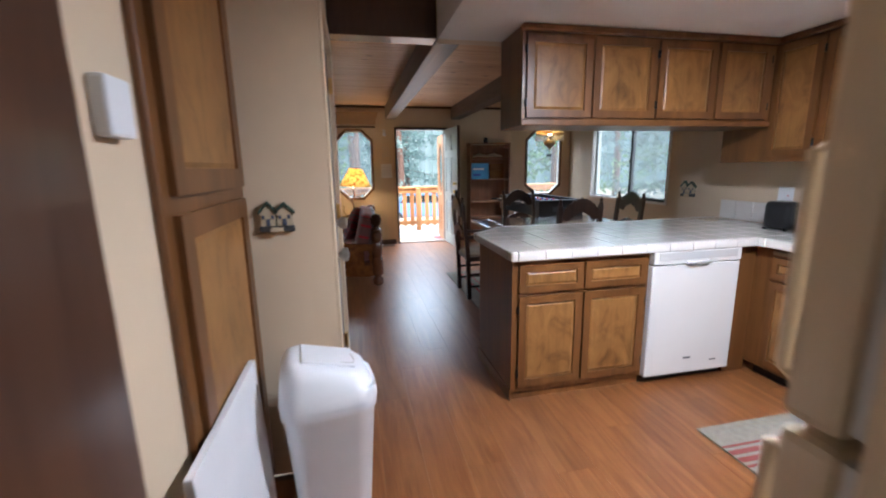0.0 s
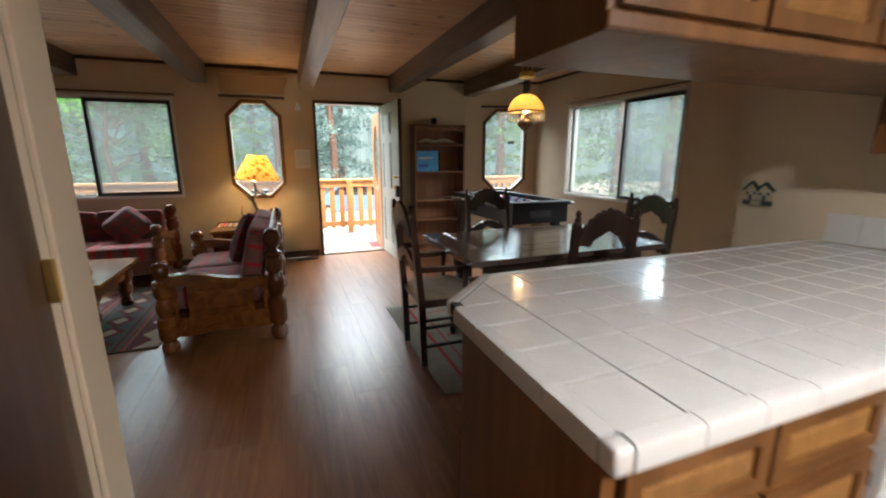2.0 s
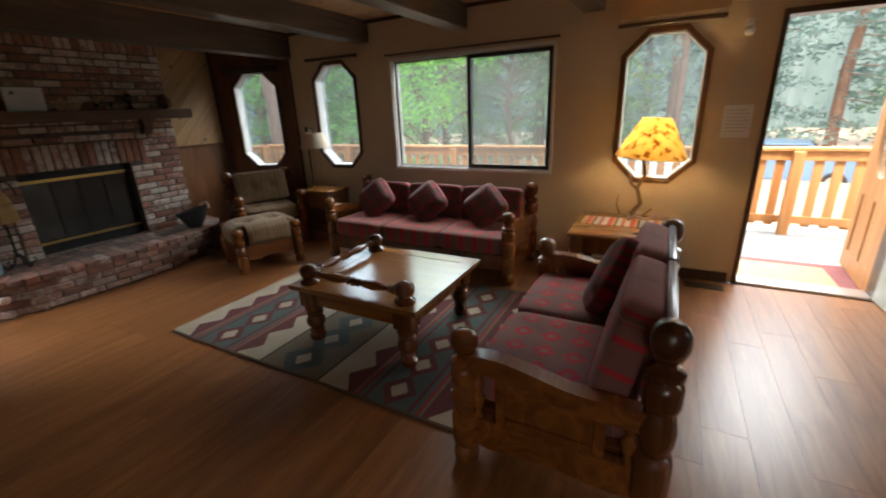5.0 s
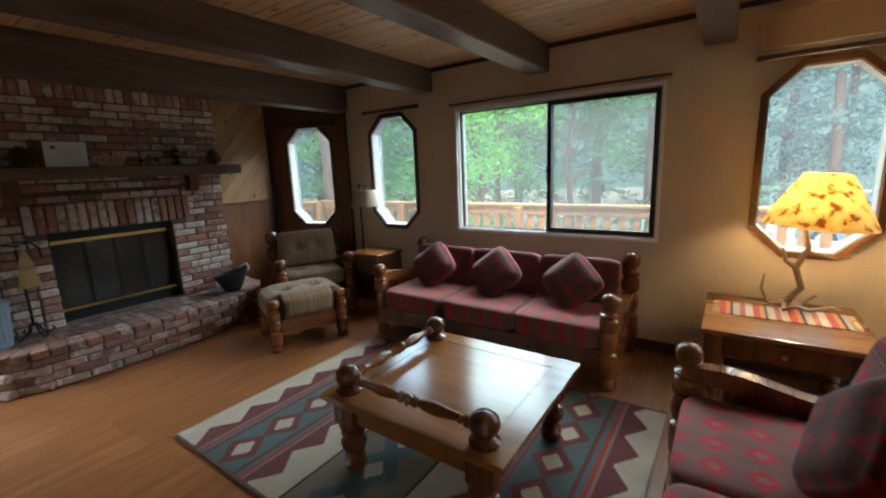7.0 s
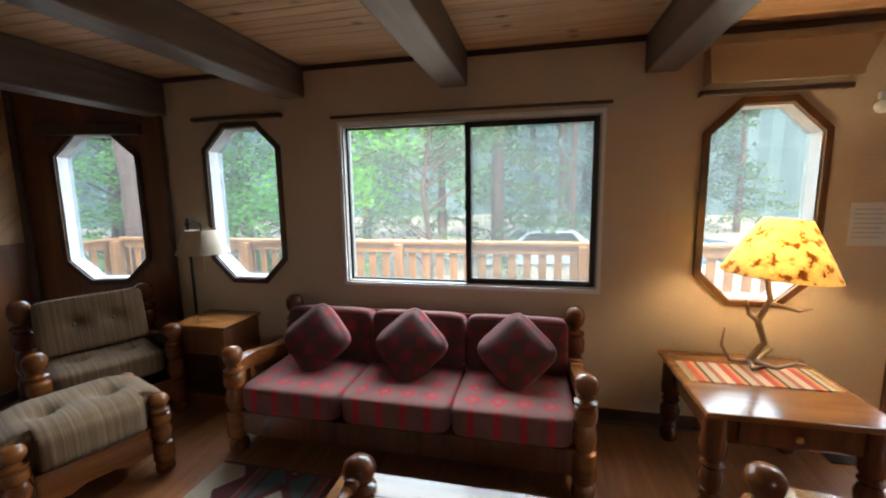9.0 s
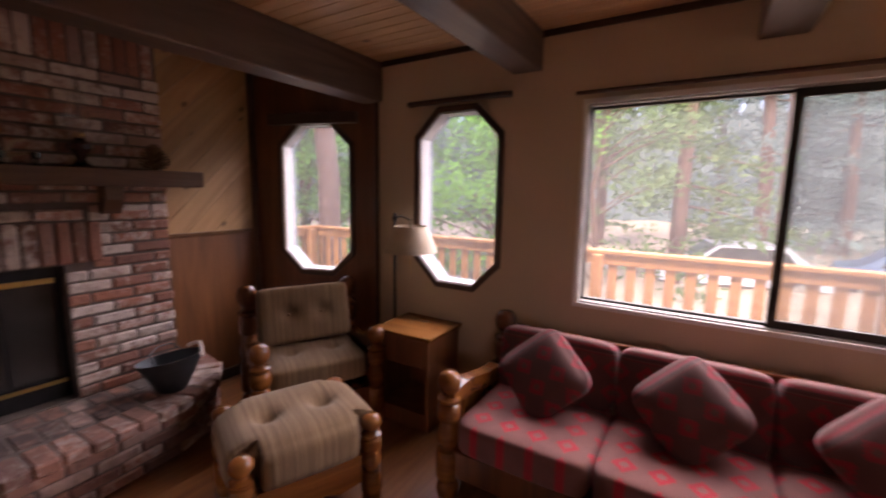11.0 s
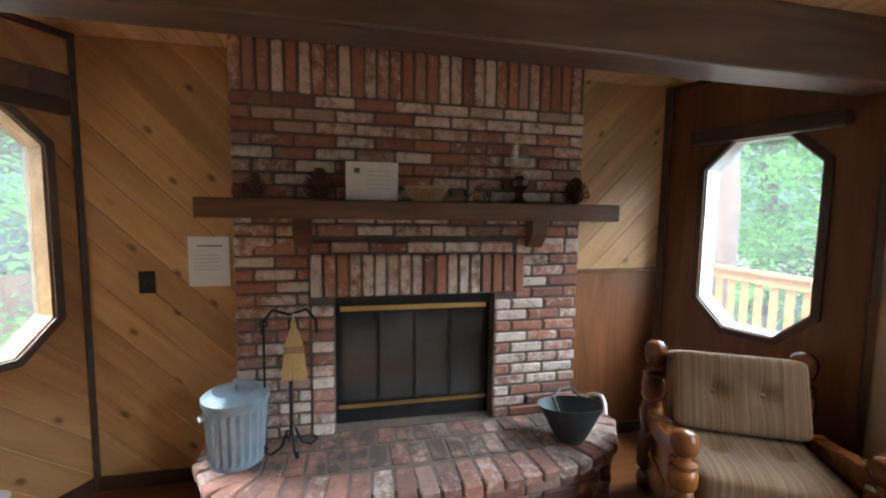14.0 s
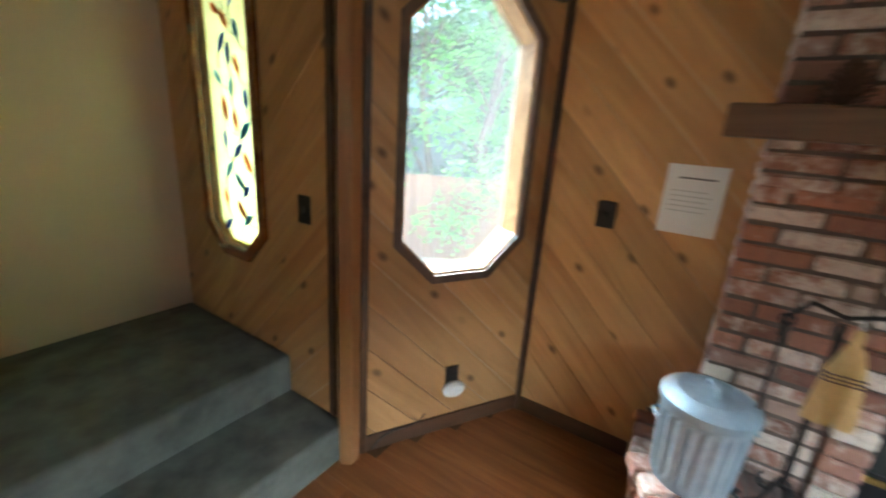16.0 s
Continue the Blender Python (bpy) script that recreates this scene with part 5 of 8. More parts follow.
def spindle(h, r=0.026):
    return [(r * 0.7, 0), (r * 0.7, 0.01), (r * 0.45, 0.03 * h / 0.2), (r, h * 0.3), (r * 1.1, h * 0.42), (r * 0.5, h * 0.55), (r * 0.85, h * 0.65), (r * 0.95, h * 0.78), (r * 0.5, h * 0.9), (r * 0.75, h)]


def arm_side(parent, x, depth, wood_m, rear=0.0):
    """One side of a seat: arm, panel, spindles and lower rail, in the plane of x; front at -depth, back at 0."""
    d = depth
    n = 14
    prof_t, prof_b = [], []
    for k in range(n + 1):
        f = k / n
        y = -d + 0.04 + (d - 0.08) * f
        z = 0.535 + 0.028 * math.sin(f * math.pi * 2 + 0.4) - 0.045 * max(0, f - 0.75) * 4
        prof_t.append((y, z))
        prof_b.append((y, z - 0.075 - 0.012 * math.sin(f * math.pi)))
    part("arm", slabbed(prof_b + prof_t[::-1], x - 0.036, x + 0.036, "yz", bevel=0.008), wood_m, parent)
    part("side_panel", boxed(x - 0.010, x + 0.010, -d * 0.72, -d * 0.30, 0.286, 0.431, bevel=0.003), wood_m, parent)
    for z in (0.265, 0.452):
        part("panel_rail", boxed(x - 0.0175, x + 0.0175, -d * 0.74 + 0.0225, -d * 0.28 - 0.0225, z - 0.02, z + 0.02, bevel=0.004), wood_m, parent)
    for y in (-d * 0.74, -d * 0.28):
        part("stile", boxed(x - 0.018, x + 0.018, y - 0.022, y + 0.022, 0.24, 0.475, bevel=0.004), wood_m, parent)
    for y in (-d * 0.86, -d * 0.16):
        part("spindle", lathed(spindle(0.23), 12, at=(x, y, 0.25)), wood_m, parent, smooth=True)
    part("lower_rail", slabbed([(-d + 0.04, 0.13), (-d * 0.8, 0.105), (-d * 0.5, 0.125), (-d * 0.2, 0.105), (-0.04, 0.13), (-0.04, 0.25), (-d + 0.04, 0.25)], x - 0.022, x + 0.022, "yz", bevel=0.005), wood_m, parent)


def pine_seat(name, label, category, width, depth, seats, m, cloth, cloth_up, back_tilt=12, seat_h=0.42, back_h=0.82, backing=None, button=False, front_drop=False):
    """Front looks to -y; the back stands at y = 0."""
    t = thing(name, label, category, m=m)
    w, d = width / 2, depth
    for sx in (-1, 1):
        arm_side(t, sx * (w - 0.055), d, M["pine_polish"])
        part("front_post", lathed(turned(0.655), 20, at=(sx * (w - 0.055), -d + 0.055, 0)), M["pine_polish"], t, smooth=True)
        part("back_post", lathed(turned(back_h, 0.062), 20, at=(sx * (w - 0.055), -0.055, 0)), M["pine_dark"], t, smooth=True)
    part("front_rail", boxed(-w + 0.08, w - 0.08, -d + 0.03, -d + 0.075, 0.12, 0.265, bevel=0.006), M["pine_dark"], t)
    part("seat_deck", boxed(-w + 0.1, w - 0.1, -d + 0.076, -0.10, 0.20, 0.262, bevel=0.004), M["pine_dark"], t)
    part("back_rail", boxed(-w + 0.08, w - 0.08, -0.078, -0.03, back_h - 0.17, back_h - 0.075, bevel=0.01, seg=2), M["pine_dark"], t)
    part("lower_back_rail", boxed(-w + 0.08, w - 0.08, -0.075, -0.035, 0.20, 0.30, bevel=0.006), M["pine_dark"], t)
    iw = (2 * w - 0.20) / seats
    for k in range(seats):
        cx = -w + 0.10 + (k + 0.5) * iw
        dots = [(-iw * 0.22, 0), (iw * 0.22, 0)] if button else []
        c = part("seat_cushion", cushion(iw - 0.004, d - 0.16, 0.18, 18, 9.0, 0.10 if not button else 0.22, dots), cloth, t, smooth=True)
        c.location = (cx, -d / 2 - 0.035 - (0.035 if front_drop else 0), seat_h - 0.065)
        b = part("back_cushion", cushion(iw - 0.006, back_h - seat_h - (0.0 if backing else 0.03), 0.16, 18, 13.0 if button else 8.0, 0.16, [(-iw * 0.18, 0.0), (iw * 0.18, 0.0)] if button else []), cloth_up, t, smooth=True)
        b.matrix_basis = pose(cx, -0.185, seat_h + (back_h - seat_h) / 2 - (0.0 if backing or button else 0.03), 90 - back_tilt, 0, 0)
        if button:
            for bx in (-iw * 0.18, iw * 0.18):
                bt = part("button", lathed([(0.013, 0), (0.013, 0.004), (0.006, 0.009), (0.001, 0.01)], 12), cloth, b, smooth=True)
                bt.location = (bx, 0.0, 0.035)
        if backing:
            bk = part("cushion_backing", boxed(-iw / 2 + 0.012, iw / 2 - 0.012, -(back_h - seat_h) / 2 - 0.005, (back_h - seat_h) / 2 + 0.005, -0.098, -0.062, bevel=0.014, seg=2), backing, t, "dark maroon vinyl backing", True)
            bk.matrix_basis = pose(cx, -0.185, seat_h + (back_h - seat_h) / 2, 90 - back_tilt, 0, 0)
    return t


def throw_pillow(place, turn, tilt=62, size=0.37):
    bm = cushion(size, size, 0.17, 14, 5.0, 0.75)
    ob = solo("throw_pillow", bm, M["blanket_shaded"], "red and brown patterned throw pillow leaning on the sofa", "pillow", "throw pillows", smooth=True)
    ob.matrix_basis = pose(*place) @ pose(0, 0, 0, tilt, 0, turn) @ pose(0, 0, 0, 0, 0, 45)
    return ob


sofa = pine_seat("sofa", "long pine-framed sofa with red and brown patterned cushions", "sofa", 2.10, 0.78, 3, pose(-0.665, 8.37, 0), M["blanket"], M["blanket_shaded"], seat_h=0.41, back_h=0.80, front_drop=True)
for x in (-1.30, -0.66, -0.02):
    throw_pillow((x, 7.99, 0.605), 0, 58)
love = pine_seat("loveseat", "pine-framed loveseat with red patterned cushions and maroon backs", "loveseat", 1.42, 0.83, 2, pose(1.585, 6.40, 0, 0, 0, -90), M["blanket"], M["blanket"], seat_h=0.43, back_h=0.85, backing=M["vinyl"], back_tilt=14)
p = throw_pillow((1.30, 6.62, 0.61), 90, 62, 0.38)
p.matrix_basis = pose(1.27, 6.55, 0.64, 0, -68, 0) @ pose(0, 0, 0, 0, 0, 45)
arm = pine_seat("armchair", "pine-framed armchair with tan striped button cushions", "armchair", 0.80, 0.70, 1, pose(-3.13, 7.945, 0, 0, 0, 62.4), M["tan_cloth"], M["tan_cloth"], seat_h=0.465, back_h=0.87, back_tilt=16, button=True)

otto = thing("ottoman", "pine-framed ottoman with tan striped button cushion", "ottoman", m=pose(-2.27, 7.22, 0, 0, 0, 68))
for sx in (-1, 1):
    for sy in (-1, 1):
        part("post", lathed([(r, z) for r, z in turned(0.46, 0.050)], 18, at=(sx * 0.285, sy * 0.235, 0)), M["pine_polish"], otto, smooth=True)
    part("side_rail", boxed(sx * 0.285 - 0.018, sx * 0.285 + 0.018, -0.195, 0.195, 0.15, 0.28, bevel=0.005), M["pine_polish"], otto)
for sy in (-1, 1):
    part("apron", slabbed([(-0.23, 0.14), (-0.12, 0.12), (-0.06, 0.145), (0.06, 0.145), (0.12, 0.12), (0.23, 0.14), (0.23, 0.28), (-0.23, 0.28)], sy * 0.235 - 0.016, sy * 0.235 + 0.016, "xz", bevel=0.004), M["pine_polish"], otto)
bm = cushion(0.68, 0.58, 0.25, 22, 5.0, 0.35, [(-0.13, 0), (0.13, 0)])
for v in bm.verts:      # the corners are notched round the posts
    k = min(1.0, max(0.0, (min(abs(v.co.x) / 0.34, abs(v.co.y) / 0.29) - 0.55) / 0.2))
    v.co.x *= 1 - 0.20 * k * k
    v.co.y *= 1 - 0.20 * k * k
oc = part("cushion", bm, M["tan_cloth"], otto, smooth=True)
oc.location = (0, 0, 0.37)
for bx in (-0.13, 0.13):
    bt = part("button", lathed([(0.014, 0), (0.014, 0.005), (0.006, 0.011), (0.001, 0.012)], 12), M["tan_cloth"], oc, smooth=True)
    bt.location = (bx, 0, 0.058)

# coffee table with a low gallery of turned rails on two sides
ct = thing("coffee_table", "glossy pine coffee table with turned gallery rails", "coffee table", m=pose(-0.165, 6.60, 0.012))
part("tabletop", slabbed(rect(-0.49, 0.49, -0.47, 0.45), 0.395, 0.425, "xy", [rect(-0.375, 0.375, -0.355, 0.335)], bevel=0.006), M["top_wood"], ct)
part("inset_panel", boxed(-0.3735, 0.3735, -0.3535, 0.3335, 0.398, 0.4235, bevel=0.002), M["top_wood"], ct)
for x0, x1, y0, y1 in ((-0.40, 0.40, -0.40, -0.375), (-0.40, 0.40, 0.36, 0.385), (-0.41, -0.385, -0.37, 0.355), (0.385, 0.41, -0.37, 0.355)):
    part("apron", boxed(x0, x1, y0, y1, 0.27, 0.3945, bevel=0.004), M["pine_polish"], ct)
leg = [(0.034, 0), (0.052, 0.012), (0.056, 0.045), (0.036, 0.066), (0.052, 0.080), (0.040, 0.098), (0.060, 0.120), (0.066, 0.155), (0.046, 0.190), (0.060, 0.204), (0.046, 0.218), (0.064, 0.236), (0.066, 0.262), (0.060, 0.3945)]
for sx, sy in ((-0.385, -0.375), (0.365, -0.375), (-0.385, 0.355), (0.365, 0.355)):
    part("leg", lathed(leg, 18, at=(sx, sy, 0)), M["pine_dark"], ct, smooth=True)
    part("leg_block", boxed(sx - 0.062, sx + 0.062, sy - 0.062, sy + 0.062, 0.262, 0.3948, bevel=0.008), M["pine_dark"], ct)
for sx, sy in ((-0.385, -0.375), (0.365, -0.375), (-0.385, 0.355)):
    part("gallery_post", lathed([(0.062, 0.4255), (0.064, 0.436), (0.046, 0.448), (0.032, 0.456), (0.050, 0.468), (0.062, 0.492), (0.064, 0.508), (0.056, 0.532), (0.036, 0.550), (0.002, 0.558)], 18, at=(sx, sy, 0)), M["pine_dark"], ct, smooth=True)
rail_prof = lambda ln: [(0.020, 0.03), (0.028, 0.065), (0.028, 0.08), (0.016, 0.092), (0.024, 0.105), (0.017, 0.12), (0.022, 0.16), (0.031, 0.30 * ln), (0.024, 0.39 * ln), (0.016, 0.42 * ln), (0.027, 0.44 * ln), (0.027, 0.455 * ln), (0.017, 0.47 * ln), (0.031, 0.5 * ln), (0.017, 0.53 * ln), (0.027, 0.545 * ln), (0.027, 0.56 * ln), (0.016, 0.58 * ln), (0.024, 0.61 * ln), (0.031, 0.70 * ln), (0.022, ln - 0.16), (0.017, ln - 0.12), (0.024, ln - 0.105), (0.016, ln - 0.092), (0.028, ln - 0.08), (0.028, ln - 0.065), (0.020, ln - 0.03)]
part("gallery_rail", lathed(rail_prof(0.75), 14, m=Matrix.Rotation(radians(90), 4, "Y"), at=(-0.385, -0.375, 0.492)), M["pine_polish"], ct, smooth=True)
part("gallery_rail", lathed(rail_prof(0.73), 14, m=Matrix.Rotation(radians(-90), 4, "X"), at=(-0.385, -0.375, 0.492)), M["pine_polish"], ct, smooth=True)

# woven rug: rows of stepped diamonds and zigzags
def woven_rug_mat():
    m, nt, p = nodes_of("woven_zigzag_rug")
    sep = nt.nodes.new("ShaderNodeSeparateXYZ")
    nt.links.new(mapped(nt), sep.inputs[0])
    u, w = sep.outputs[0], sep.outputs[1]
    red, maroon, cream, teal, tan, dark = (0.20, 0.020, 0.020), (0.085, 0.018, 0.018), (0.32, 0.27, 0.20), (0.050, 0.074, 0.068), (0.125, 0.098, 0.064), (0.030, 0.022, 0.018)
    zig = cell_math(nt, "ABSOLUTE", cell_math(nt, "SUBTRACT", cell_math(nt, "FRACT", cell_math(nt, "DIVIDE", cell_math(nt, "SUBTRACT", w, 5.865), 0.26)), 0.5))
    zig = cell_math(nt, "DIVIDE", cell_math(nt, "FLOOR", cell_math(nt, "MULTIPLY", zig, 16.0)), 16.0)
    v = cell_math(nt, "ABSOLUTE", cell_math(nt, "ADD", u, 0.46))
    d = cell_math(nt, "ABSOLUTE", cell_math(nt, "SUBTRACT", v, 0.735))
    bands = ramp_of(nt, d, [(0.0, teal), (0.13, maroon), (0.155, teal), (0.18, red), (0.205, tan), (0.22, maroon), (0.26, cream)])
    tooth = ramp_of(nt, cell_math(nt, "SUBTRACT", cell_math(nt, "ADD", d, cell_math(nt, "MULTIPLY", zig, 0.2)), 0.2), [(0.0, (1, 1, 1)), (0.15, (0, 0, 0))])
    zone = ramp_of(nt, d, [(0.0, (0, 0, 0)), (0.25, (1, 1, 1))])
    bands = mixed(nt, bands, maroon, mixed(nt, tooth, zone, 1.0, "MULTIPLY"))
    bands = mixed(nt, bands, ramp_of(nt, v, [(0.0, tan), (0.235, dark), (0.252, tan)]), ramp_of(nt, v, [(0.0, (1, 1, 1)), (0.252, (0, 0, 0))]))
    for across, rim, reach in ((d, maroon, 0.5), (v, teal, 0.68)):
        dia = cell_math(nt, "ADD", zig, cell_math(nt, "MULTIPLY", across, 4.6))
        core = ramp_of(nt, dia, [(0.0, cream), (0.24, rim)])
        bands = mixed(nt, bands, core, ramp_of(nt, dia, [(0.0, (1, 1, 1)), (reach, (0, 0, 0))]))
    end = cell_math(nt, "ABSOLUTE", cell_math(nt, "SUBTRACT", w, 6.68))
    col = mixed(nt, bands, (0.075, 0.040, 0.022), ramp_of(nt, end, [(0.0, (0, 0, 0)), (0.818, (1, 1, 1))]))
    for node in nt.nodes:
        if node.bl_idname == "ShaderNodeValToRGB":
            node.color_ramp.interpolation = "CONSTANT"
    col = mixed(nt, col, (0.03, 0.02, 0.018), ramp_of(nt, noise_of(nt, mapped(nt), 3, 4), [(0.45, (0, 0, 0)), (0.8, (0.3, 0.3, 0.3))]))
    nt.links.new(col, p.inputs["Base Color"])
    p.inputs["Roughness"].default_value = 1.0
    bump_to(nt, p, noise_of(nt, mapped(nt, (1, 6, 1)), 120, 2), 0.6, 0.004)
    return m


solo("area_rug", boxed(-1.66, 0.70, 5.84, 7.52, 0.0005, 0.012, bevel=0.003), woven_rug_mat(), "woven rug with cream diamonds, maroon and teal zigzags", "rug")

# side table with runner and antler lamp
st = thing("side_table", "honey pine side table with dark turned legs", "side table", m=pose(1.205, 7.96, 0))
part("tabletop", boxed(-0.375, 0.375, -0.39, 0.37, 0.52, 0.55, bevel=0.01, seg=2), M["top_wood"], st)
for x0, x1, y0, y1 in ((-0.30, 0.30, -0.33, -0.305), (-0.30, 0.30, 0.285, 0.31), (-0.32, -0.295, -0.30, 0.28), (0.295, 0.32, -0.30, 0.28)):
    part("apron", boxed(x0, x1, y0, y1, 0.38, 0.5195, bevel=0.004), M["pine_dark"], st)
part("drawer", boxed(-0.22, 0.22, -0.345, -0.331, 0.395, 0.505, bevel=0.004), M["pine_dark"], st)
part("drawer_knob", lathed([(0.008, 0), (0.008, 0.012), (0.016, 0.018), (0.012, 0.028), (0.001, 0.03)], 12, m=Matrix.Rotation(radians(90), 4, "X"), at=(0, -0.3455, 0.45)), M["brass"], st, "brass knob", True)
for sx in (-0.31, 0.31):
    for sy in (-0.315, 0.295):
        part("leg", lathed([(r * 0.85, z * 1.318) for r, z in leg], 16, at=(sx, sy, 0)), M["pine_dark"], st, smooth=True)
m, nt, p = nodes_of("striped_table_runner")
sep = nt.nodes.new("ShaderNodeSeparateXYZ")
nt.links.new(mapped(nt), sep.inputs[0])
fr = cell_math(nt, "FRACT", cell_math(nt, "DIVIDE", sep.outputs[0], 0.17))
c = ramp_of(nt, fr, [(0.0, (0.50, 0.40, 0.26)), (0.22, (0.38, 0.06, 0.03)), (0.42, (0.50, 0.20, 0.05)), (0.55, (0.06, 0.05, 0.05)), (0.64, (0.42, 0.34, 0.22)), (0.84, (0.30, 0.10, 0.06))])
for node in nt.nodes:
    if node.bl_idname == "ShaderNodeValToRGB":
        node.color_ramp.interpolation = "CONSTANT"
nt.links.new(c, p.inputs["Base Color"])
p.inputs["Roughness"].default_value = 0.95
runner = m
rn = thing("table_runner", "striped red and cream woven runner on the side table", "table runner", m=pose(1.21, 8.02, 0.5505))
part("runner_cloth", boxed(-0.30, 0.30, -0.13, 0.13, 0.0, 0.004, bevel=0.001), runner, rn)
fringe = mesh_of("fringe", boxed(-0.0, 0.035, -0.004, 0.004, 0.0, 0.003, bevel=0.0), M["straw"])
for k in range(13):
    for x, turn in ((0.301, 0), (-0.301, 180)):
        ob = new("fringe", fringe)
        ob.parent, ob.matrix_basis = rn, pose(x, -0.12 + 0.02 * k, 0.0005, 0, 0, turn)

LAMP = (1.285, 8.13)
lamp = thing("antler_lamp", "lit table lamp of antlers with mottled amber hide shade", "table lamp", m=pose(LAMP[0], LAMP[1], 0.5552))
part("stem", tubed([(-0.05, 0.0, 0.04), (0.015, 0.0, 0.14), (-0.02, 0.01, 0.26), (0.025, 0.0, 0.38), (0.0, 0.0, 0.50)], [0.022, 0.018, 0.018, 0.015, 0.012], 10), M["antler"], lamp, smooth=True)
for pts in ([(-0.05, 0, 0.03), (-0.13, 0.03, 0.02), (-0.17, 0.05, 0.10), (-0.16, 0.05, 0.20)], [(-0.04, 0, 0.03), (0.06, -0.05, 0.02), (0.14, -0.07, 0.06), (0.19, -0.06, 0.05)], [(-0.03, 0, 0.04), (0.03, 0.07, 0.02), (0.10, 0.09, 0.08)], [(0.02, 0, 0.36), (0.08, -0.02, 0.35), (0.15, -0.02, 0.33), (0.21, -0.02, 0.345)], [(-0.02, 0.01, 0.26), (-0.07, 0.0, 0.30), (-0.09, 0.0, 0.38)], [(-0.05, 0, 0.04), (-0.06, -0.07, 0.015), (-0.02, -0.11, 0.05)]):
    part("tine", tubed(pts, [0.016, 0.012, 0.009, 0.004][: len(pts)], 8), M["antler"], lamp, smooth=True)
sm, nt, p = nodes_of("mottled_hide_shade")
spots_v = noise_of(nt, mapped(nt), 16, 5, 0.6)
hide = ramp_of(nt, spots_v, [(0.42, (0.72, 0.60, 0.34)), (0.54, (0.66, 0.50, 0.24)), (0.60, (0.28, 0.14, 0.045))])
nt.links.new(hide, p.inputs["Base Color"])
p.inputs["Roughness"].default_value = 0.7
tr, mx = nt.nodes.new("ShaderNodeBsdfTranslucent"), nt.nodes.new("ShaderNodeMixShader")
nt.links.new(hide, tr.inputs[0])
mx.inputs[0].default_value = 0.6
nt.links.new(p.outputs[0], mx.inputs[1])
nt.links.new(tr.outputs[0], mx.inputs[2])
nt.links.new(mx.outputs[0], nt.nodes["Material Output"].inputs[0])
bm = bmesh.new()
ring = []
for r, z in ((0.262, 0.505), (0.214, 0.60), (0.152, 0.715), (0.105, 0.80), (0.102, 0.80), (0.149, 0.715), (0.211, 0.60), (0.259, 0.505)):
    ring.append([bm.verts.new((r * math.cos(2 * math.pi * k / 28), r * math.sin(2 * math.pi * k / 28), z)) for k in range(28)])
for a, b in zip(ring, ring[1:] + ring[:1]):
    for k in range(28):
        bm.faces.new((a[k], a[(k + 1) % 28], b[(k + 1) % 28], b[k]))
part("shade", bm, sm, lamp, "mottled amber hide shade", True).matrix_basis = pose(0.012, 0, 0.015, 0, 4, 0)
bulb_m, nt, p = nodes_of("warm_bulb_glass")
p.inputs["Emission Color"].default_value, p.inputs["Emission Strength"].default_value = (1.0, 0.66, 0.30, 1), 6.0
part("bulb", lathed([(0.012, 0.50), (0.015, 0.54), (0.03, 0.575), (0.032, 0.60), (0.02, 0.63), (0.002, 0.64)], 14), bulb_m, lamp, smooth=True)

# night stand and floor lamp by the armchair
ns = thing("night_stand", "small brown wooden stand with drawer and open shelf", "night stand", m=pose(-2.235, 8.20, 0))
part("top", boxed(-0.225, 0.225, -0.21, 0.19, 0.605, 0.628, bevel=0.005), M["top_wood"], ns)
for x in (-0.205, 0.187):
    part("side", boxed(x, x + 0.018, -0.195, 0.18, 0.0, 0.6045, bevel=0.002), M["shelf"], ns)
part("back", boxed(-0.186, 0.186, 0.165, 0.18, 0.06, 0.6045, bevel=0.002), M["shelf"], ns)
part("drawer", boxed(-0.186, 0.186, -0.197, 0.15, 0.42, 0.60, bevel=0.004), M["shelf"], ns)
part("shelf", boxed(-0.186, 0.186, -0.195, 0.164, 0.10, 0.12, bevel=0.002), M["shelf"], ns)
part("plinth", boxed(-0.186, 0.186, -0.18, -0.165, 0.0, 0.0995, bevel=0.002), M["shelf"], ns)
fl = thing("floor_lamp", "thin dark floor lamp with a cream shade", "floor lamp", m=pose(-2.52, 8.30, 0))
part("base", lathed([(0.075, 0), (0.075, 0.015), (0.03, 0.03), (0.012, 0.035), (0.001, 0.036)], 24), M["black_metal"], fl, smooth=True)
part("pole", tubed([(0, 0, 0.03), (0, 0, 1.36)], 0.011, 10), M["black_metal"], fl, smooth=True)
part("swing_arm", tubed([(0, 0, 1.325), (0.10, -0.05, 1.345), (0.21, -0.10, 1.325)], 0.007, 8), M["black_metal"], fl, smooth=True)
part("knob", lathed([(0.014, 0), (0.02, 0.02), (0.014, 0.04)], 12, at=(0, 0, 1.30)), M["black_metal"], fl, smooth=True)
bm = bmesh.new()
ring = []
for r, z in ((0.180, 1.115), (0.108, 1.285), (0.105, 1.285), (0.177, 1.115)):
    ring.append([bm.verts.new((0.21 + r * math.cos(2 * math.pi * k / 28), -0.10 + r * math.sin(2 * math.pi * k / 28), z)) for k in range(28)])
for a, b in zip(ring, ring[1:] + ring[:1]):
    for k in range(28):
        bm.faces.new((a[k], a[(k + 1) % 28], b[(k + 1) % 28], b[k]))
part("shade", bm, paint("cream_lamp_shade", (0.50, 0.42, 0.31), (0.58, 0.50, 0.38), 14, 0.9, bump=0.2, fine=160), fl, "cream fabric shade", True)
part("pull_chain", tubed([(0.21, -0.10, 1.12), (0.212, -0.10, 0.95)], 0.002, 5), M["brass"], fl)
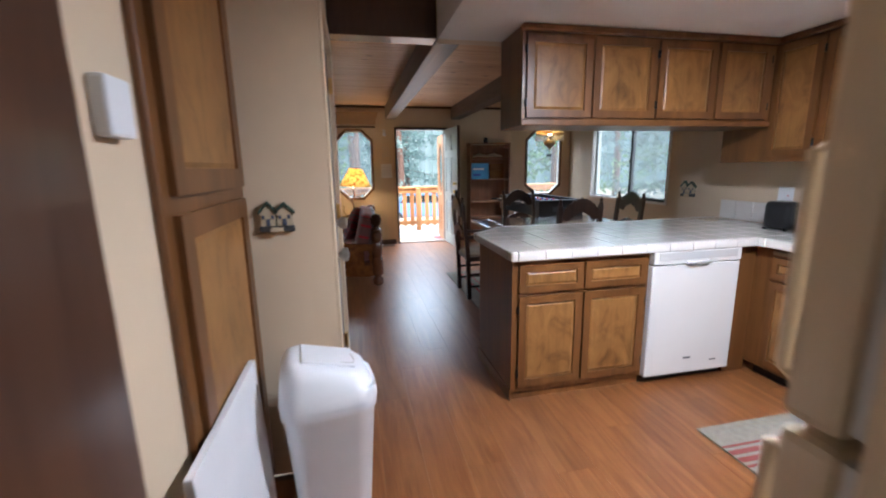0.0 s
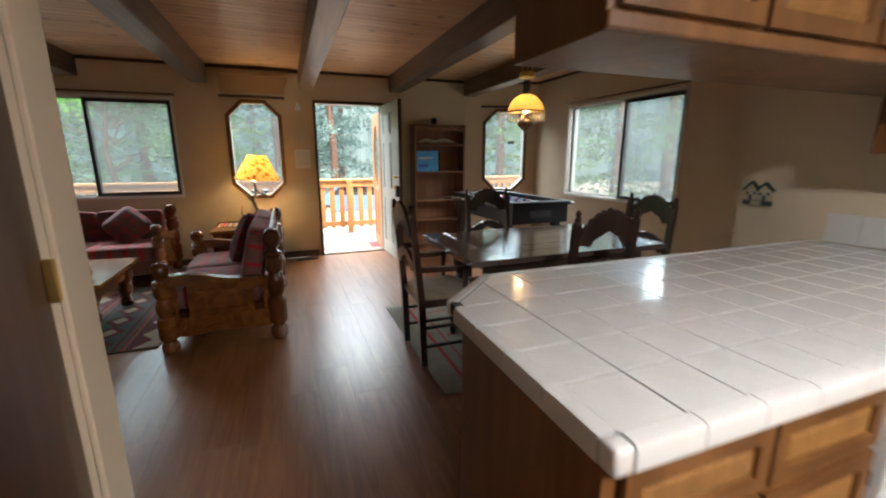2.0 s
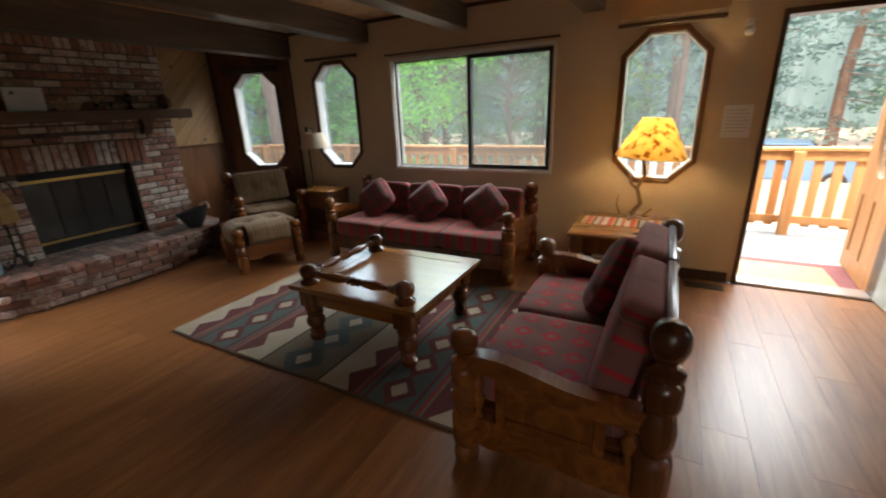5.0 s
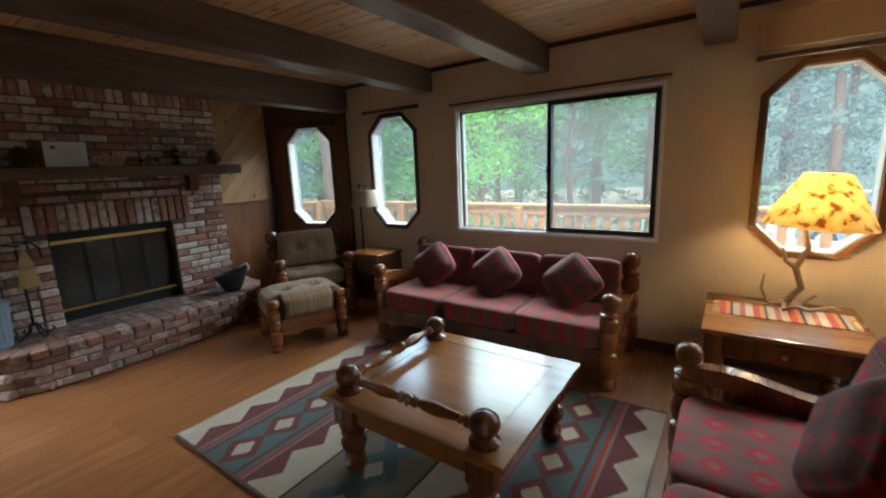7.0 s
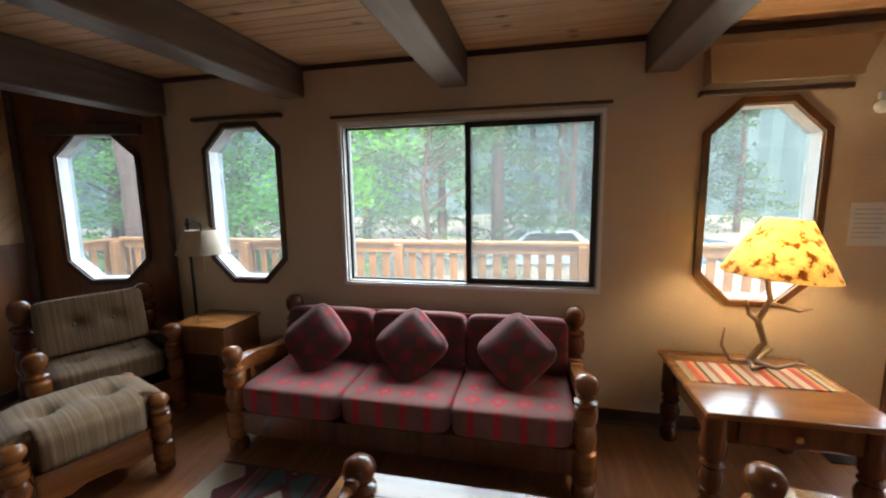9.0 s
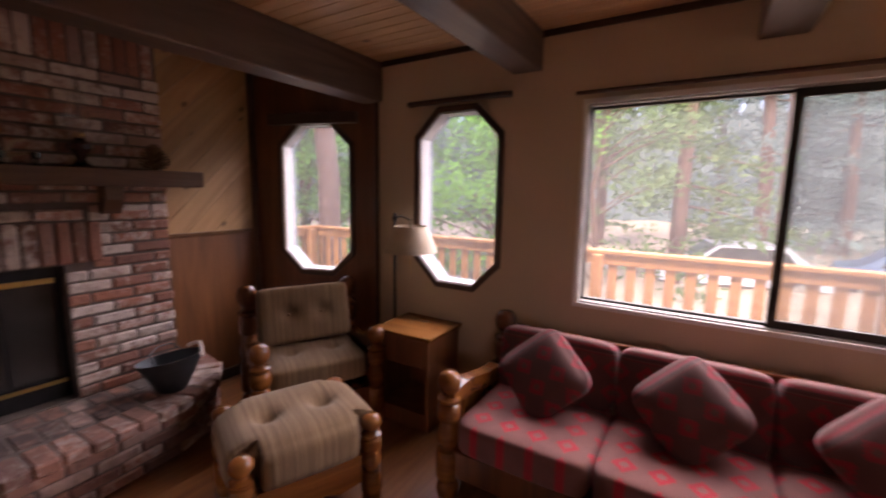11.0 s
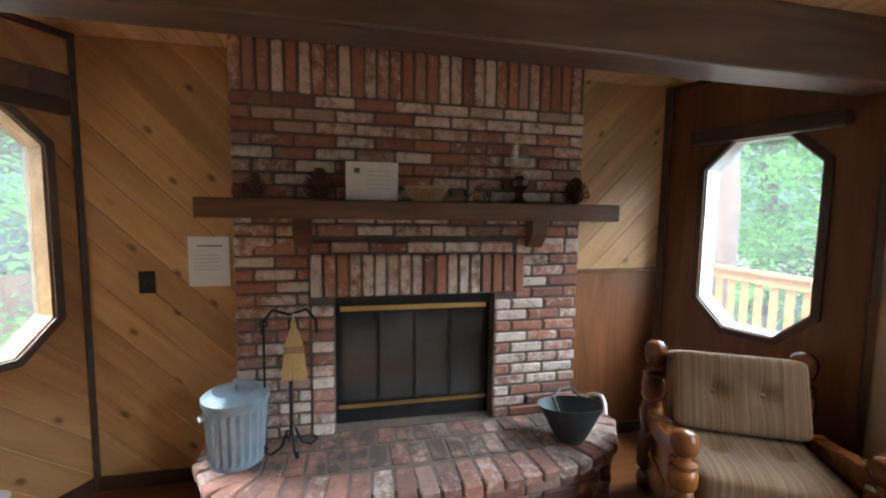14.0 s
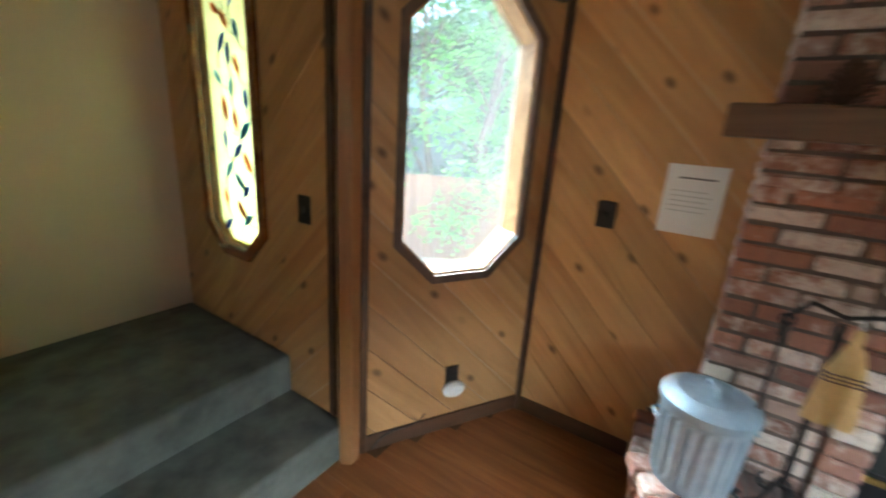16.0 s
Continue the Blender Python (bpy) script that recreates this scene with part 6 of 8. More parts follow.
part("spider", tubed([(0.21, -0.10, 1.328), (0.21, -0.10, 1.25)], 0.005, 6), M["black_metal"], fl)

# bookcase
bc = thing("bookcase", "brown wooden bookcase, nearly empty", "bookcase", m=pose(3.36, 8.155, 0))
for x in (0, 0.732):
    part("side", boxed(x, x + 0.022, 0, 0.24, 0, 1.765, bevel=0.002), M["shelf"], bc)
part("back", boxed(0.0225, 0.7315, 0.228, 0.24, 0.0, 1.745, bevel=0.0), M["shelf"], bc)
part("top", boxed(-0.006, 0.760, -0.006, 0.242, 1.7655, 1.785, bevel=0.003), M["shelf"], bc)
for z in (0.08, 0.43, 0.72, 1.12, 1.50):
    part("shelf", boxed(0.0225, 0.7315, 0.003, 0.2275, z, z + 0.02, bevel=0.002), M["shelf"], bc)
part("plinth", boxed(0.0225, 0.7315, 0.01, 0.03, 0.0, 0.0795, bevel=0.002), M["shelf"], bc)
part("valance", slabbed([(0.0225, 1.745)] + [(0.0225 + 0.709 * k / 12, 1.70 - 0.022 * math.cos(k / 12 * 4 * math.pi)) for k in range(13)] + [(0.7315, 1.745)], 0.003, 0.018, "xz"), M["shelf"], bc)
box_game = thing("game_box", "bright blue board game box standing on the shelf", "game box", m=pose(3.40, 8.27, 1.1405, 0, 0, 6))
part("box", boxed(0, 0.36, 0, 0.05, 0, 0.29, bevel=0.003), M["blue_card"], box_game)
part("picture_bar", boxed(0.05, 0.26, -0.0012, -0.0002, 0.17, 0.20, bevel=0.0), M["white_paint"], box_game)
part("picture_bar", boxed(0.05, 0.20, -0.0012, -0.0002, 0.06, 0.10, bevel=0.0), M["blue_plastic"], box_game)
solo("wooden_board", boxed(0, 0.26, 0, 0.02, 0, 0.28, bevel=0.004), M["top_wood"], "honey wooden board leaning in the bookcase", "board", m=pose(3.79, 8.33, 1.1405, -6, 0, 0))
solo("driftwood_piece", tubed([(0, 0, 0.03), (0.12, 0.01, 0.06), (0.25, -0.01, 0.035), (0.40, 0.0, 0.06), (0.55, 0.01, 0.03)], [0.012, 0.028, 0.022, 0.03, 0.01], 9), M["bone"], "pale driftwood on the top shelf", "driftwood", m=pose(3.45, 8.28, 1.518), smooth=True)
jar = thing("candle_jar", "small dark glass candle jar on the bookcase", "jar", m=pose(3.68, 8.27, 1.7852))
part("glass", lathed([(0.035, 0), (0.04, 0.01), (0.04, 0.07), (0.034, 0.078), (0.001, 0.078)], 18), M["dark_glass"], jar, smooth=True)
part("lid", lathed([(0.036, 0.0785), (0.036, 0.095), (0.012, 0.10), (0.001, 0.10)], 18), M["black_plastic"], jar, smooth=True)

# papers and small things on the wall by the front door
for x, z0, z1 in ((1.89, 1.50, 1.76), (1.89, 1.20, 1.44)):
    note = thing("notice_sheet", "white printed notice sheet on the beige wall", "notice", "notices", m=pose(x, 8.4095, 0))
    part("sheet", boxed(-0.095, 0.095, -0.0025, -0.0005, z0, z1, bevel=0.0), M["wall"] if z0 > 1.45 else M["paper"], note)
    for k in range(7):
        part("text_bar", boxed(-0.075, 0.055 + 0.02 * (k % 2), -0.0034, -0.0026, z1 - 0.04 - 0.026 * k, z1 - 0.033 - 0.026 * k, bevel=0.0), M["grey_plastic"], note)
det = thing("motion_sensor", "small white sensor above the wall near the door", "sensor", m=pose(1.87, 8.4095, 1.95))
part("housing", lathed([(0.03, 0), (0.034, 0.02), (0.028, 0.05), (0.02, 0.06), (0.001, 0.065)], 14, m=Matrix.Rotation(radians(90), 4, "X")), M["white_plastic"], det, smooth=True)
part("bracket", boxed(-0.02, 0.02, -0.03, -0.0005, 0.035, 0.075, bevel=0.004), M["white_plastic"], det)
val = thing("window_valance", "tan boxed valance above the octagonal window", "valance", m=pose(1.37, 8.41, 0.0))
vm = paint("tan_valance_cloth", (0.34, 0.22, 0.12), (0.40, 0.27, 0.15), 3, 0.8, bump=0.15)
part("front_board", slabbed([(-0.36, 2.10), (0.33, 2.10), (0.41, 2.30), (-0.38, 2.30)], -0.12, -0.108, "xz", bevel=0.003), vm, val)
part("top_board", boxed(-0.37, 0.40, -0.1075, -0.0005, 2.285, 2.299, bevel=0.002), vm, val)
for x in (-0.365, 0.34):
    part("return_board", boxed(x, x + 0.014, -0.1075, -0.0005, 2.11, 2.284, bevel=0.002), vm, val)
vent = thing("floor_vent", "brown metal floor register by the front door", "floor vent", m=pose(1.85, 8.24, 0.001))
part("plate", boxed(-0.14, 0.14, -0.055, 0.055, 0, 0.005, bevel=0.001), M["bronze"], vent)
for k in range(9):
    part("slat", boxed(-0.12 + 0.028 * k, -0.108 + 0.028 * k, -0.045, 0.045, 0.0052, 0.007, bevel=0.0), M["black_metal"], vent)

# ---- dining corner ----
dt = thing("dining_table", "dark wooden trestle dining table with plank top", "dining table", m=pose(3.41, 5.15, 0.012))
for k in range(6):
    y0 = -0.48 + k * 0.16
    part("plank", boxed(-0.58, 0.58, y0 + 0.001, y0 + 0.159, 0.70, 0.738, bevel=0.003), M["walnut_top"], dt)
for x0, x1 in ((-0.76, -0.582), (0.582, 0.76)):
    part("breadboard_end", boxed(x0, x1, -0.48, 0.48, 0.70, 0.739, bevel=0.004), M["walnut_top"], dt)
for y0 in (-0.40, 0.375):
    part("apron", boxed(-0.62, 0.62, y0, y0 + 0.025, 0.60, 0.6995, bevel=0.003), M["walnut"], dt)
bulge = [(0.04, 0), (0.055, 0.02), (0.055, 0.08), (0.035, 0.10), (0.05, 0.14), (0.085, 0.26), (0.09, 0.33), (0.05, 0.42), (0.035, 0.45), (0.06, 0.49), (0.062, 0.60), (0.062, 0.6995)]
for sx in (-0.52, 0.52):
    for sy in (-0.26, 0.26):
        part("leg", lathed(bulge, 18, at=(sx, sy, 0)), M["walnut"], dt, smooth=True)
    part("stretcher", boxed(sx - 0.04, sx + 0.04, -0.21, 0.21, 0.06, 0.13, bevel=0.008), M["walnut"], dt)
part("long_stretcher", boxed(-0.479, 0.479, -0.035, 0.035, 0.07, 0.12, bevel=0.008), M["walnut"], dt)


def crest(w, z0, h, n=24):
    """Outline of the carved, arched crest rail with a scalloped lower edge."""
    top, low = [], []
    for k in range(n + 1):
        f = -1 + 2 * k / n
        top.append((f * w, z0 + h * (0.35 + 0.65 * math.cos(f * math.pi / 2) ** 0.8) + 0.010 * math.cos(f * 9 * math.pi)))
        low.append((f * w, z0 + max(0.0, 0.072 * math.cos(f * math.pi * 0.75)) + 0.006 * math.cos(f * 14)))
    return low + top[::-1]


def dining_chair(m, arms=False):
    c = thing("dining_chair", "dark carved Spanish-style dining chair with " + ("arms and woven pale seat" if arms else "woven pale seat"), "chair", "dining chairs", m=m)
    for sx in (-0.205, 0.205) if arms else ():
        part("arm", slabbed([(-0.15, 0.640), (-0.16, 0.655), (-0.13, 0.668), (0.0, 0.662), (0.19, 0.672), (0.205, 0.672), (0.20, 0.638), (0.0, 0.630)], sx - 0.022, sx + 0.022, "yz", bevel=0.006), M["walnut"], c)
        part("arm_post", lathed([(0.014, 0.40), (0.020, 0.44), (0.013, 0.49), (0.020, 0.54), (0.014, 0.59), (0.018, 0.6395)], 12, at=(sx, -0.11, 0)), M["walnut"], c, smooth=True)
    for sx in (-0.205, 0.205):
        part("back_leg", slabbed([(0.16, 0.0), (0.20, 0.0), (0.215, 0.44), (0.262, 0.98), (0.25, 1.01), (0.228, 0.98), (0.172, 0.44)], sx - 0.02, sx + 0.02, "yz", bevel=0.006), M["walnut"], c)
        part("front_leg", lathed([(0.018, 0), (0.024, 0.02), (0.02, 0.1), (0.03, 0.2), (0.022, 0.26), (0.03, 0.30), (0.03, 0.40)], 14, at=(sx, -0.19, 0)), M["walnut"], c, smooth=True)
        for z in (0.12, 0.25):
            part("stretcher", boxed(sx - 0.011, sx + 0.011, -0.175, 0.175, z, z + 0.022, bevel=0.004), M["walnut"], c)
        part("seat_rail", boxed(sx - 0.016, sx + 0.016, -0.20, 0.18, 0.40, 0.45, bevel=0.005), M["walnut"], c)
    for y in (-0.195, 0.178):
        part("seat_rail", boxed(-0.188, 0.188, y - 0.015, y + 0.015, 0.40, 0.45, bevel=0.005), M["walnut"], c)
    part("front_stretcher", boxed(-0.19, 0.19, -0.203, -0.178, 0.20, 0.245, bevel=0.005), M["walnut"], c)
    s = part("seat", cushion(0.43, 0.40, 0.075, 12, 5.0, 0.4), M["rush"], c, "woven pale seat", True)
    s.location = (0, -0.01, 0.455)
    cr = part("crest_rail", slabbed(crest(0.186, 0.0, 0.20), -0.012, 0.012, "xz", bevel=0.004), M["walnut"], c)
    cr.matrix_basis = pose(0, 0.248, 0.86, -5, 0, 0)
    sp = part("splat_rail", slabbed(crest(0.186, 0.0, 0.13), -0.010, 0.010, "xz", bevel=0.003), M["walnut"], c)
    sp.matrix_basis = pose(0, 0.226, 0.64, -5, 0, 0)
    for sx in (-0.205, 0.205):
        part("finial", lathed([(0.014, 0), (0.02, 0.015), (0.012, 0.028), (0.018, 0.045), (0.002, 0.065)], 12, at=(sx, 0.252, 1.0)), M["walnut"], c, smooth=True)
    return c


dining_chair(pose(2.60, 5.11, 0.012, 0, 0, 90), arms=True)
chair = dining_chair(pose(3.33, 4.60, 0.012, 0, 0, 180))
for x, y, a in ((4.02, 4.93, -90), (3.38, 5.68, 3)):
    copy_thing(chair, pose(x, y, 0.012, 0, 0, a))

# a narrow wooden rack between the worktop and the table
rack = thing("low_rack", "low brown wooden rack standing behind the tiled worktop", "rack", m=pose(2.575, 4.055, 0))
for sx in (-0.17, 0.17):
    part("post", boxed(sx - 0.022, sx + 0.022, -0.03, 0.03, 0.0, 0.829, bevel=0.004), M["walnut"], rack)
part("top_rail", boxed(-0.20, 0.20, -0.036, 0.036, 0.83, 0.852, bevel=0.005), M["walnut_top"], rack)
part("back_panel", boxed(-0.1475, 0.1475, 0.0, 0.014, 0.30, 0.8295, bevel=0.003), M["shelf"], rack, "reddish brown back panel")
for z in (0.10, 0.45):
    part("shelf_rail", boxed(-0.1475, 0.1475, -0.026, 0.026, z, z + 0.03, bevel=0.003), M["walnut"], rack)

drug = thing("dining_rug", "pale grey woven rug with thin red lines", "rug", m=pose(2.43, 4.54, 0))
part("weave", boxed(0, 2.0, 0, 1.52, 0.0005, 0.0105, bevel=0.003), paint("pale_grey_rug_weave", (0.19, 0.175, 0.145), (0.29, 0.27, 0.225), 9, 1.0, bump=0.7, fine=180), drug)
redm = paint("red_rug_yarn", (0.30, 0.03, 0.04), (0.40, 0.06, 0.06), 30, 1.0, bump=0.6, fine=180)
for a, b in (((0.16, 1.84), (0.14, 0.165)), ((0.16, 1.84), (1.355, 1.38)), ((0.16, 0.185), (0.166, 1.354)), ((1.815, 1.84), (0.166, 1.354)), ((0.26, 0.272), (0.26, 1.26)), ((0.30, 1.7), (0.26, 0.272)), ((0.30, 1.7), (0.75, 0.762)), ((0.30, 1.7), (1.248, 1.26))):
    part("red_line", boxed(a[0], a[1], b[0], b[1], 0.0107, 0.012, bevel=0.0), redm, drug, "thin red line")

# foosball table
fb = thing("foosball_table", "black foosball table with splayed legs", "game table", m=pose(4.06, 6.83, 0, 0, 0, 2))
part("cabinet", slabbed(rect(-0.34, 0.34, -0.70, 0.70), 0.68, 0.885, "xy", [rect(-0.30, 0.30, -0.62, 0.62)], bevel=0.005), M["black_plastic"], fb)
part("playfield", boxed(-0.3005, 0.3005, -0.6205, 0.6205, 0.69, 0.79, bevel=0.0), M["green_field"], fb)
part("rim", slabbed(rect(-0.352, 0.352, -0.715, 0.715), 0.8855, 0.903, "xy", [rect(-0.298, 0.298, -0.618, 0.618)], bevel=0.004), M["hod"], fb)
for sx in (-1, 1):
    for sy in (-1, 1):
        part("leg", slabbed([(sy * 0.50, 0.6795), (sy * 0.60, 0.6795), (sy * 0.68, 0.0), (sy * 0.60, 0.0)], sx * 0.30 - 0.03, sx * 0.30 + 0.03, "yz", bevel=0.004), M["black_plastic"], fb)
for sy in (-0.59, 0.59):
    part("cross_bar", tubed([(-0.27, sy, 0.30), (0.27, sy, 0.30)], 0.014, 8), M["steel"], fb, smooth=True)
for k in range(8):
    y = -0.53 + k * 0.151
    rod = part("rod", tubed([(-0.46, y, 0.855), (0.46, y, 0.855)], 0.0075, 8), M["steel"], fb, "steel player rod", True)
    gx = -0.46 if k % 2 else 0.46
    part("grip", lathed([(0.012, 0), (0.017, 0.02), (0.015, 0.09), (0.012, 0.10)], 12, m=Matrix.Rotation(radians(90 if k % 2 == 0 else -90), 4, "Y"), at=(gx - (0.0 if k % 2 == 0 else 0.0), y, 0.855)), M["black_plastic"], rod, smooth=True)
    n = (1, 2, 3, 5)[min(k, 7 - k)]
    for j in range(n):
        part("player_figure", boxed(-0.012 + (j - (n - 1) / 2) * 0.11, 0.012 + (j - (n - 1) / 2) * 0.11, y - 0.011, y + 0.011, 0.80, 0.885, bevel=0.004), M["red_plastic"] if k % 2 else M["blue_plastic"], rod)
part("logo_panel", boxed(-0.13, 0.13, -0.703, -0.7005, 0.74, 0.81, bevel=0.0), M["hod"], fb)

# pendant lamp
PEND = (3.955, 6.29)
pd = thing("pendant_lamp", "lit brass pendant lamp with amber glass shade and crystal drops", "pendant lamp", m=pose(PEND[0], PEND[1], 0))
part("canopy", lathed([(0.065, CEIL), (0.06, CEIL - 0.012), (0.02, CEIL - 0.035), (0.001, CEIL - 0.036)], 22), M["brass"], pd, smooth=True)
for k in range(3):
    a = k * 2.094
    part("chain", tubed([(0.01 * math.cos(a), 0.01 * math.sin(a), CEIL - 0.03), (0.06 * math.cos(a), 0.06 * math.sin(a), 2.16)], 0.004, 6), M["brass"], pd)
part("crown_ring", lathed([(0.05, 2.10), (0.075, 2.11), (0.078, 2.15), (0.06, 2.16), (0.055, 2.15), (0.052, 2.105)], 24), M["brass"], pd, smooth=True)
part("chimney", lathed([(0.036, 1.95), (0.040, 2.0), (0.034, 2.09), (0.032, 2.09), (0.034, 1.95)], 18), M["glass"], pd, smooth=True)
amb, nt, p = nodes_of("amber_milk_glass")
p.inputs["Base Color"].default_value = (0.82, 0.66, 0.38, 1)
p.inputs["Roughness"].default_value = 0.2
tr, mx = nt.nodes.new("ShaderNodeBsdfTranslucent"), nt.nodes.new("ShaderNodeMixShader")
tr.inputs[0].default_value = (0.92, 0.78, 0.48, 1)
mx.inputs[0].default_value = 0.65
nt.links.new(p.outputs[0], mx.inputs[1])
nt.links.new(tr.outputs[0], mx.inputs[2])
nt.links.new(mx.outputs[0], nt.nodes["Material Output"].inputs[0])
bm = bmesh.new()
ring = []
for r, z in ((0.182, 1.79), (0.176, 1.825), (0.146, 1.885), (0.098, 1.93), (0.055, 1.95), (0.052, 1.948), (0.095, 1.926), (0.143, 1.881), (0.173, 1.822), (0.179, 1.79)):
    ring.append([bm.verts.new((r * math.cos(2 * math.pi * k / 32), r * math.sin(2 * math.pi * k / 32), z)) for k in range(32)])
for a, b in zip(ring, ring[1:] + ring[:1]):
    for k in range(32):
        bm.faces.new((a[k], a[(k + 1) % 32], b[(k + 1) % 32], b[k]))
part("shade", bm, amb, pd, "amber glass shade", True)
part("shade_ring", tubed([(0.183 * math.cos(a), 0.183 * math.sin(a), 1.787) for a in [2 * math.pi * k / 32 for k in range(32)]], 0.008, 6, True), M["antler"], pd, smooth=True)
drop = mesh_of("crystal_drop", lathed([(0.001, 0), (0.007, 0.02), (0.005, 0.075), (0.002, 0.08)], 6), M["white_plastic"])
for k in range(30):
    a = 2 * math.pi * k / 30
    ob = new("crystal_drop", drop)
    ob.parent, ob.location = pd, (0.181 * math.cos(a), 0.181 * math.sin(a), 1.692)
part("font", lathed([(0.002, 1.575), (0.02, 1.58), (0.012, 1.60), (0.055, 1.635), (0.078, 1.66), (0.078, 1.685), (0.06, 1.705), (0.028, 1.72), (0.02, 1.76)], 20), M["antler"], pd, "turned bronze oil font", True)
part("arm", tubed([(0.02, 0, 1.74), (0.10, 0, 1.71), (0.178, 0, 1.785)], 0.005, 6), M["brass"], pd, smooth=True)
part("arm", tubed([(-0.02, 0, 1.74), (-0.10, 0, 1.71), (-0.178, 0, 1.785)], 0.005, 6), M["brass"], pd, smooth=True)
part("bulb", lathed([(0.012, 1.775), (0.028, 1.80), (0.03, 1.83), (0.018, 1.86), (0.002, 1.87)], 14), bulb_m, pd, smooth=True)

# ---- fireplace end ----
BX = -3.60          # brick face
FY0, FY1 = 5.37, 7.33
OY0, OY1, OZ0, OZ1 = 5.868, 6.80, 0.31, 1.088
HZ = 0.31
chim = thing("fireplace", "used red brick fireplace breast with whitewashed bricks", "fireplace", kind="structure")
bm = bmesh.new()
slab(bm, rect(FY0 + 0.008, FY1 - 0.008, 0.0, CEIL), XF + 0.0005, BX - 0.007, "yz", [rect(OY0 + 0.005, OY1 - 0.005, OZ0 + 0.005, OZ1 - 0.005)])
part("mortar_bed", bm, M["mortar"], chim, "dark grey mortar")
part("firebox", boxed(XF + 0.001, XF + 0.02, OY0 - 0.01, OY1 + 0.01, OZ0 - 0.01, OZ1 + 0.01, bevel=0.0), M["black_metal"], chim, "sooty black firebox")

# glass fire doors
fire = thing("fire_doors", "black fireplace doors with smoked glass and brass bars", "fireplace doors", m=pose(BX - 0.10, (OY0 + OY1) / 2, OZ0))
w2, hh = (OY1 - OY0) / 2, OZ1 - OZ0
part("surround", slabbed(rect(-w2 + 0.001, w2 - 0.001, 0.002, hh - 0.002), -0.02, 0.0, "yz", [rect(-w2 + 0.03, w2 - 0.03, 0.12, hh - 0.09)], bevel=0.002), M["black_metal"], fire)
lw = (2 * w2 - 0.062) / 4
for k in range(4):
    y0, y1 = -w2 + 0.031 + k * lw + 0.001, -w2 + 0.031 + (k + 1) * lw - 0.001
    leaf = part("glass_door", boxed(-0.013, -0.007, y0 + 0.010, y1 - 0.010, 0.131, hh - 0.101, bevel=0.0), M["fire_glass"], fire, "sooty glass door leaf")
    part("door_frame", slabbed(rect(y0, y1, 0.121, hh - 0.091), -0.018, -0.003, "yz", [rect(y0 + 0.011, y1 - 0.011, 0.132, hh - 0.102)], bevel=0.001), M["black_metal"], leaf)
part("brass_bar", boxed(0.0005, 0.012, -w2 + 0.03, w2 - 0.03, hh - 0.105, hh - 0.075, bevel=0.003), M["brass"], fire, "brass bar")
part("brass_bar", boxed(0.0005, 0.012, -w2 + 0.02, w2 - 0.02, 0.095, 0.118, bevel=0.003), M["brass"], fire, "brass bar")
for y in (-0.10, 0.04):
    part("handle", boxed(0.0125, 0.022, y - 0.05, y + 0.05, 0.10, 0.113, bevel=0.003), M["brass"], fire, "brass handle")

mantel = thing("mantel_shelf", "thick rough brown wooden mantel beam", "mantel", kind="structure")
part("beam", boxed(BX - 0.0, BX + 0.165, 5.245, 7.485, 1.515, 1.612, bevel=0.008, seg=2), M["mantel"], mantel)
for y in (5.72, 7.02):
    part("corbel", slabbed([(BX + 0.0005, 1.36), (BX + 0.04, 1.36), (BX + 0.10, 1.44), (BX + 0.10, 1.5145), (BX + 0.0005, 1.5145)], y - 0.045, y + 0.045, "xz", bevel=0.004), M["mantel"], mantel)

# things on the mantel
MZ = 1.6125
sign = thing("letter_card", "white printed letter card propped on the mantel", "card", m=pose(-3.50, 6.075, MZ, 0, 8, 0))
part("card", boxed(-0.003, 0.003, -0.137, 0.13, 0.0, 0.197, bevel=0.001), M["paper"], sign)
part("emblem", boxed(0.0032, 0.0042, -0.095, -0.065, 0.14, 0.165, bevel=0.0), M["ink"], sign)
for k in range(5):
    part("text_bar", boxed(0.0032, 0.0042, -0.03 - 0.01 * (k % 2), 0.09, 0.06 + 0.022 * k, 0.064 + 0.022 * k, bevel=0.0), M["grey_plastic"], sign)


def pine_cone(y, h, x=-3.50):
    bm = bmesh.new()
    lathe(bm, [(0.01, 0), (0.3 * h, 0.25 * h), (0.26 * h, 0.6 * h), (0.05 * h, 0.97 * h)], 10)
    for i in range(9):
        r = (0.42, 0.50, 0.52, 0.50, 0.46, 0.40, 0.32, 0.23, 0.12)[i] * h
        for k in range(9):
            a = 2 * math.pi * (k + 0.5 * (i % 2)) / 9
            z = h * (0.08 + 0.105 * i)
            d, s = Vector((math.cos(a), math.sin(a), 0)), Vector((-math.sin(a), math.cos(a), 0))
            q = [d * 0.2 * h + Vector((0, 0, z - 0.03 * h)), d * r + s * 0.10 * h + Vector((0, 0, z + 0.05 * h)), d * (r + 0.02 * h) + Vector((0, 0, z + 0.10 * h)), d * r - s * 0.10 * h + Vector((0, 0, z + 0.05 * h))]
            bm.faces.new([bm.verts.new(p) for p in q])
    solo("pine_cone", bm, M["cone"], "large open brown pine cone on the mantel", "pine cone", "pine cones", m=pose(x, y, MZ))


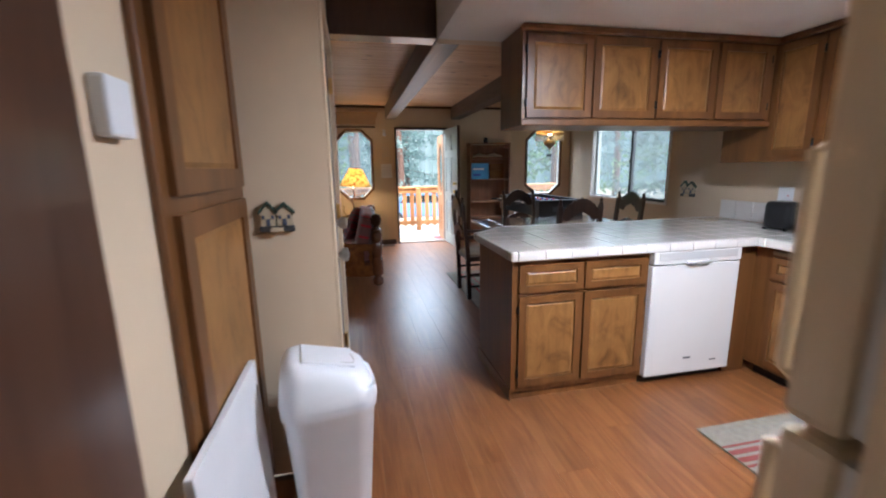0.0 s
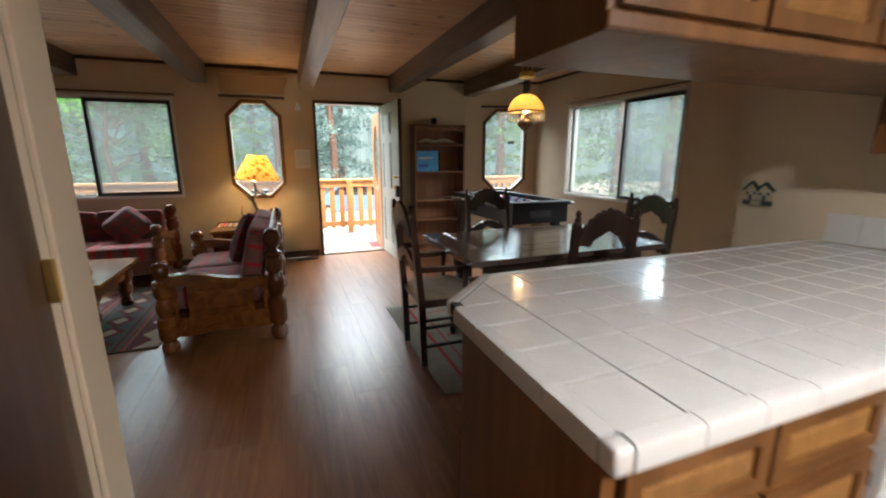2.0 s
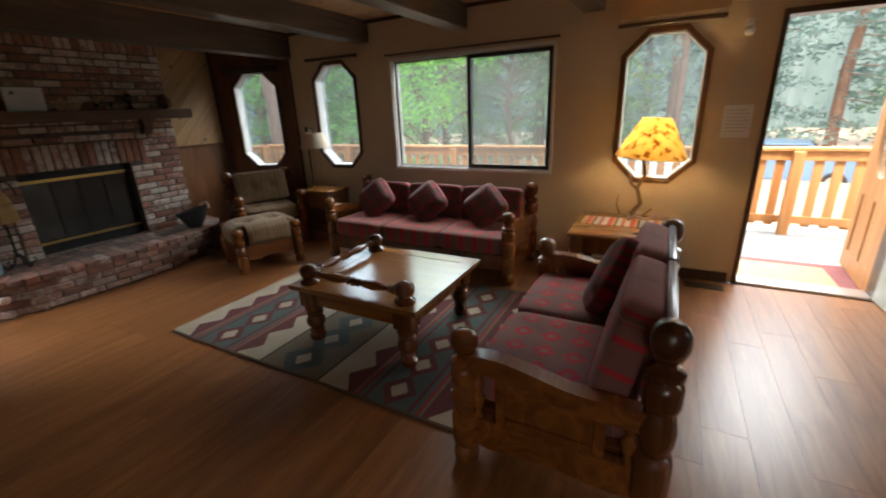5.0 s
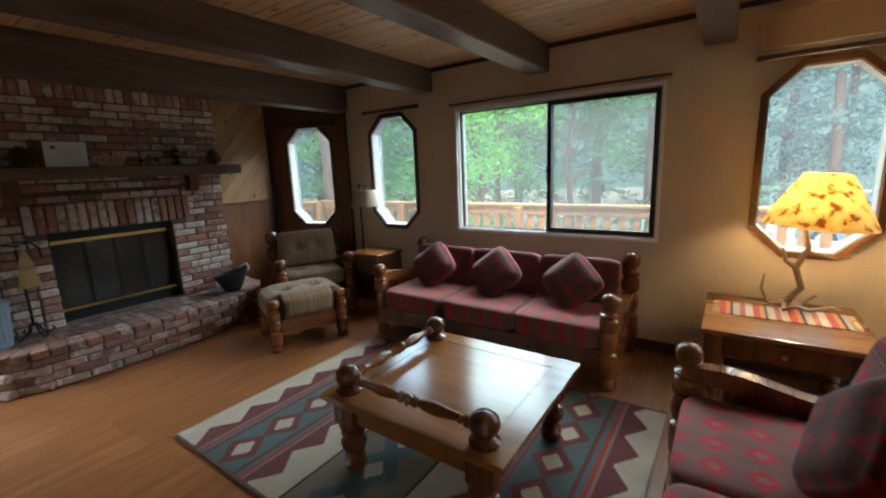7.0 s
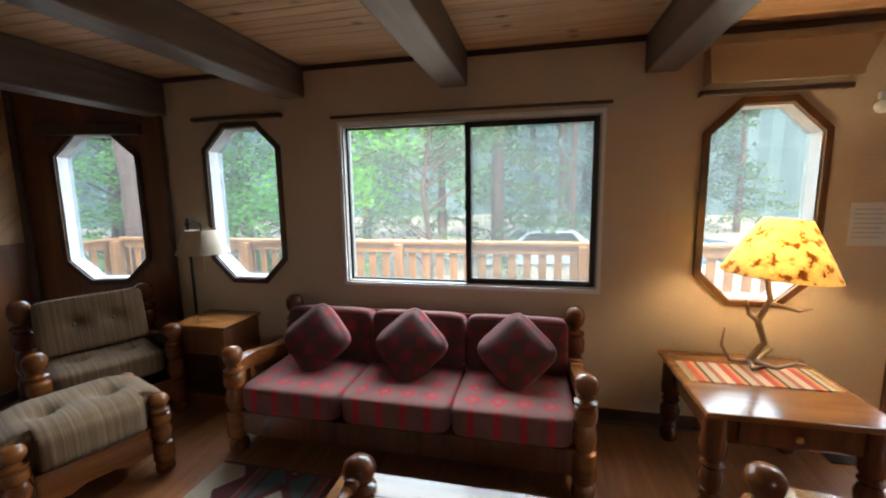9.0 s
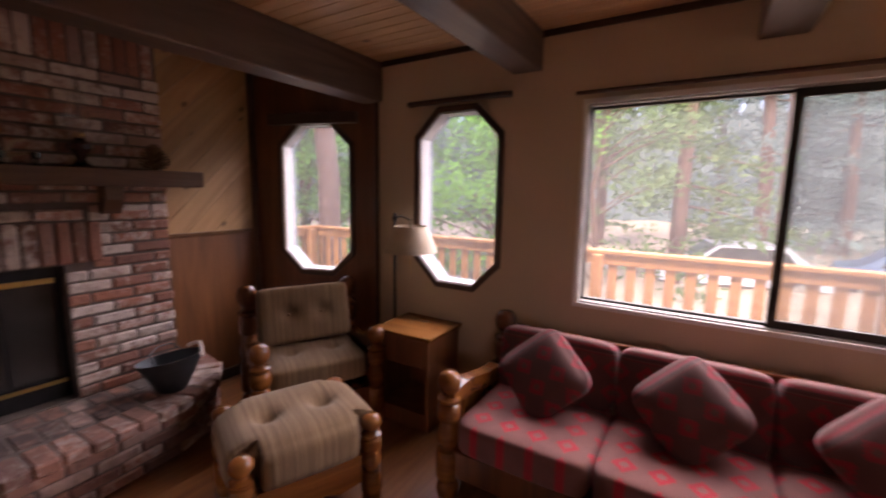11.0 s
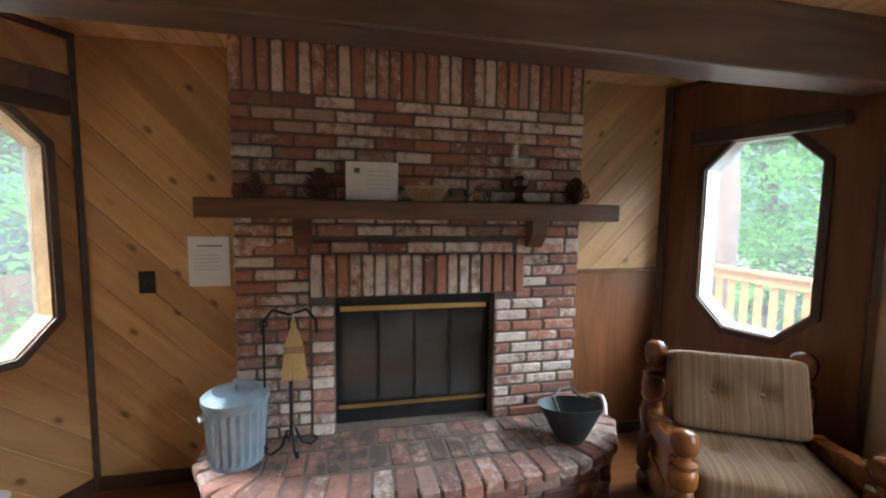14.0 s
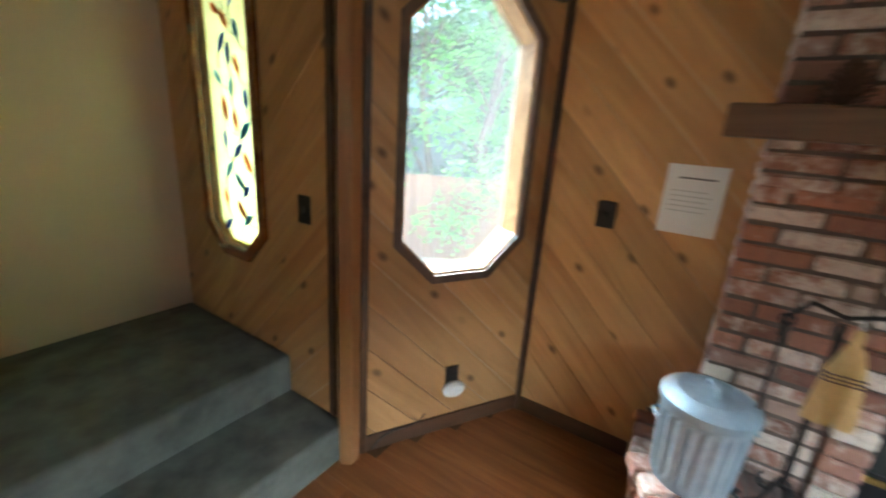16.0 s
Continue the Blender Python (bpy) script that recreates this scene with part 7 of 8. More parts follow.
for y, h in ((5.505, 0.12), (5.81, 0.155), (7.235, 0.15)):
    pine_cone(y, h)
bk = thing("twig_bowl", "small open bowl of pale zigzag twigs on the mantel", "bowl", m=pose(-3.50, 6.36, MZ))
ell = lambda r, z, n=26: [(r * 0.62 * math.cos(2 * math.pi * k / n), r * math.sin(2 * math.pi * k / n), z) for k in range(n)]
part("rim", tubed(ell(0.118, 0.075), 0.006, 6, True), M["bone"], bk, smooth=True)
part("foot_ring", tubed(ell(0.075, 0.007), 0.006, 6, True), M["bone"], bk, smooth=True)
for k in range(14):
    a, b = 2 * math.pi * k / 14, 2 * math.pi * (k + 0.5) / 14
    for c in (b, 2 * math.pi * (k - 0.5) / 14):
        part("lattice", tubed([(0.075 * 0.62 * math.cos(c), 0.075 * math.sin(c), 0.008), (0.118 * 0.62 * math.cos(a), 0.118 * math.sin(a), 0.074)], 0.0045, 6), M["bone"], bk, smooth=True)
solo("antler_piece", tubed([(0, -0.02, 0.012), (0, 0.06, 0.02), (0.01, 0.16, 0.045), (0.0, 0.24, 0.06)], [0.013, 0.011, 0.009, 0.004], 8), M["antler"], "loose brown antler lying on the mantel", "antler", m=pose(-3.48, 6.46, MZ), smooth=True)
for y in (6.575, 6.70):
    v = thing("votive_cup", "small dark glass candle cup on the mantel", "candle cup", "candle cups", m=pose(-3.46, y, MZ))
    part("cup", lathed([(0.016, 0), (0.018, 0.004), (0.005, 0.01), (0.005, 0.025), (0.02, 0.035), (0.022, 0.06), (0.018, 0.06), (0.015, 0.04), (0.001, 0.035)], 16), M["dark_glass"], v, smooth=True)
horn = solo("horn_hook", tubed([(0, 0, 0.01), (0, 0.0, 0.06), (0, 0.03, 0.11), (0, 0.075, 0.125)], [0.012, 0.011, 0.009, 0.005], 8), M["bone"], "small curved pale horn on the mantel", "horn", m=pose(-3.52, 6.61, MZ), smooth=True)
oil = thing("oil_lamp", "antique oil lamp with dark base and clear chimney", "oil lamp", m=pose(-3.50, 6.885, MZ))
part("base", lathed([(0.05, 0), (0.052, 0.008), (0.03, 0.02), (0.02, 0.045), (0.032, 0.07), (0.055, 0.095), (0.055, 0.12), (0.03, 0.14), (0.022, 0.15)], 20), paint("dark_brown_glaze", (0.035, 0.012, 0.008), (0.07, 0.026, 0.016), 9, 0.12, bump=0.0, coat=0.5), oil, "dark brown glass base", True)
part("burner", lathed([(0.03, 0.1505), (0.032, 0.165), (0.024, 0.18), (0.001, 0.181)], 18), M["antler"], oil, smooth=True)
part("wick_knob", lathed([(0.003, 0), (0.003, 0.02), (0.008, 0.022), (0.008, 0.026)], 10, m=Matrix.Rotation(radians(90), 4, "Y"), at=(0.03, 0, 0.165)), M["brass"], oil)
bm = bmesh.new()
ring = []
for r, z in ((0.030, 0.182), (0.060, 0.225), (0.066, 0.25), (0.038, 0.31), (0.030, 0.37), (0.034, 0.385)):
    ring.append([bm.verts.new((r * math.cos(2 * math.pi * k / 20), r * math.sin(2 * math.pi * k / 20), z)) for k in range(20)])
for a, b in zip(ring, ring[1:]):
    for k in range(20):
        bm.faces.new((a[k], a[(k + 1) % 20], b[(k + 1) % 20], b[k]))
part("chimney", bm, glossy_glass("lamp_chimney_glass", 0.30, veil_share=0.06), oil, "clear glass chimney", True)

# galvanised ash can
ac = thing("ash_can", "ribbed galvanised steel ash can with lid on the hearth", "ash can", m=pose(-3.445, 5.405, HZ + 0.004, 0, 0, 20) @ Matrix.Diagonal((0.93, 0.93, 1.0, 1)))
bm = bmesh.new()
rings = []
for z, r, rib in ((0, 0.130, 0), (0.012, 0.136, 0), (0.02, 0.136, 0), (0.05, 0.138, 1), (0.27, 0.150, 1), (0.29, 0.152, 0), (0.315, 0.153, 0), (0.318, 0.157, 0), (0.325, 0.157, 0)):
    rings.append([bm.verts.new(((r + rib * 0.0045 * math.cos(k * math.pi)) * math.cos(2 * math.pi * k / 44), (r + rib * 0.0045 * math.cos(k * math.pi)) * math.sin(2 * math.pi * k / 44), z)) for k in range(44)])
for a, b in zip(rings, rings[1:]):
    for k in range(44):
        bm.faces.new((a[k], a[(k + 1) % 44], b[(k + 1) % 44], b[k]))
bm.faces.new(rings[0])
part("drum", bm, M["galv"], ac)
part("lid", lathed([(0.164, 0.305), (0.166, 0.312), (0.166, 0.335), (0.155, 0.345), (0.11, 0.362), (0.10, 0.358), (0.03, 0.372), (0.001, 0.373)], 40), M["galv"], ac, smooth=True)
part("lid_handle", tubed([(-0.045, 0, 0.366), (-0.04, 0, 0.392), (0.04, 0, 0.392), (0.045, 0, 0.366)], 0.009, 8), M["galv"], ac, smooth=True)
for s in (-1, 1):
    part("side_handle", tubed([(-0.03, s * 0.152, 0.255), (-0.03, s * 0.172, 0.245), (0.03, s * 0.172, 0.245), (0.03, s * 0.152, 0.255)], 0.005, 6), M["galv"], ac, smooth=True)

# fire tools
ft = thing("fire_tool_stand", "black wrought iron fire tool stand", "fire tools", m=pose(-3.46, 5.66, HZ + 0.004))
for a in (20, 110, 200, 290):
    c, s = math.cos(radians(a)), math.sin(radians(a))
    part("foot", tubed([(0.02 * c, 0.02 * s, 0.12), (0.05 * c, 0.05 * s, 0.04), (0.10 * c, 0.10 * s, 0.012), (0.13 * c, 0.13 * s, 0.035), (0.115 * c, 0.115 * s, 0.055)], 0.007, 7), M["black_metal"], ft, smooth=True)
part("stem", tubed([(0, 0, 0.10), (0, 0, 0.70)], 0.010, 8), M["black_metal"], ft, smooth=True)
part("hook_arm", tubed([(0, -0.13, 0.62), (0, -0.125, 0.69), (0, -0.08, 0.745), (0, 0, 0.72), (0, 0.08, 0.745), (0, 0.125, 0.69), (0, 0.13, 0.62)], 0.008, 7), M["black_metal"], ft, smooth=True)
pk = thing("fire_poker", "black iron poker with ring handle", "poker", m=pose(-3.462, 5.535, HZ + 0.004))
part("shaft", tubed([(0, 0, 0.05), (0, 0, 0.66)], 0.006, 7), M["black_metal"], pk, smooth=True)
part("ring_handle", tubed([(0, 0.018 * math.cos(b), 0.675 + 0.018 * math.sin(b)) for b in [2 * math.pi * j / 12 for j in range(12)]], 0.005, 6, True), M["black_metal"], pk, smooth=True)
part("tip", tubed([(0, 0, 0.05), (0.02, 0, 0.02), (0.035, 0, 0.06)], 0.005, 6), M["black_metal"], pk)
br = thing("hearth_broom", "straw hearth broom hanging from the tool stand", "broom", m=pose(-3.405, 5.685, HZ + 0.004))
bm = bmesh.new()
rb = random.Random(8)
for k in range(130):
    a, q = rb.uniform(0, 6.283), rb.random() ** 0.5
    x0, y0 = 0.010 * q * math.cos(a), 0.022 * q * math.sin(a)
    tube(bm, [(x0, y0, 0.66 - 0.02 * rb.random()), (x0 * 1.6, y0 * 2.0, 0.58), (x0 * 2.0, y0 * 2.9, 0.40 + 0.012 * rb.random())], [0.002, 0.003, 0.0022], 4)
part("bristles", bm, M["straw"], br)
part("binding", lathed([(0.012, 0.64), (0.016, 0.655), (0.012, 0.70), (0.008, 0.71)], 12), M["straw"], br, smooth=True)
for z in (0.545, 0.557, 0.569):
    part("stitching", boxed(-0.0195, 0.0195, -0.046, 0.046, z, z + 0.0025, bevel=0.0), M["vinyl"], br, "dark red stitching")
part("hanger", tubed([(0, 0, 0.70), (-0.01, 0, 0.735), (-0.03, 0, 0.728)], 0.004, 6), M["steel"], br)

# coal hod
hod = thing("coal_hod", "dark metal coal hod with a pale rope on its rim", "coal bucket", m=pose(-3.30, 7.14, HZ + 0.004, 0, 0, 35))
bm = bmesh.new()
rings = []
for z, r, lean in ((0, 0.075, 0), (0.012, 0.085, 0), (0.08, 0.115, 0.01), (0.15, 0.14, 0.035), (0.20, 0.155, 0.07), (0.20, 0.149, 0.07), (0.15, 0.134, 0.035), (0.02, 0.08, 0)):
    rings.append([bm.verts.new((r * math.cos(a) * 1.0 + lean * math.cos(a) * 0.5, r * math.sin(a) * 0.85, z + lean * 0.55 * math.cos(a))) for a in [2 * math.pi * k / 28 for k in range(28)]])
for a, b in zip(rings, rings[1:]):
    for k in range(28):
        bm.faces.new((a[k], a[(k + 1) % 28], b[(k + 1) % 28], b[k]))
bm.faces.new(rings[0])
bm.faces.new(rings[-1])
part("pail", bm, M["hod"], hod, smooth=True)
part("bail_handle", tubed([(0.0, -0.13, 0.20), (-0.05, -0.10, 0.25), (-0.06, 0.0, 0.265), (-0.05, 0.10, 0.25), (0.0, 0.13, 0.20)], 0.005, 6), M["hod"], hod, smooth=True)
part("rope", tubed([(0.05, 0.12, 0.23), (0.10, 0.10, 0.255), (0.15, 0.06, 0.27), (0.19, 0.0, 0.26), (0.205, -0.03, 0.22)], 0.011, 7), M["towel"], hod, "pale rope", True)

# wall things by the fireplace
note = thing("notice_sheet", "white printed notice sheet on the pine wall", "notice", "notices", m=pose(XF + 0.016, 5.195, 0))
part("sheet", boxed(0.0, 0.002, -0.105, 0.105, 1.128, 1.405, bevel=0.0), M["paper"], note)
part("text_bar", boxed(0.0022, 0.003, -0.06, 0.07, 1.35, 1.357, bevel=0.0), M["ink"], note)
for k in range(5):
    part("text_bar", boxed(0.0022, 0.003, -0.08, 0.05 + 0.015 * (k % 2), 1.30 - 0.02 * k, 1.304 - 0.02 * k, bevel=0.0), M["grey_plastic"], note)


def switch(m, label):
    s = thing("light_switch", label, "switch", "light switches", m=m)
    part("plate", boxed(-0.04, 0.04, -0.006, -0.0005, -0.06, 0.06, bevel=0.003), M["bronze"], s)
    part("toggle", boxed(-0.006, 0.006, -0.018, -0.0065, -0.012, 0.012, bevel=0.002), M["black_plastic"], s)
    return s


switch(pose(XF + 0.0145, 4.885, 1.157, 0, 0, 90), "dark bronze light switch on the pine wall")
switch(pose(-3.0 + 0.0145, 3.87, 1.115, 0, 0, 90), "dark bronze light switch by the stained glass window")
sock = thing("plug_in_freshener", "dark wall socket with a white plug-in freshener", "wall socket", m=m_sw @ pose(0.51, -0.0145, 0.30))
part("plate", boxed(-0.035, 0.035, -0.006, -0.0005, -0.05, 0.06, bevel=0.003), M["bronze"], sock)
part("freshener", lathed([(0.02, 0), (0.055, 0.012), (0.06, 0.03), (0.045, 0.045), (0.001, 0.05)], 20, m=Matrix.Rotation(radians(90), 4, "X") @ Matrix.Diagonal((1, 0.7, 1, 1)), at=(0, -0.0065, -0.055)), M["white_plastic"], sock, "white oval freshener", True)

# corner posts of the angled walls
M["pine_post"] = wood("honey_pine_post", (0.20, 0.09, 0.035), (0.34, 0.17, 0.07), 2, 0.4, 9, 0.1)
strip("post_edge", m_sw, 0.045, 0.075, 0.0, CEIL - 0.002, 0.022, M["dark_trim"], "thin dark edge strip beside the post", 0.014)
strip("post_edge", m_sg, len_sg - 0.085, len_sg - 0.055, 0.19, CEIL - 0.002, 0.022, M["dark_trim"], "thin dark edge strip beside the post", 0.014)
for nm, place, w in (("corner_post", (-3.0, 4.11), 0.05), ("corner_post", (XF, 4.58), 0.018), ("corner_post", (XF, 8.10), 0.03), ("corner_post", (-2.78, YW), 0.022)):
    bm = bmesh.new()
    lathe(bm, [(w, 0.0), (w, CEIL - 0.001)], 4 if w < 0.04 else 6)
    solo(nm, bm, M["dark_trim"] if w < 0.04 else M["pine_post"], "wooden corner trim post", "trim", kind="structure", m=pose(place[0] + 0.02, place[1] + (0.02 if place[1] < 6 else -0.02), 0))
strip("window_head", m_sw, 0.16, 0.90, 2.04, 2.20, 0.06, M["beam"], "dark wooden head board over the octagonal window", 0.014)
strip("panel_ledge", m_f, 2.752, 3.50, 1.165, 1.19, 0.02, M["cabinet"], "thin ledge under the pale pine panel", 0.014)
strip("panel_frame", m_f, 3.49, 3.515, 0.0, CEIL - 0.002, 0.03, M["dark_panel"], "dark upright trim beside the pine panel")
lower = solo("lower_panel", boxed(2.752, 3.488, -0.0125, -0.0005, 0.001, 1.164, bevel=0.0), M["dark_panel"], "dark brown stained lower wall panel", "wall panel", kind="structure", m=m_f)

orn = thing("window_ornament", "small dark metal leaf ornament hanging in the octagonal window", "ornament", m=m_ne @ pose(0.72, 0.085, 1.56) @ Matrix.Diagonal((0.75, 1, 0.85, 1)))
part("cord", tubed([(0, 0, 0.02), (0, 0, 0.30)], 0.0012, 5), M["black_metal"], orn)
part("hub", lathed([(0.004, -0.03), (0.010, -0.01), (0.010, 0.012), (0.004, 0.024)], 10), M["bronze"], orn, smooth=True)
for sx in (-1, 1):
    part("leaf", slabbed([(sx * 0.008, -0.012), (sx * 0.03, -0.036), (sx * 0.058, -0.022), (sx * 0.07, 0.008), (sx * 0.046, 0.032), (sx * 0.018, 0.022)], -0.002, 0.002, "xz"), M["bronze"], orn)
cord = tubed([(0.10, -0.035, 0.012), (0.14, -0.034, 0.06), (0.20, -0.034, 0.088), (0.27, -0.034, 0.084), (0.34, -0.034, 0.10), (0.37, -0.030, 0.13)], 0.004, 6)
solo("power_cord", cord, M["black_plastic"], "thin dark power cord lying along the baseboard", "cord", m=m_sw, smooth=True)

# ---- stairs ----
stairs = thing("stairs", "two carpeted steps to a landing", "stairs", kind="structure")
for x0, x1, y0, y1, z0, z1 in ((-2.985, -2.05, 3.62, 4.12, 0.0, 0.19), (-2.985, -1.96, 2.81, 3.74, 0.0, 0.38)):
    bm = boxed(x0, x1, y0, y1, z0, z1, bevel=0.028, seg=3)
    part("step", bm, M["carpet"], stairs, smooth=True)

# stained glass
sgw = thing("stained_glass_window", "lit stained glass window with blue and amber leaves", "window", kind="structure", m=m_sg)
ww, wh, wc, wx, wz = SG
o = lambda k: octagon(ww + 2 * k, wh + 2 * k, wc + 0.59 * k, wx, wz)
part("casing", slabbed(o(0.045), -0.034, -0.0135, "xz", [o(-0.004)], bevel=0.004), M["pine_polish"], sgw)
part("jamb_lining", slabbed(o(-0.001), 0.0, THICK, "xz", [o(-0.012)]), M["pale_pine"], sgw)
def coloured_glass(name, colour):
    m, nt, p = nodes_of(name)
    tr, mx = nt.nodes.new("ShaderNodeBsdfTranslucent"), nt.nodes.new("ShaderNodeMixShader")
    col = ramp_of(nt, noise_of(nt, mapped(nt), 14, 3), [(0.3, colour), (0.7, tuple(min(1, c * 1.15) for c in colour))])
    nt.links.new(col, tr.inputs[0])
    nt.links.new(col, p.inputs["Base Color"])
    p.inputs["Roughness"].default_value = 0.1
    mx.inputs[0].default_value = 0.85
    nt.links.new(p.outputs[0], mx.inputs[1])
    nt.links.new(tr.outputs[0], mx.inputs[2])
    nt.links.new(mx.outputs[0], nt.nodes["Material Output"].inputs[0])
    return m


pane = part("pane", slabbed(o(-0.013), 0.012, 0.016, "xz"), coloured_glass("cream_art_glass", (0.42, 0.45, 0.29)), sgw, "cream art glass")
tints = [coloured_glass("blue_art_glass", (0.02, 0.07, 0.38)), coloured_glass("amber_art_glass", (0.50, 0.11, 0.015)), coloured_glass("teal_art_glass", (0.05, 0.22, 0.42))]
yellow_glass = coloured_glass("yellow_art_glass", (0.34, 0.30, 0.09))
part("border_glass", slabbed(o(-0.014), 0.0085, 0.0115, "xz", [o(-0.028)]), yellow_glass, sgw, "yellow border glass")
rs = random.Random(4)
for k in range(24):
    cx, cz = wx + (-0.09, 0.085, -0.01)[k % 3] + rs.uniform(-0.035, 0.035), wz - 0.54 + 1.08 * k / 23
    a, s = rs.uniform(0.5, 2.6), rs.uniform(0.042, 0.062)
    turned = lambda x, z: (cx + s * (x * math.cos(a) - z * math.sin(a)), cz + s * (x * math.sin(a) + z * math.cos(a)))
    pts = [(-1, 0), (-0.3, 0.36), (0.4, 0.42), (1, 0.1), (0.4, -0.16), (-0.3, -0.22)]
    part("glass_leaf", slabbed([turned(x, z) for x, z in pts], 0.0080, 0.0200, "xz"), tints[(k * 2 + k // 3) % 3], sgw)
    stem = [turned(-1 - 0.35 * j, -0.09 * j * j) for j in range(4)]
    part("lead_came", tubed([(min(max(x, wx - 0.18), wx + 0.18), 0.0105, z) for x, z in stem], 0.0022, 5), M["hod"], sgw, "dark lead came")

# fence and neighbour seen through the southwest window
fence = thing("board_fence", "brown board fence behind the house", "fence", m=pose(-8.6, 0.4, -1.25, 0, 0, 124))
bd = mesh_of("board", boxed(0, 0.135, -0.012, 0.012, 0, 1.75, bevel=0.004), wood("weathered_fence_boards", (0.20, 0.085, 0.045), (0.34, 0.16, 0.09), 2, 0.8, 9, 0.0, piece=True))
for k in range(60):
    ob = new("board", bd)
    ob.parent, ob.location = fence, (-4.2 + 0.14 * k, 0, 0)
house = thing("neighbour_house", "grey wooden house among the trees", "house", m=pose(-15.5, -4.5, -1.3, 0, 0, 40))
part("wall", boxed(-4, 4, -3, 3, 0, 3.2, bevel=0.0), paint("grey_green_siding", (0.13, 0.16, 0.16), (0.19, 0.22, 0.22), 3, 0.8), house)
part("roof", slabbed([(-3.6, 3.2), (0, 5.4), (3.6, 3.2), (3.6, 3.4), (0, 5.62), (-3.6, 3.4)], -4.4, 4.4, "yz"), M["hod"], house)
for x in (-2.2, 0.2, 2.4):
    wnd = part("window", boxed(x - 0.5, x + 0.5, 3.0005, 3.03, 1.0, 2.2, bevel=0.0), M["white_paint"], house)
    part("pane", boxed(x - 0.42, x + 0.42, 3.031, 3.036, 1.08, 2.12, bevel=0.0), M["dark_glass"], wnd)


def parked_car(m, colour, label):
    c = thing("parked_car", label, "car", "parked cars", m=m)
    prof = [(-2.1, 0.35), (-2.1, 0.75), (-1.95, 0.95), (-1.2, 1.02), (-0.65, 1.48), (0.95, 1.50), (1.5, 1.05), (2.05, 0.95), (2.15, 0.7), (2.12, 0.35)]
    part("body", slabbed(prof, -0.85, 0.85, "xz", bevel=0.06), paint("car_paint_" + colour[0], colour[1], tuple(1.1 * k for k in colour[1]), 3, 0.3, 0.2, 0.0, coat=0.6), c, smooth=True)
    for s in (-0.853, 0.849):
        part("side_window", slabbed([(-1.05, 1.05), (-0.6, 1.42), (0.85, 1.43), (1.2, 1.06)], s, s + 0.004, "xz"), M["dark_glass"], c)
    part("windscreen", slabbed([(-1.19, 1.03), (-0.68, 1.45), (-0.70, 1.47), (-1.22, 1.05)], -0.70, 0.70, "xz"), M["dark_glass"], c)
    for x in (-1.35, 1.35):
        for s in (-0.75, 0.75):
            wh = part("wheel", lathed([(0.2, -0.11), (0.31, -0.11), (0.33, -0.06), (0.33, 0.06), (0.31, 0.11), (0.2, 0.11)], 20, m=Matrix.Rotation(radians(90), 4, "X"), at=(x, s, 0.33)), M["black_plastic"], c, smooth=True)
            part("rim", lathed([(0.19, -0.12), (0.19, 0.12)], 16, m=Matrix.Rotation(radians(90), 4, "X"), at=(x, s, 0.33)), M["steel"], wh, smooth=True)
    return c


parked_car(pose(0.3, 21.0, -1.38, 0, 0, 12), ("silver", (0.50, 0.55, 0.60)), "silver parked car on the dirt drive")
parked_car(pose(4.8, 22.0, -1.4, 0, 0, 170), ("blue", (0.10, 0.18, 0.30)), "dark blue parked car on the dirt drive")

# ---- pieces: pine boards on the walls ----
def diagonal_boards(host, m, length, z0, z1, material, slope, holes=(), x0=0.0, width=0.145, depth=0.013):
    """Boards at 45 degrees in the wall's plane, each cut to the wall and its opening."""
    span = length + z1 - z0
    k, step = 0, width * math.sqrt(2)
    pos = (x0 - (z1 - z0)) if slope > 0 else x0
    while pos < x0 + (length if slope > 0 else span):
        # the board runs between the lines x - s*(z - z0) = pos and pos + step
        bm = bmesh.new()
        slab(bm, rect(x0, x0 + length, z0, z1), -depth, -0.0008, "xz", holes)
        n = Vector((1, 0, -1 if slope > 0 else 1)).normalized()
        for point, nn in ((pos + 0.0022, -n), (pos + step - 0.0022, n)):
            geom = bm.verts[:] + bm.edges[:] + bm.faces[:]
            bmesh.ops.bisect_plane(bm, geom=geom, plane_co=(point, 0, z0), plane_no=nn, clear_outer=True)
        if len(bm.faces) >= 3:
            edges = [e for e in bm.edges if e.is_boundary]
            bmesh.ops.holes_fill(bm, edges=edges)
            # lay the board's grain along local x
            turn = Matrix.Rotation(radians(45 if slope > 0 else -45), 4, "Y")
            bmesh.ops.transform(bm, matrix=turn, verts=bm.verts)
            ob = new("board", mesh_of("board", bm, material))
            ob.parent = host
            ob.matrix_basis = turn.inverted()
        else:
            bm.free()
        pos += step


diagonal_boards(wall_f, m_f, 0.80, 0.0, CEIL - 0.002, M["pine"], -1, x0=0.002)
diagonal_boards(wall_f, m_f, 0.738, 1.19, CEIL - 0.002, M["pale_pine"], 1, x0=2.752)
diagonal_boards(wall_sw, m_sw, len_sw - 0.004, 0.0, CEIL - 0.002, M["pine"], -1, [octagon(OCT_W + 0.02, OCT_H + 0.05, OCT_C, 0.515, OCT_Z)], x0=0.002)
diagonal_boards(wall_sg, m_sg, len_sg - 0.004, 0.0, CEIL - 0.002, M["pine"], 1, [octagon(ww + 0.02, wh + 0.02, wc, wx, wz)], x0=0.002)

# ---- pieces: bricks ----
rbk = random.Random(3)


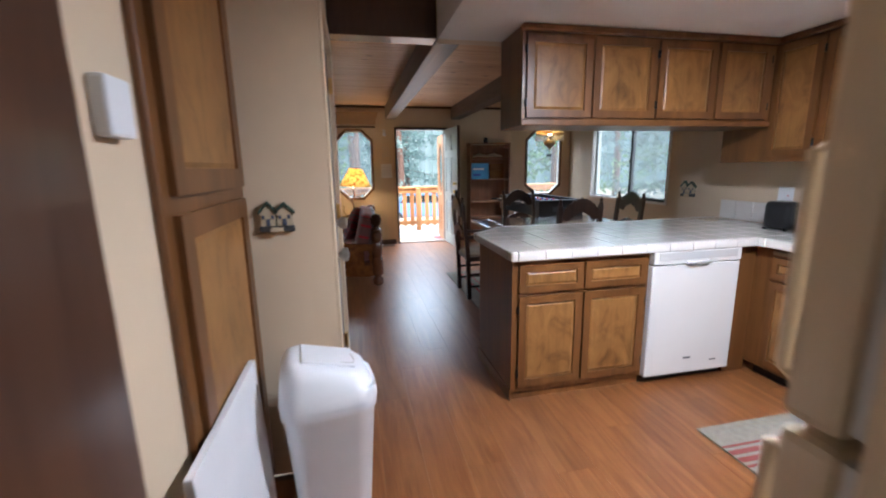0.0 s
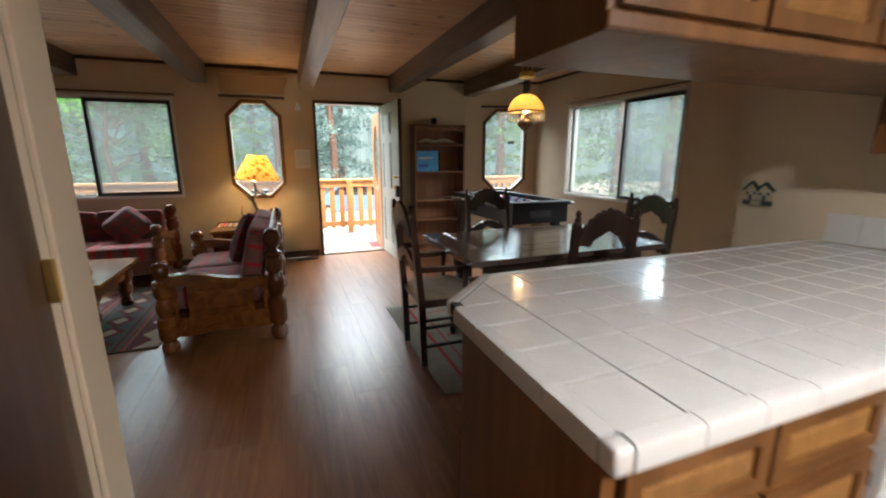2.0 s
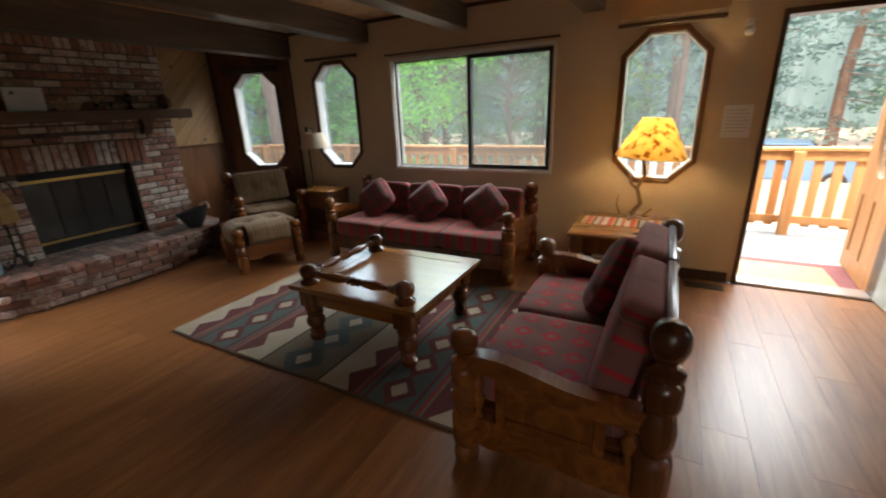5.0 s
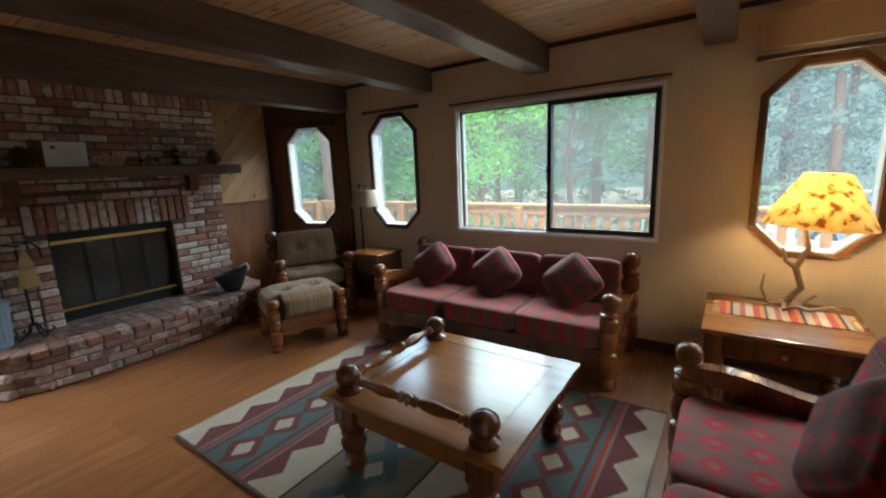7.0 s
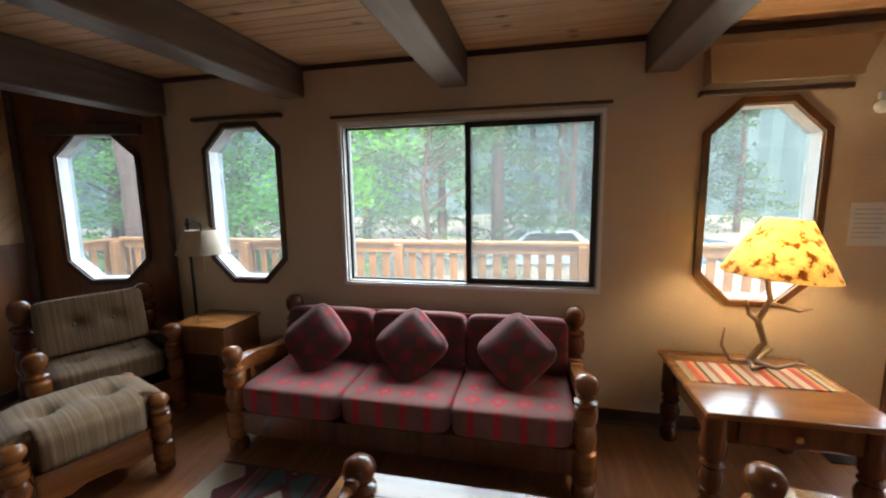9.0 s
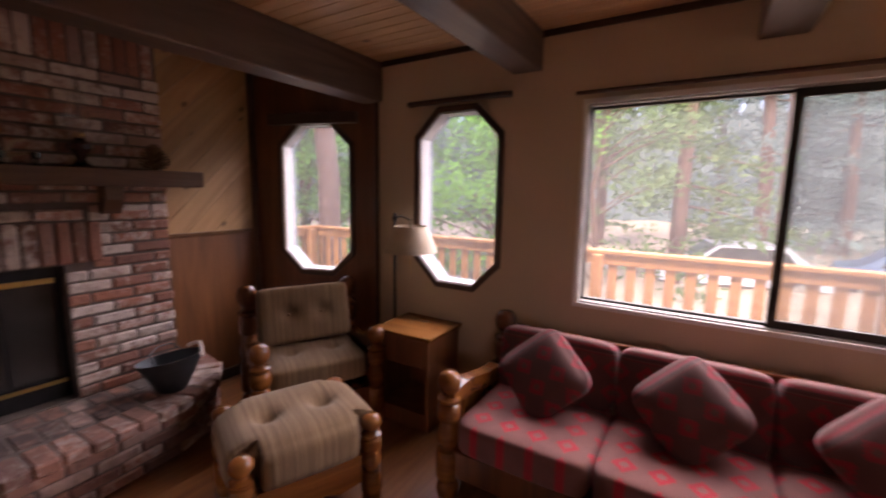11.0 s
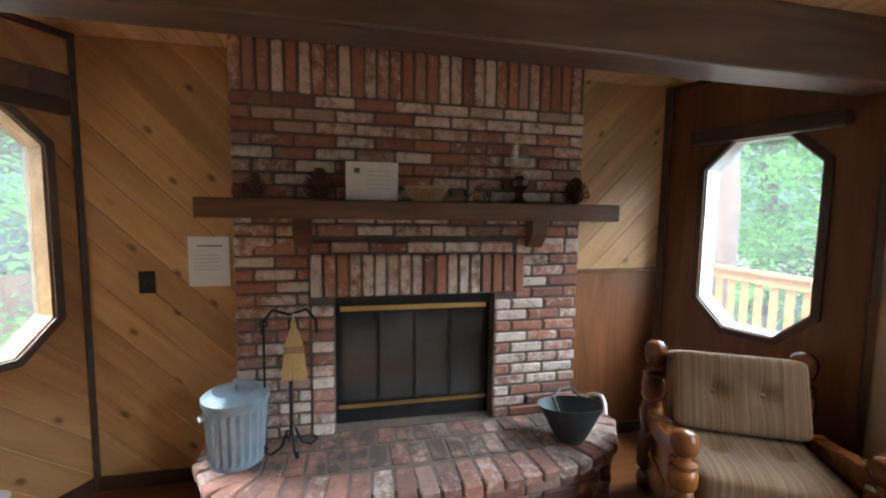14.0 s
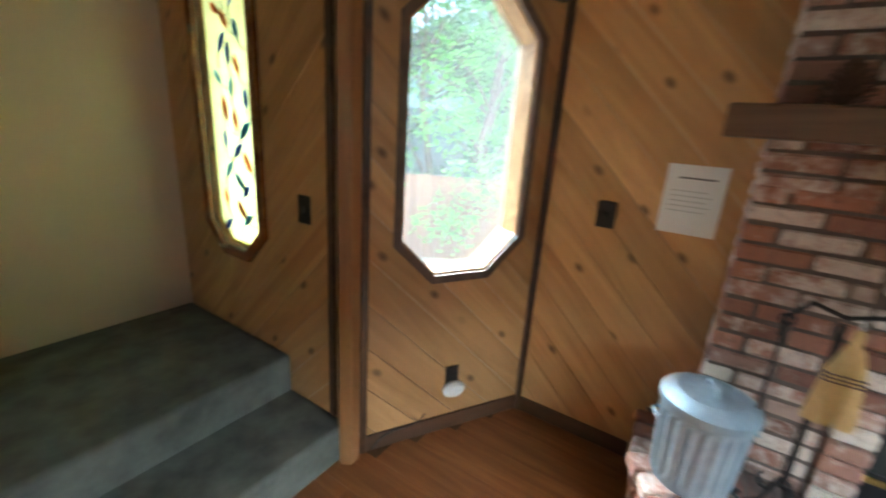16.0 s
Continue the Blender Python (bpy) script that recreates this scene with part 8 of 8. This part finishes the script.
def brick_bm(a, b, c, soft=0.008):
    """A worn brick of size a x b x c about its middle."""
    bm = bmesh.new()
    box(bm, -a / 2, a / 2, -b / 2, b / 2, -c / 2, c / 2, soft)
    for v in bm.verts:
        v.co += Vector((rbk.uniform(-1, 1), rbk.uniform(-1, 1), rbk.uniform(-1, 1))) * 0.0026
    return bm


BL, BH, J = 0.198, 0.0565, 0.0105
forms = {}


def lay(host, place, size, turn=0.0, tip=0.0, clay="brick"):
    key = tuple(round(s, 3) for s in size) + (clay,)
    pool = forms.setdefault(key, [])
    if len(pool) < 3:
        pool.append(mesh_of("brick", brick_bm(*size), M[clay]))
    ob = new("brick", pool[rbk.randrange(len(pool))])
    ob.parent = host
    ob.matrix_basis = pose(*place, tip, 0, turn)
    return ob



def face_brick(y0, y1, z0, z1, out=0.0):
    proud = rbk.uniform(-0.003, 0.004) + out
    size = (0.06, y1 - y0, z1 - z0)
    place = (BX - 0.03 + proud, (y0 + y1) / 2, (z0 + z1) / 2)
    lay(chim, place, size, rbk.uniform(-0.6, 0.6))


def course(y0, y1, z, odd, out=0.0):
    y = y0 - (BL + J) / 2 * odd
    while y < y1 - 0.02:
        a, b = max(y, y0), min(y + BL, y1)
        if b - a > 0.03:
            face_brick(a, b, z, z + BH, out)
        y += BL + J


z, row = 0.315, 0
while z < 1.34:
    left_to = OY0 - 0.115
    course(FY0, left_to - J, z, row % 2)
    if z + BH < OZ1 + 0.01:
        face_brick(left_to, OY0, z, z + BH, 0.02)
        course(OY1, FY1, z, (row + 1) % 2)
    else:
        course(OY1 + 0.125, FY1, z, row % 2)
    z += BH + J
    row += 1
y = OY0 - 0.115
while y < OY1 + 0.115:
    face_brick(y, y + BH, OZ1 + 0.004, OZ1 + 0.232, 0.02)
    y += BH + J + 0.001
course(OY0 - 0.115, OY1 + 0.115, OZ1 + 0.243, 1, 0.02)
z = 1.355
course(FY0, OY0 - 0.126, z, 0)
course(OY1 + 0.126, FY1, z, 1)
row = 0
z += BH + J
while z + BH < 2.17:
    if not (1.505 < z < 1.57):
        course(FY0, FY1, z, row % 2)
    z += BH + J
    row += 1
y = FY0
while y < FY1 - 0.03:
    face_brick(y, min(y + BH, FY1), z, CEIL - 0.006)
    y += BH + J
# sides of the breast
for yy in (FY0 + 0.028, FY1 - 0.028):
    zz, r = 0.315, 0
    while zz < CEIL - 0.06:
        lay(chim, (BX - 0.065 - 0.08, yy, zz + BH / 2), (0.155, 0.056, BH))
        zz += BH + J
        r += 1

# hearth: a curved platform
def hearth_edge(s):
    """A point on the hearth's front edge and its outward way; s in metres from the south end."""
    pts = [(-3.815, 5.20), (-3.42, 5.24), (-3.20, 5.36), (-3.09, 5.56), (-3.055, 5.85), (-3.04, 6.30), (-3.055, 6.75), (-3.10, 7.10), (-3.22, 7.36), (-3.44, 7.50), (-3.815, 7.54)]
    for p, q in zip(pts, pts[1:]):
        d = math.hypot(q[0] - p[0], q[1] - p[1])
        if s <= d or q is pts[-1]:
            f = min(1.0, s / d)
            t = Vector(((q[0] - p[0]) / d, (q[1] - p[1]) / d, 0))
            return Vector((p[0] + f * (q[0] - p[0]), p[1] + f * (q[1] - p[1]), 0)), Vector((t.y, -t.x, 0))
        s -= d


hearth = thing("hearth", "raised curved hearth of used red brick", "hearth", kind="structure")
ring = [hearth_edge(3.36 * k / 40) for k in range(41)]
bm = bmesh.new()
slab(bm, [(p.x - 0.014 * n.x, p.y - 0.014 * n.y) for p, n in ring], 0.0, HZ - 0.003, "xy")
part("mortar_bed", bm, M["mortar"], hearth, "dark grey mortar")
for row in range(4):
    s = 0.0
    while s < 3.34:
        ln = BL if 0.5 + 0.104 * (row % 2) < s < 2.9 else 0.097
        p, n = hearth_edge(s + ln / 2)
        z = 0.003 + row * (BH + 0.0065) + BH / 2
        lay(hearth, (p.x - 0.03 * n.x, p.y - 0.03 * n.y, z), (0.058, ln, BH), math.degrees(math.atan2(n.y, n.x)), clay="front_brick")
        s += ln + J
s = 0.05
while s < 3.34:
    p, n = hearth_edge(s + 0.045)
    lay(hearth, (p.x - 0.085 * n.x + 0.012 * n.x, p.y - 0.085 * n.y + 0.012 * n.y, HZ - 0.026), (BL, 0.092, 0.058), math.degrees(math.atan2(n.y, n.x)), clay="front_brick")
    s += 0.102
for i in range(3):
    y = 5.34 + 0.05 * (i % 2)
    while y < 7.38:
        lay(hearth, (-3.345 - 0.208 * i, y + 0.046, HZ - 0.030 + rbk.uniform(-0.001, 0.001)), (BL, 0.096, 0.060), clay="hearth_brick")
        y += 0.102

# ---- pieces: laminate floor boards along y ----
PW = 0.192
rf = random.Random(2)
board_pool = {}


def inside(x, y):
    """Whether a place lies within the rooms' outline."""
    hit = False
    for (x0, y0), (x1, y1) in zip(plan, plan[1:] + plan[:1]):
        if (y0 > y) != (y1 > y) and x < x0 + (y - y0) * (x1 - x0) / (y1 - y0):
            hit = not hit
    return hit


x = XF
while x < XE:
    xm = x + PW / 2
    cuts = sorted({round(v, 3) for v in [0.0, 2.69, 2.80, 3.75, 4.11, 4.35]})
    y = -rf.uniform(0, 1.2)
    while y < 8.45:
        y1 = y + 1.285
        a, b = max(y, 0.0), min(y1 - 0.0005, YW)
        steps = [a + (b - a) * k / 24 for k in range(25)] if b > a else []
        ok = [v for v in steps if inside(min(max(xm, XF + 0.01), XE - 0.01), v)]
        if ok and max(ok) - min(ok) > 0.04:
            ln = round(max(ok) - min(ok), 4)
            if ln not in board_pool:
                board_pool[ln] = mesh_of("floor_board", boxed(0, PW - 0.0004, 0, ln, -0.010, 0.0, bevel=0.0006), M["floor"])
            ob = new("floor_board", board_pool[ln])
            ob.parent, ob.location = bpy.data.objects["floor"], (x, min(ok), 0)
        y = y1
    x += PW
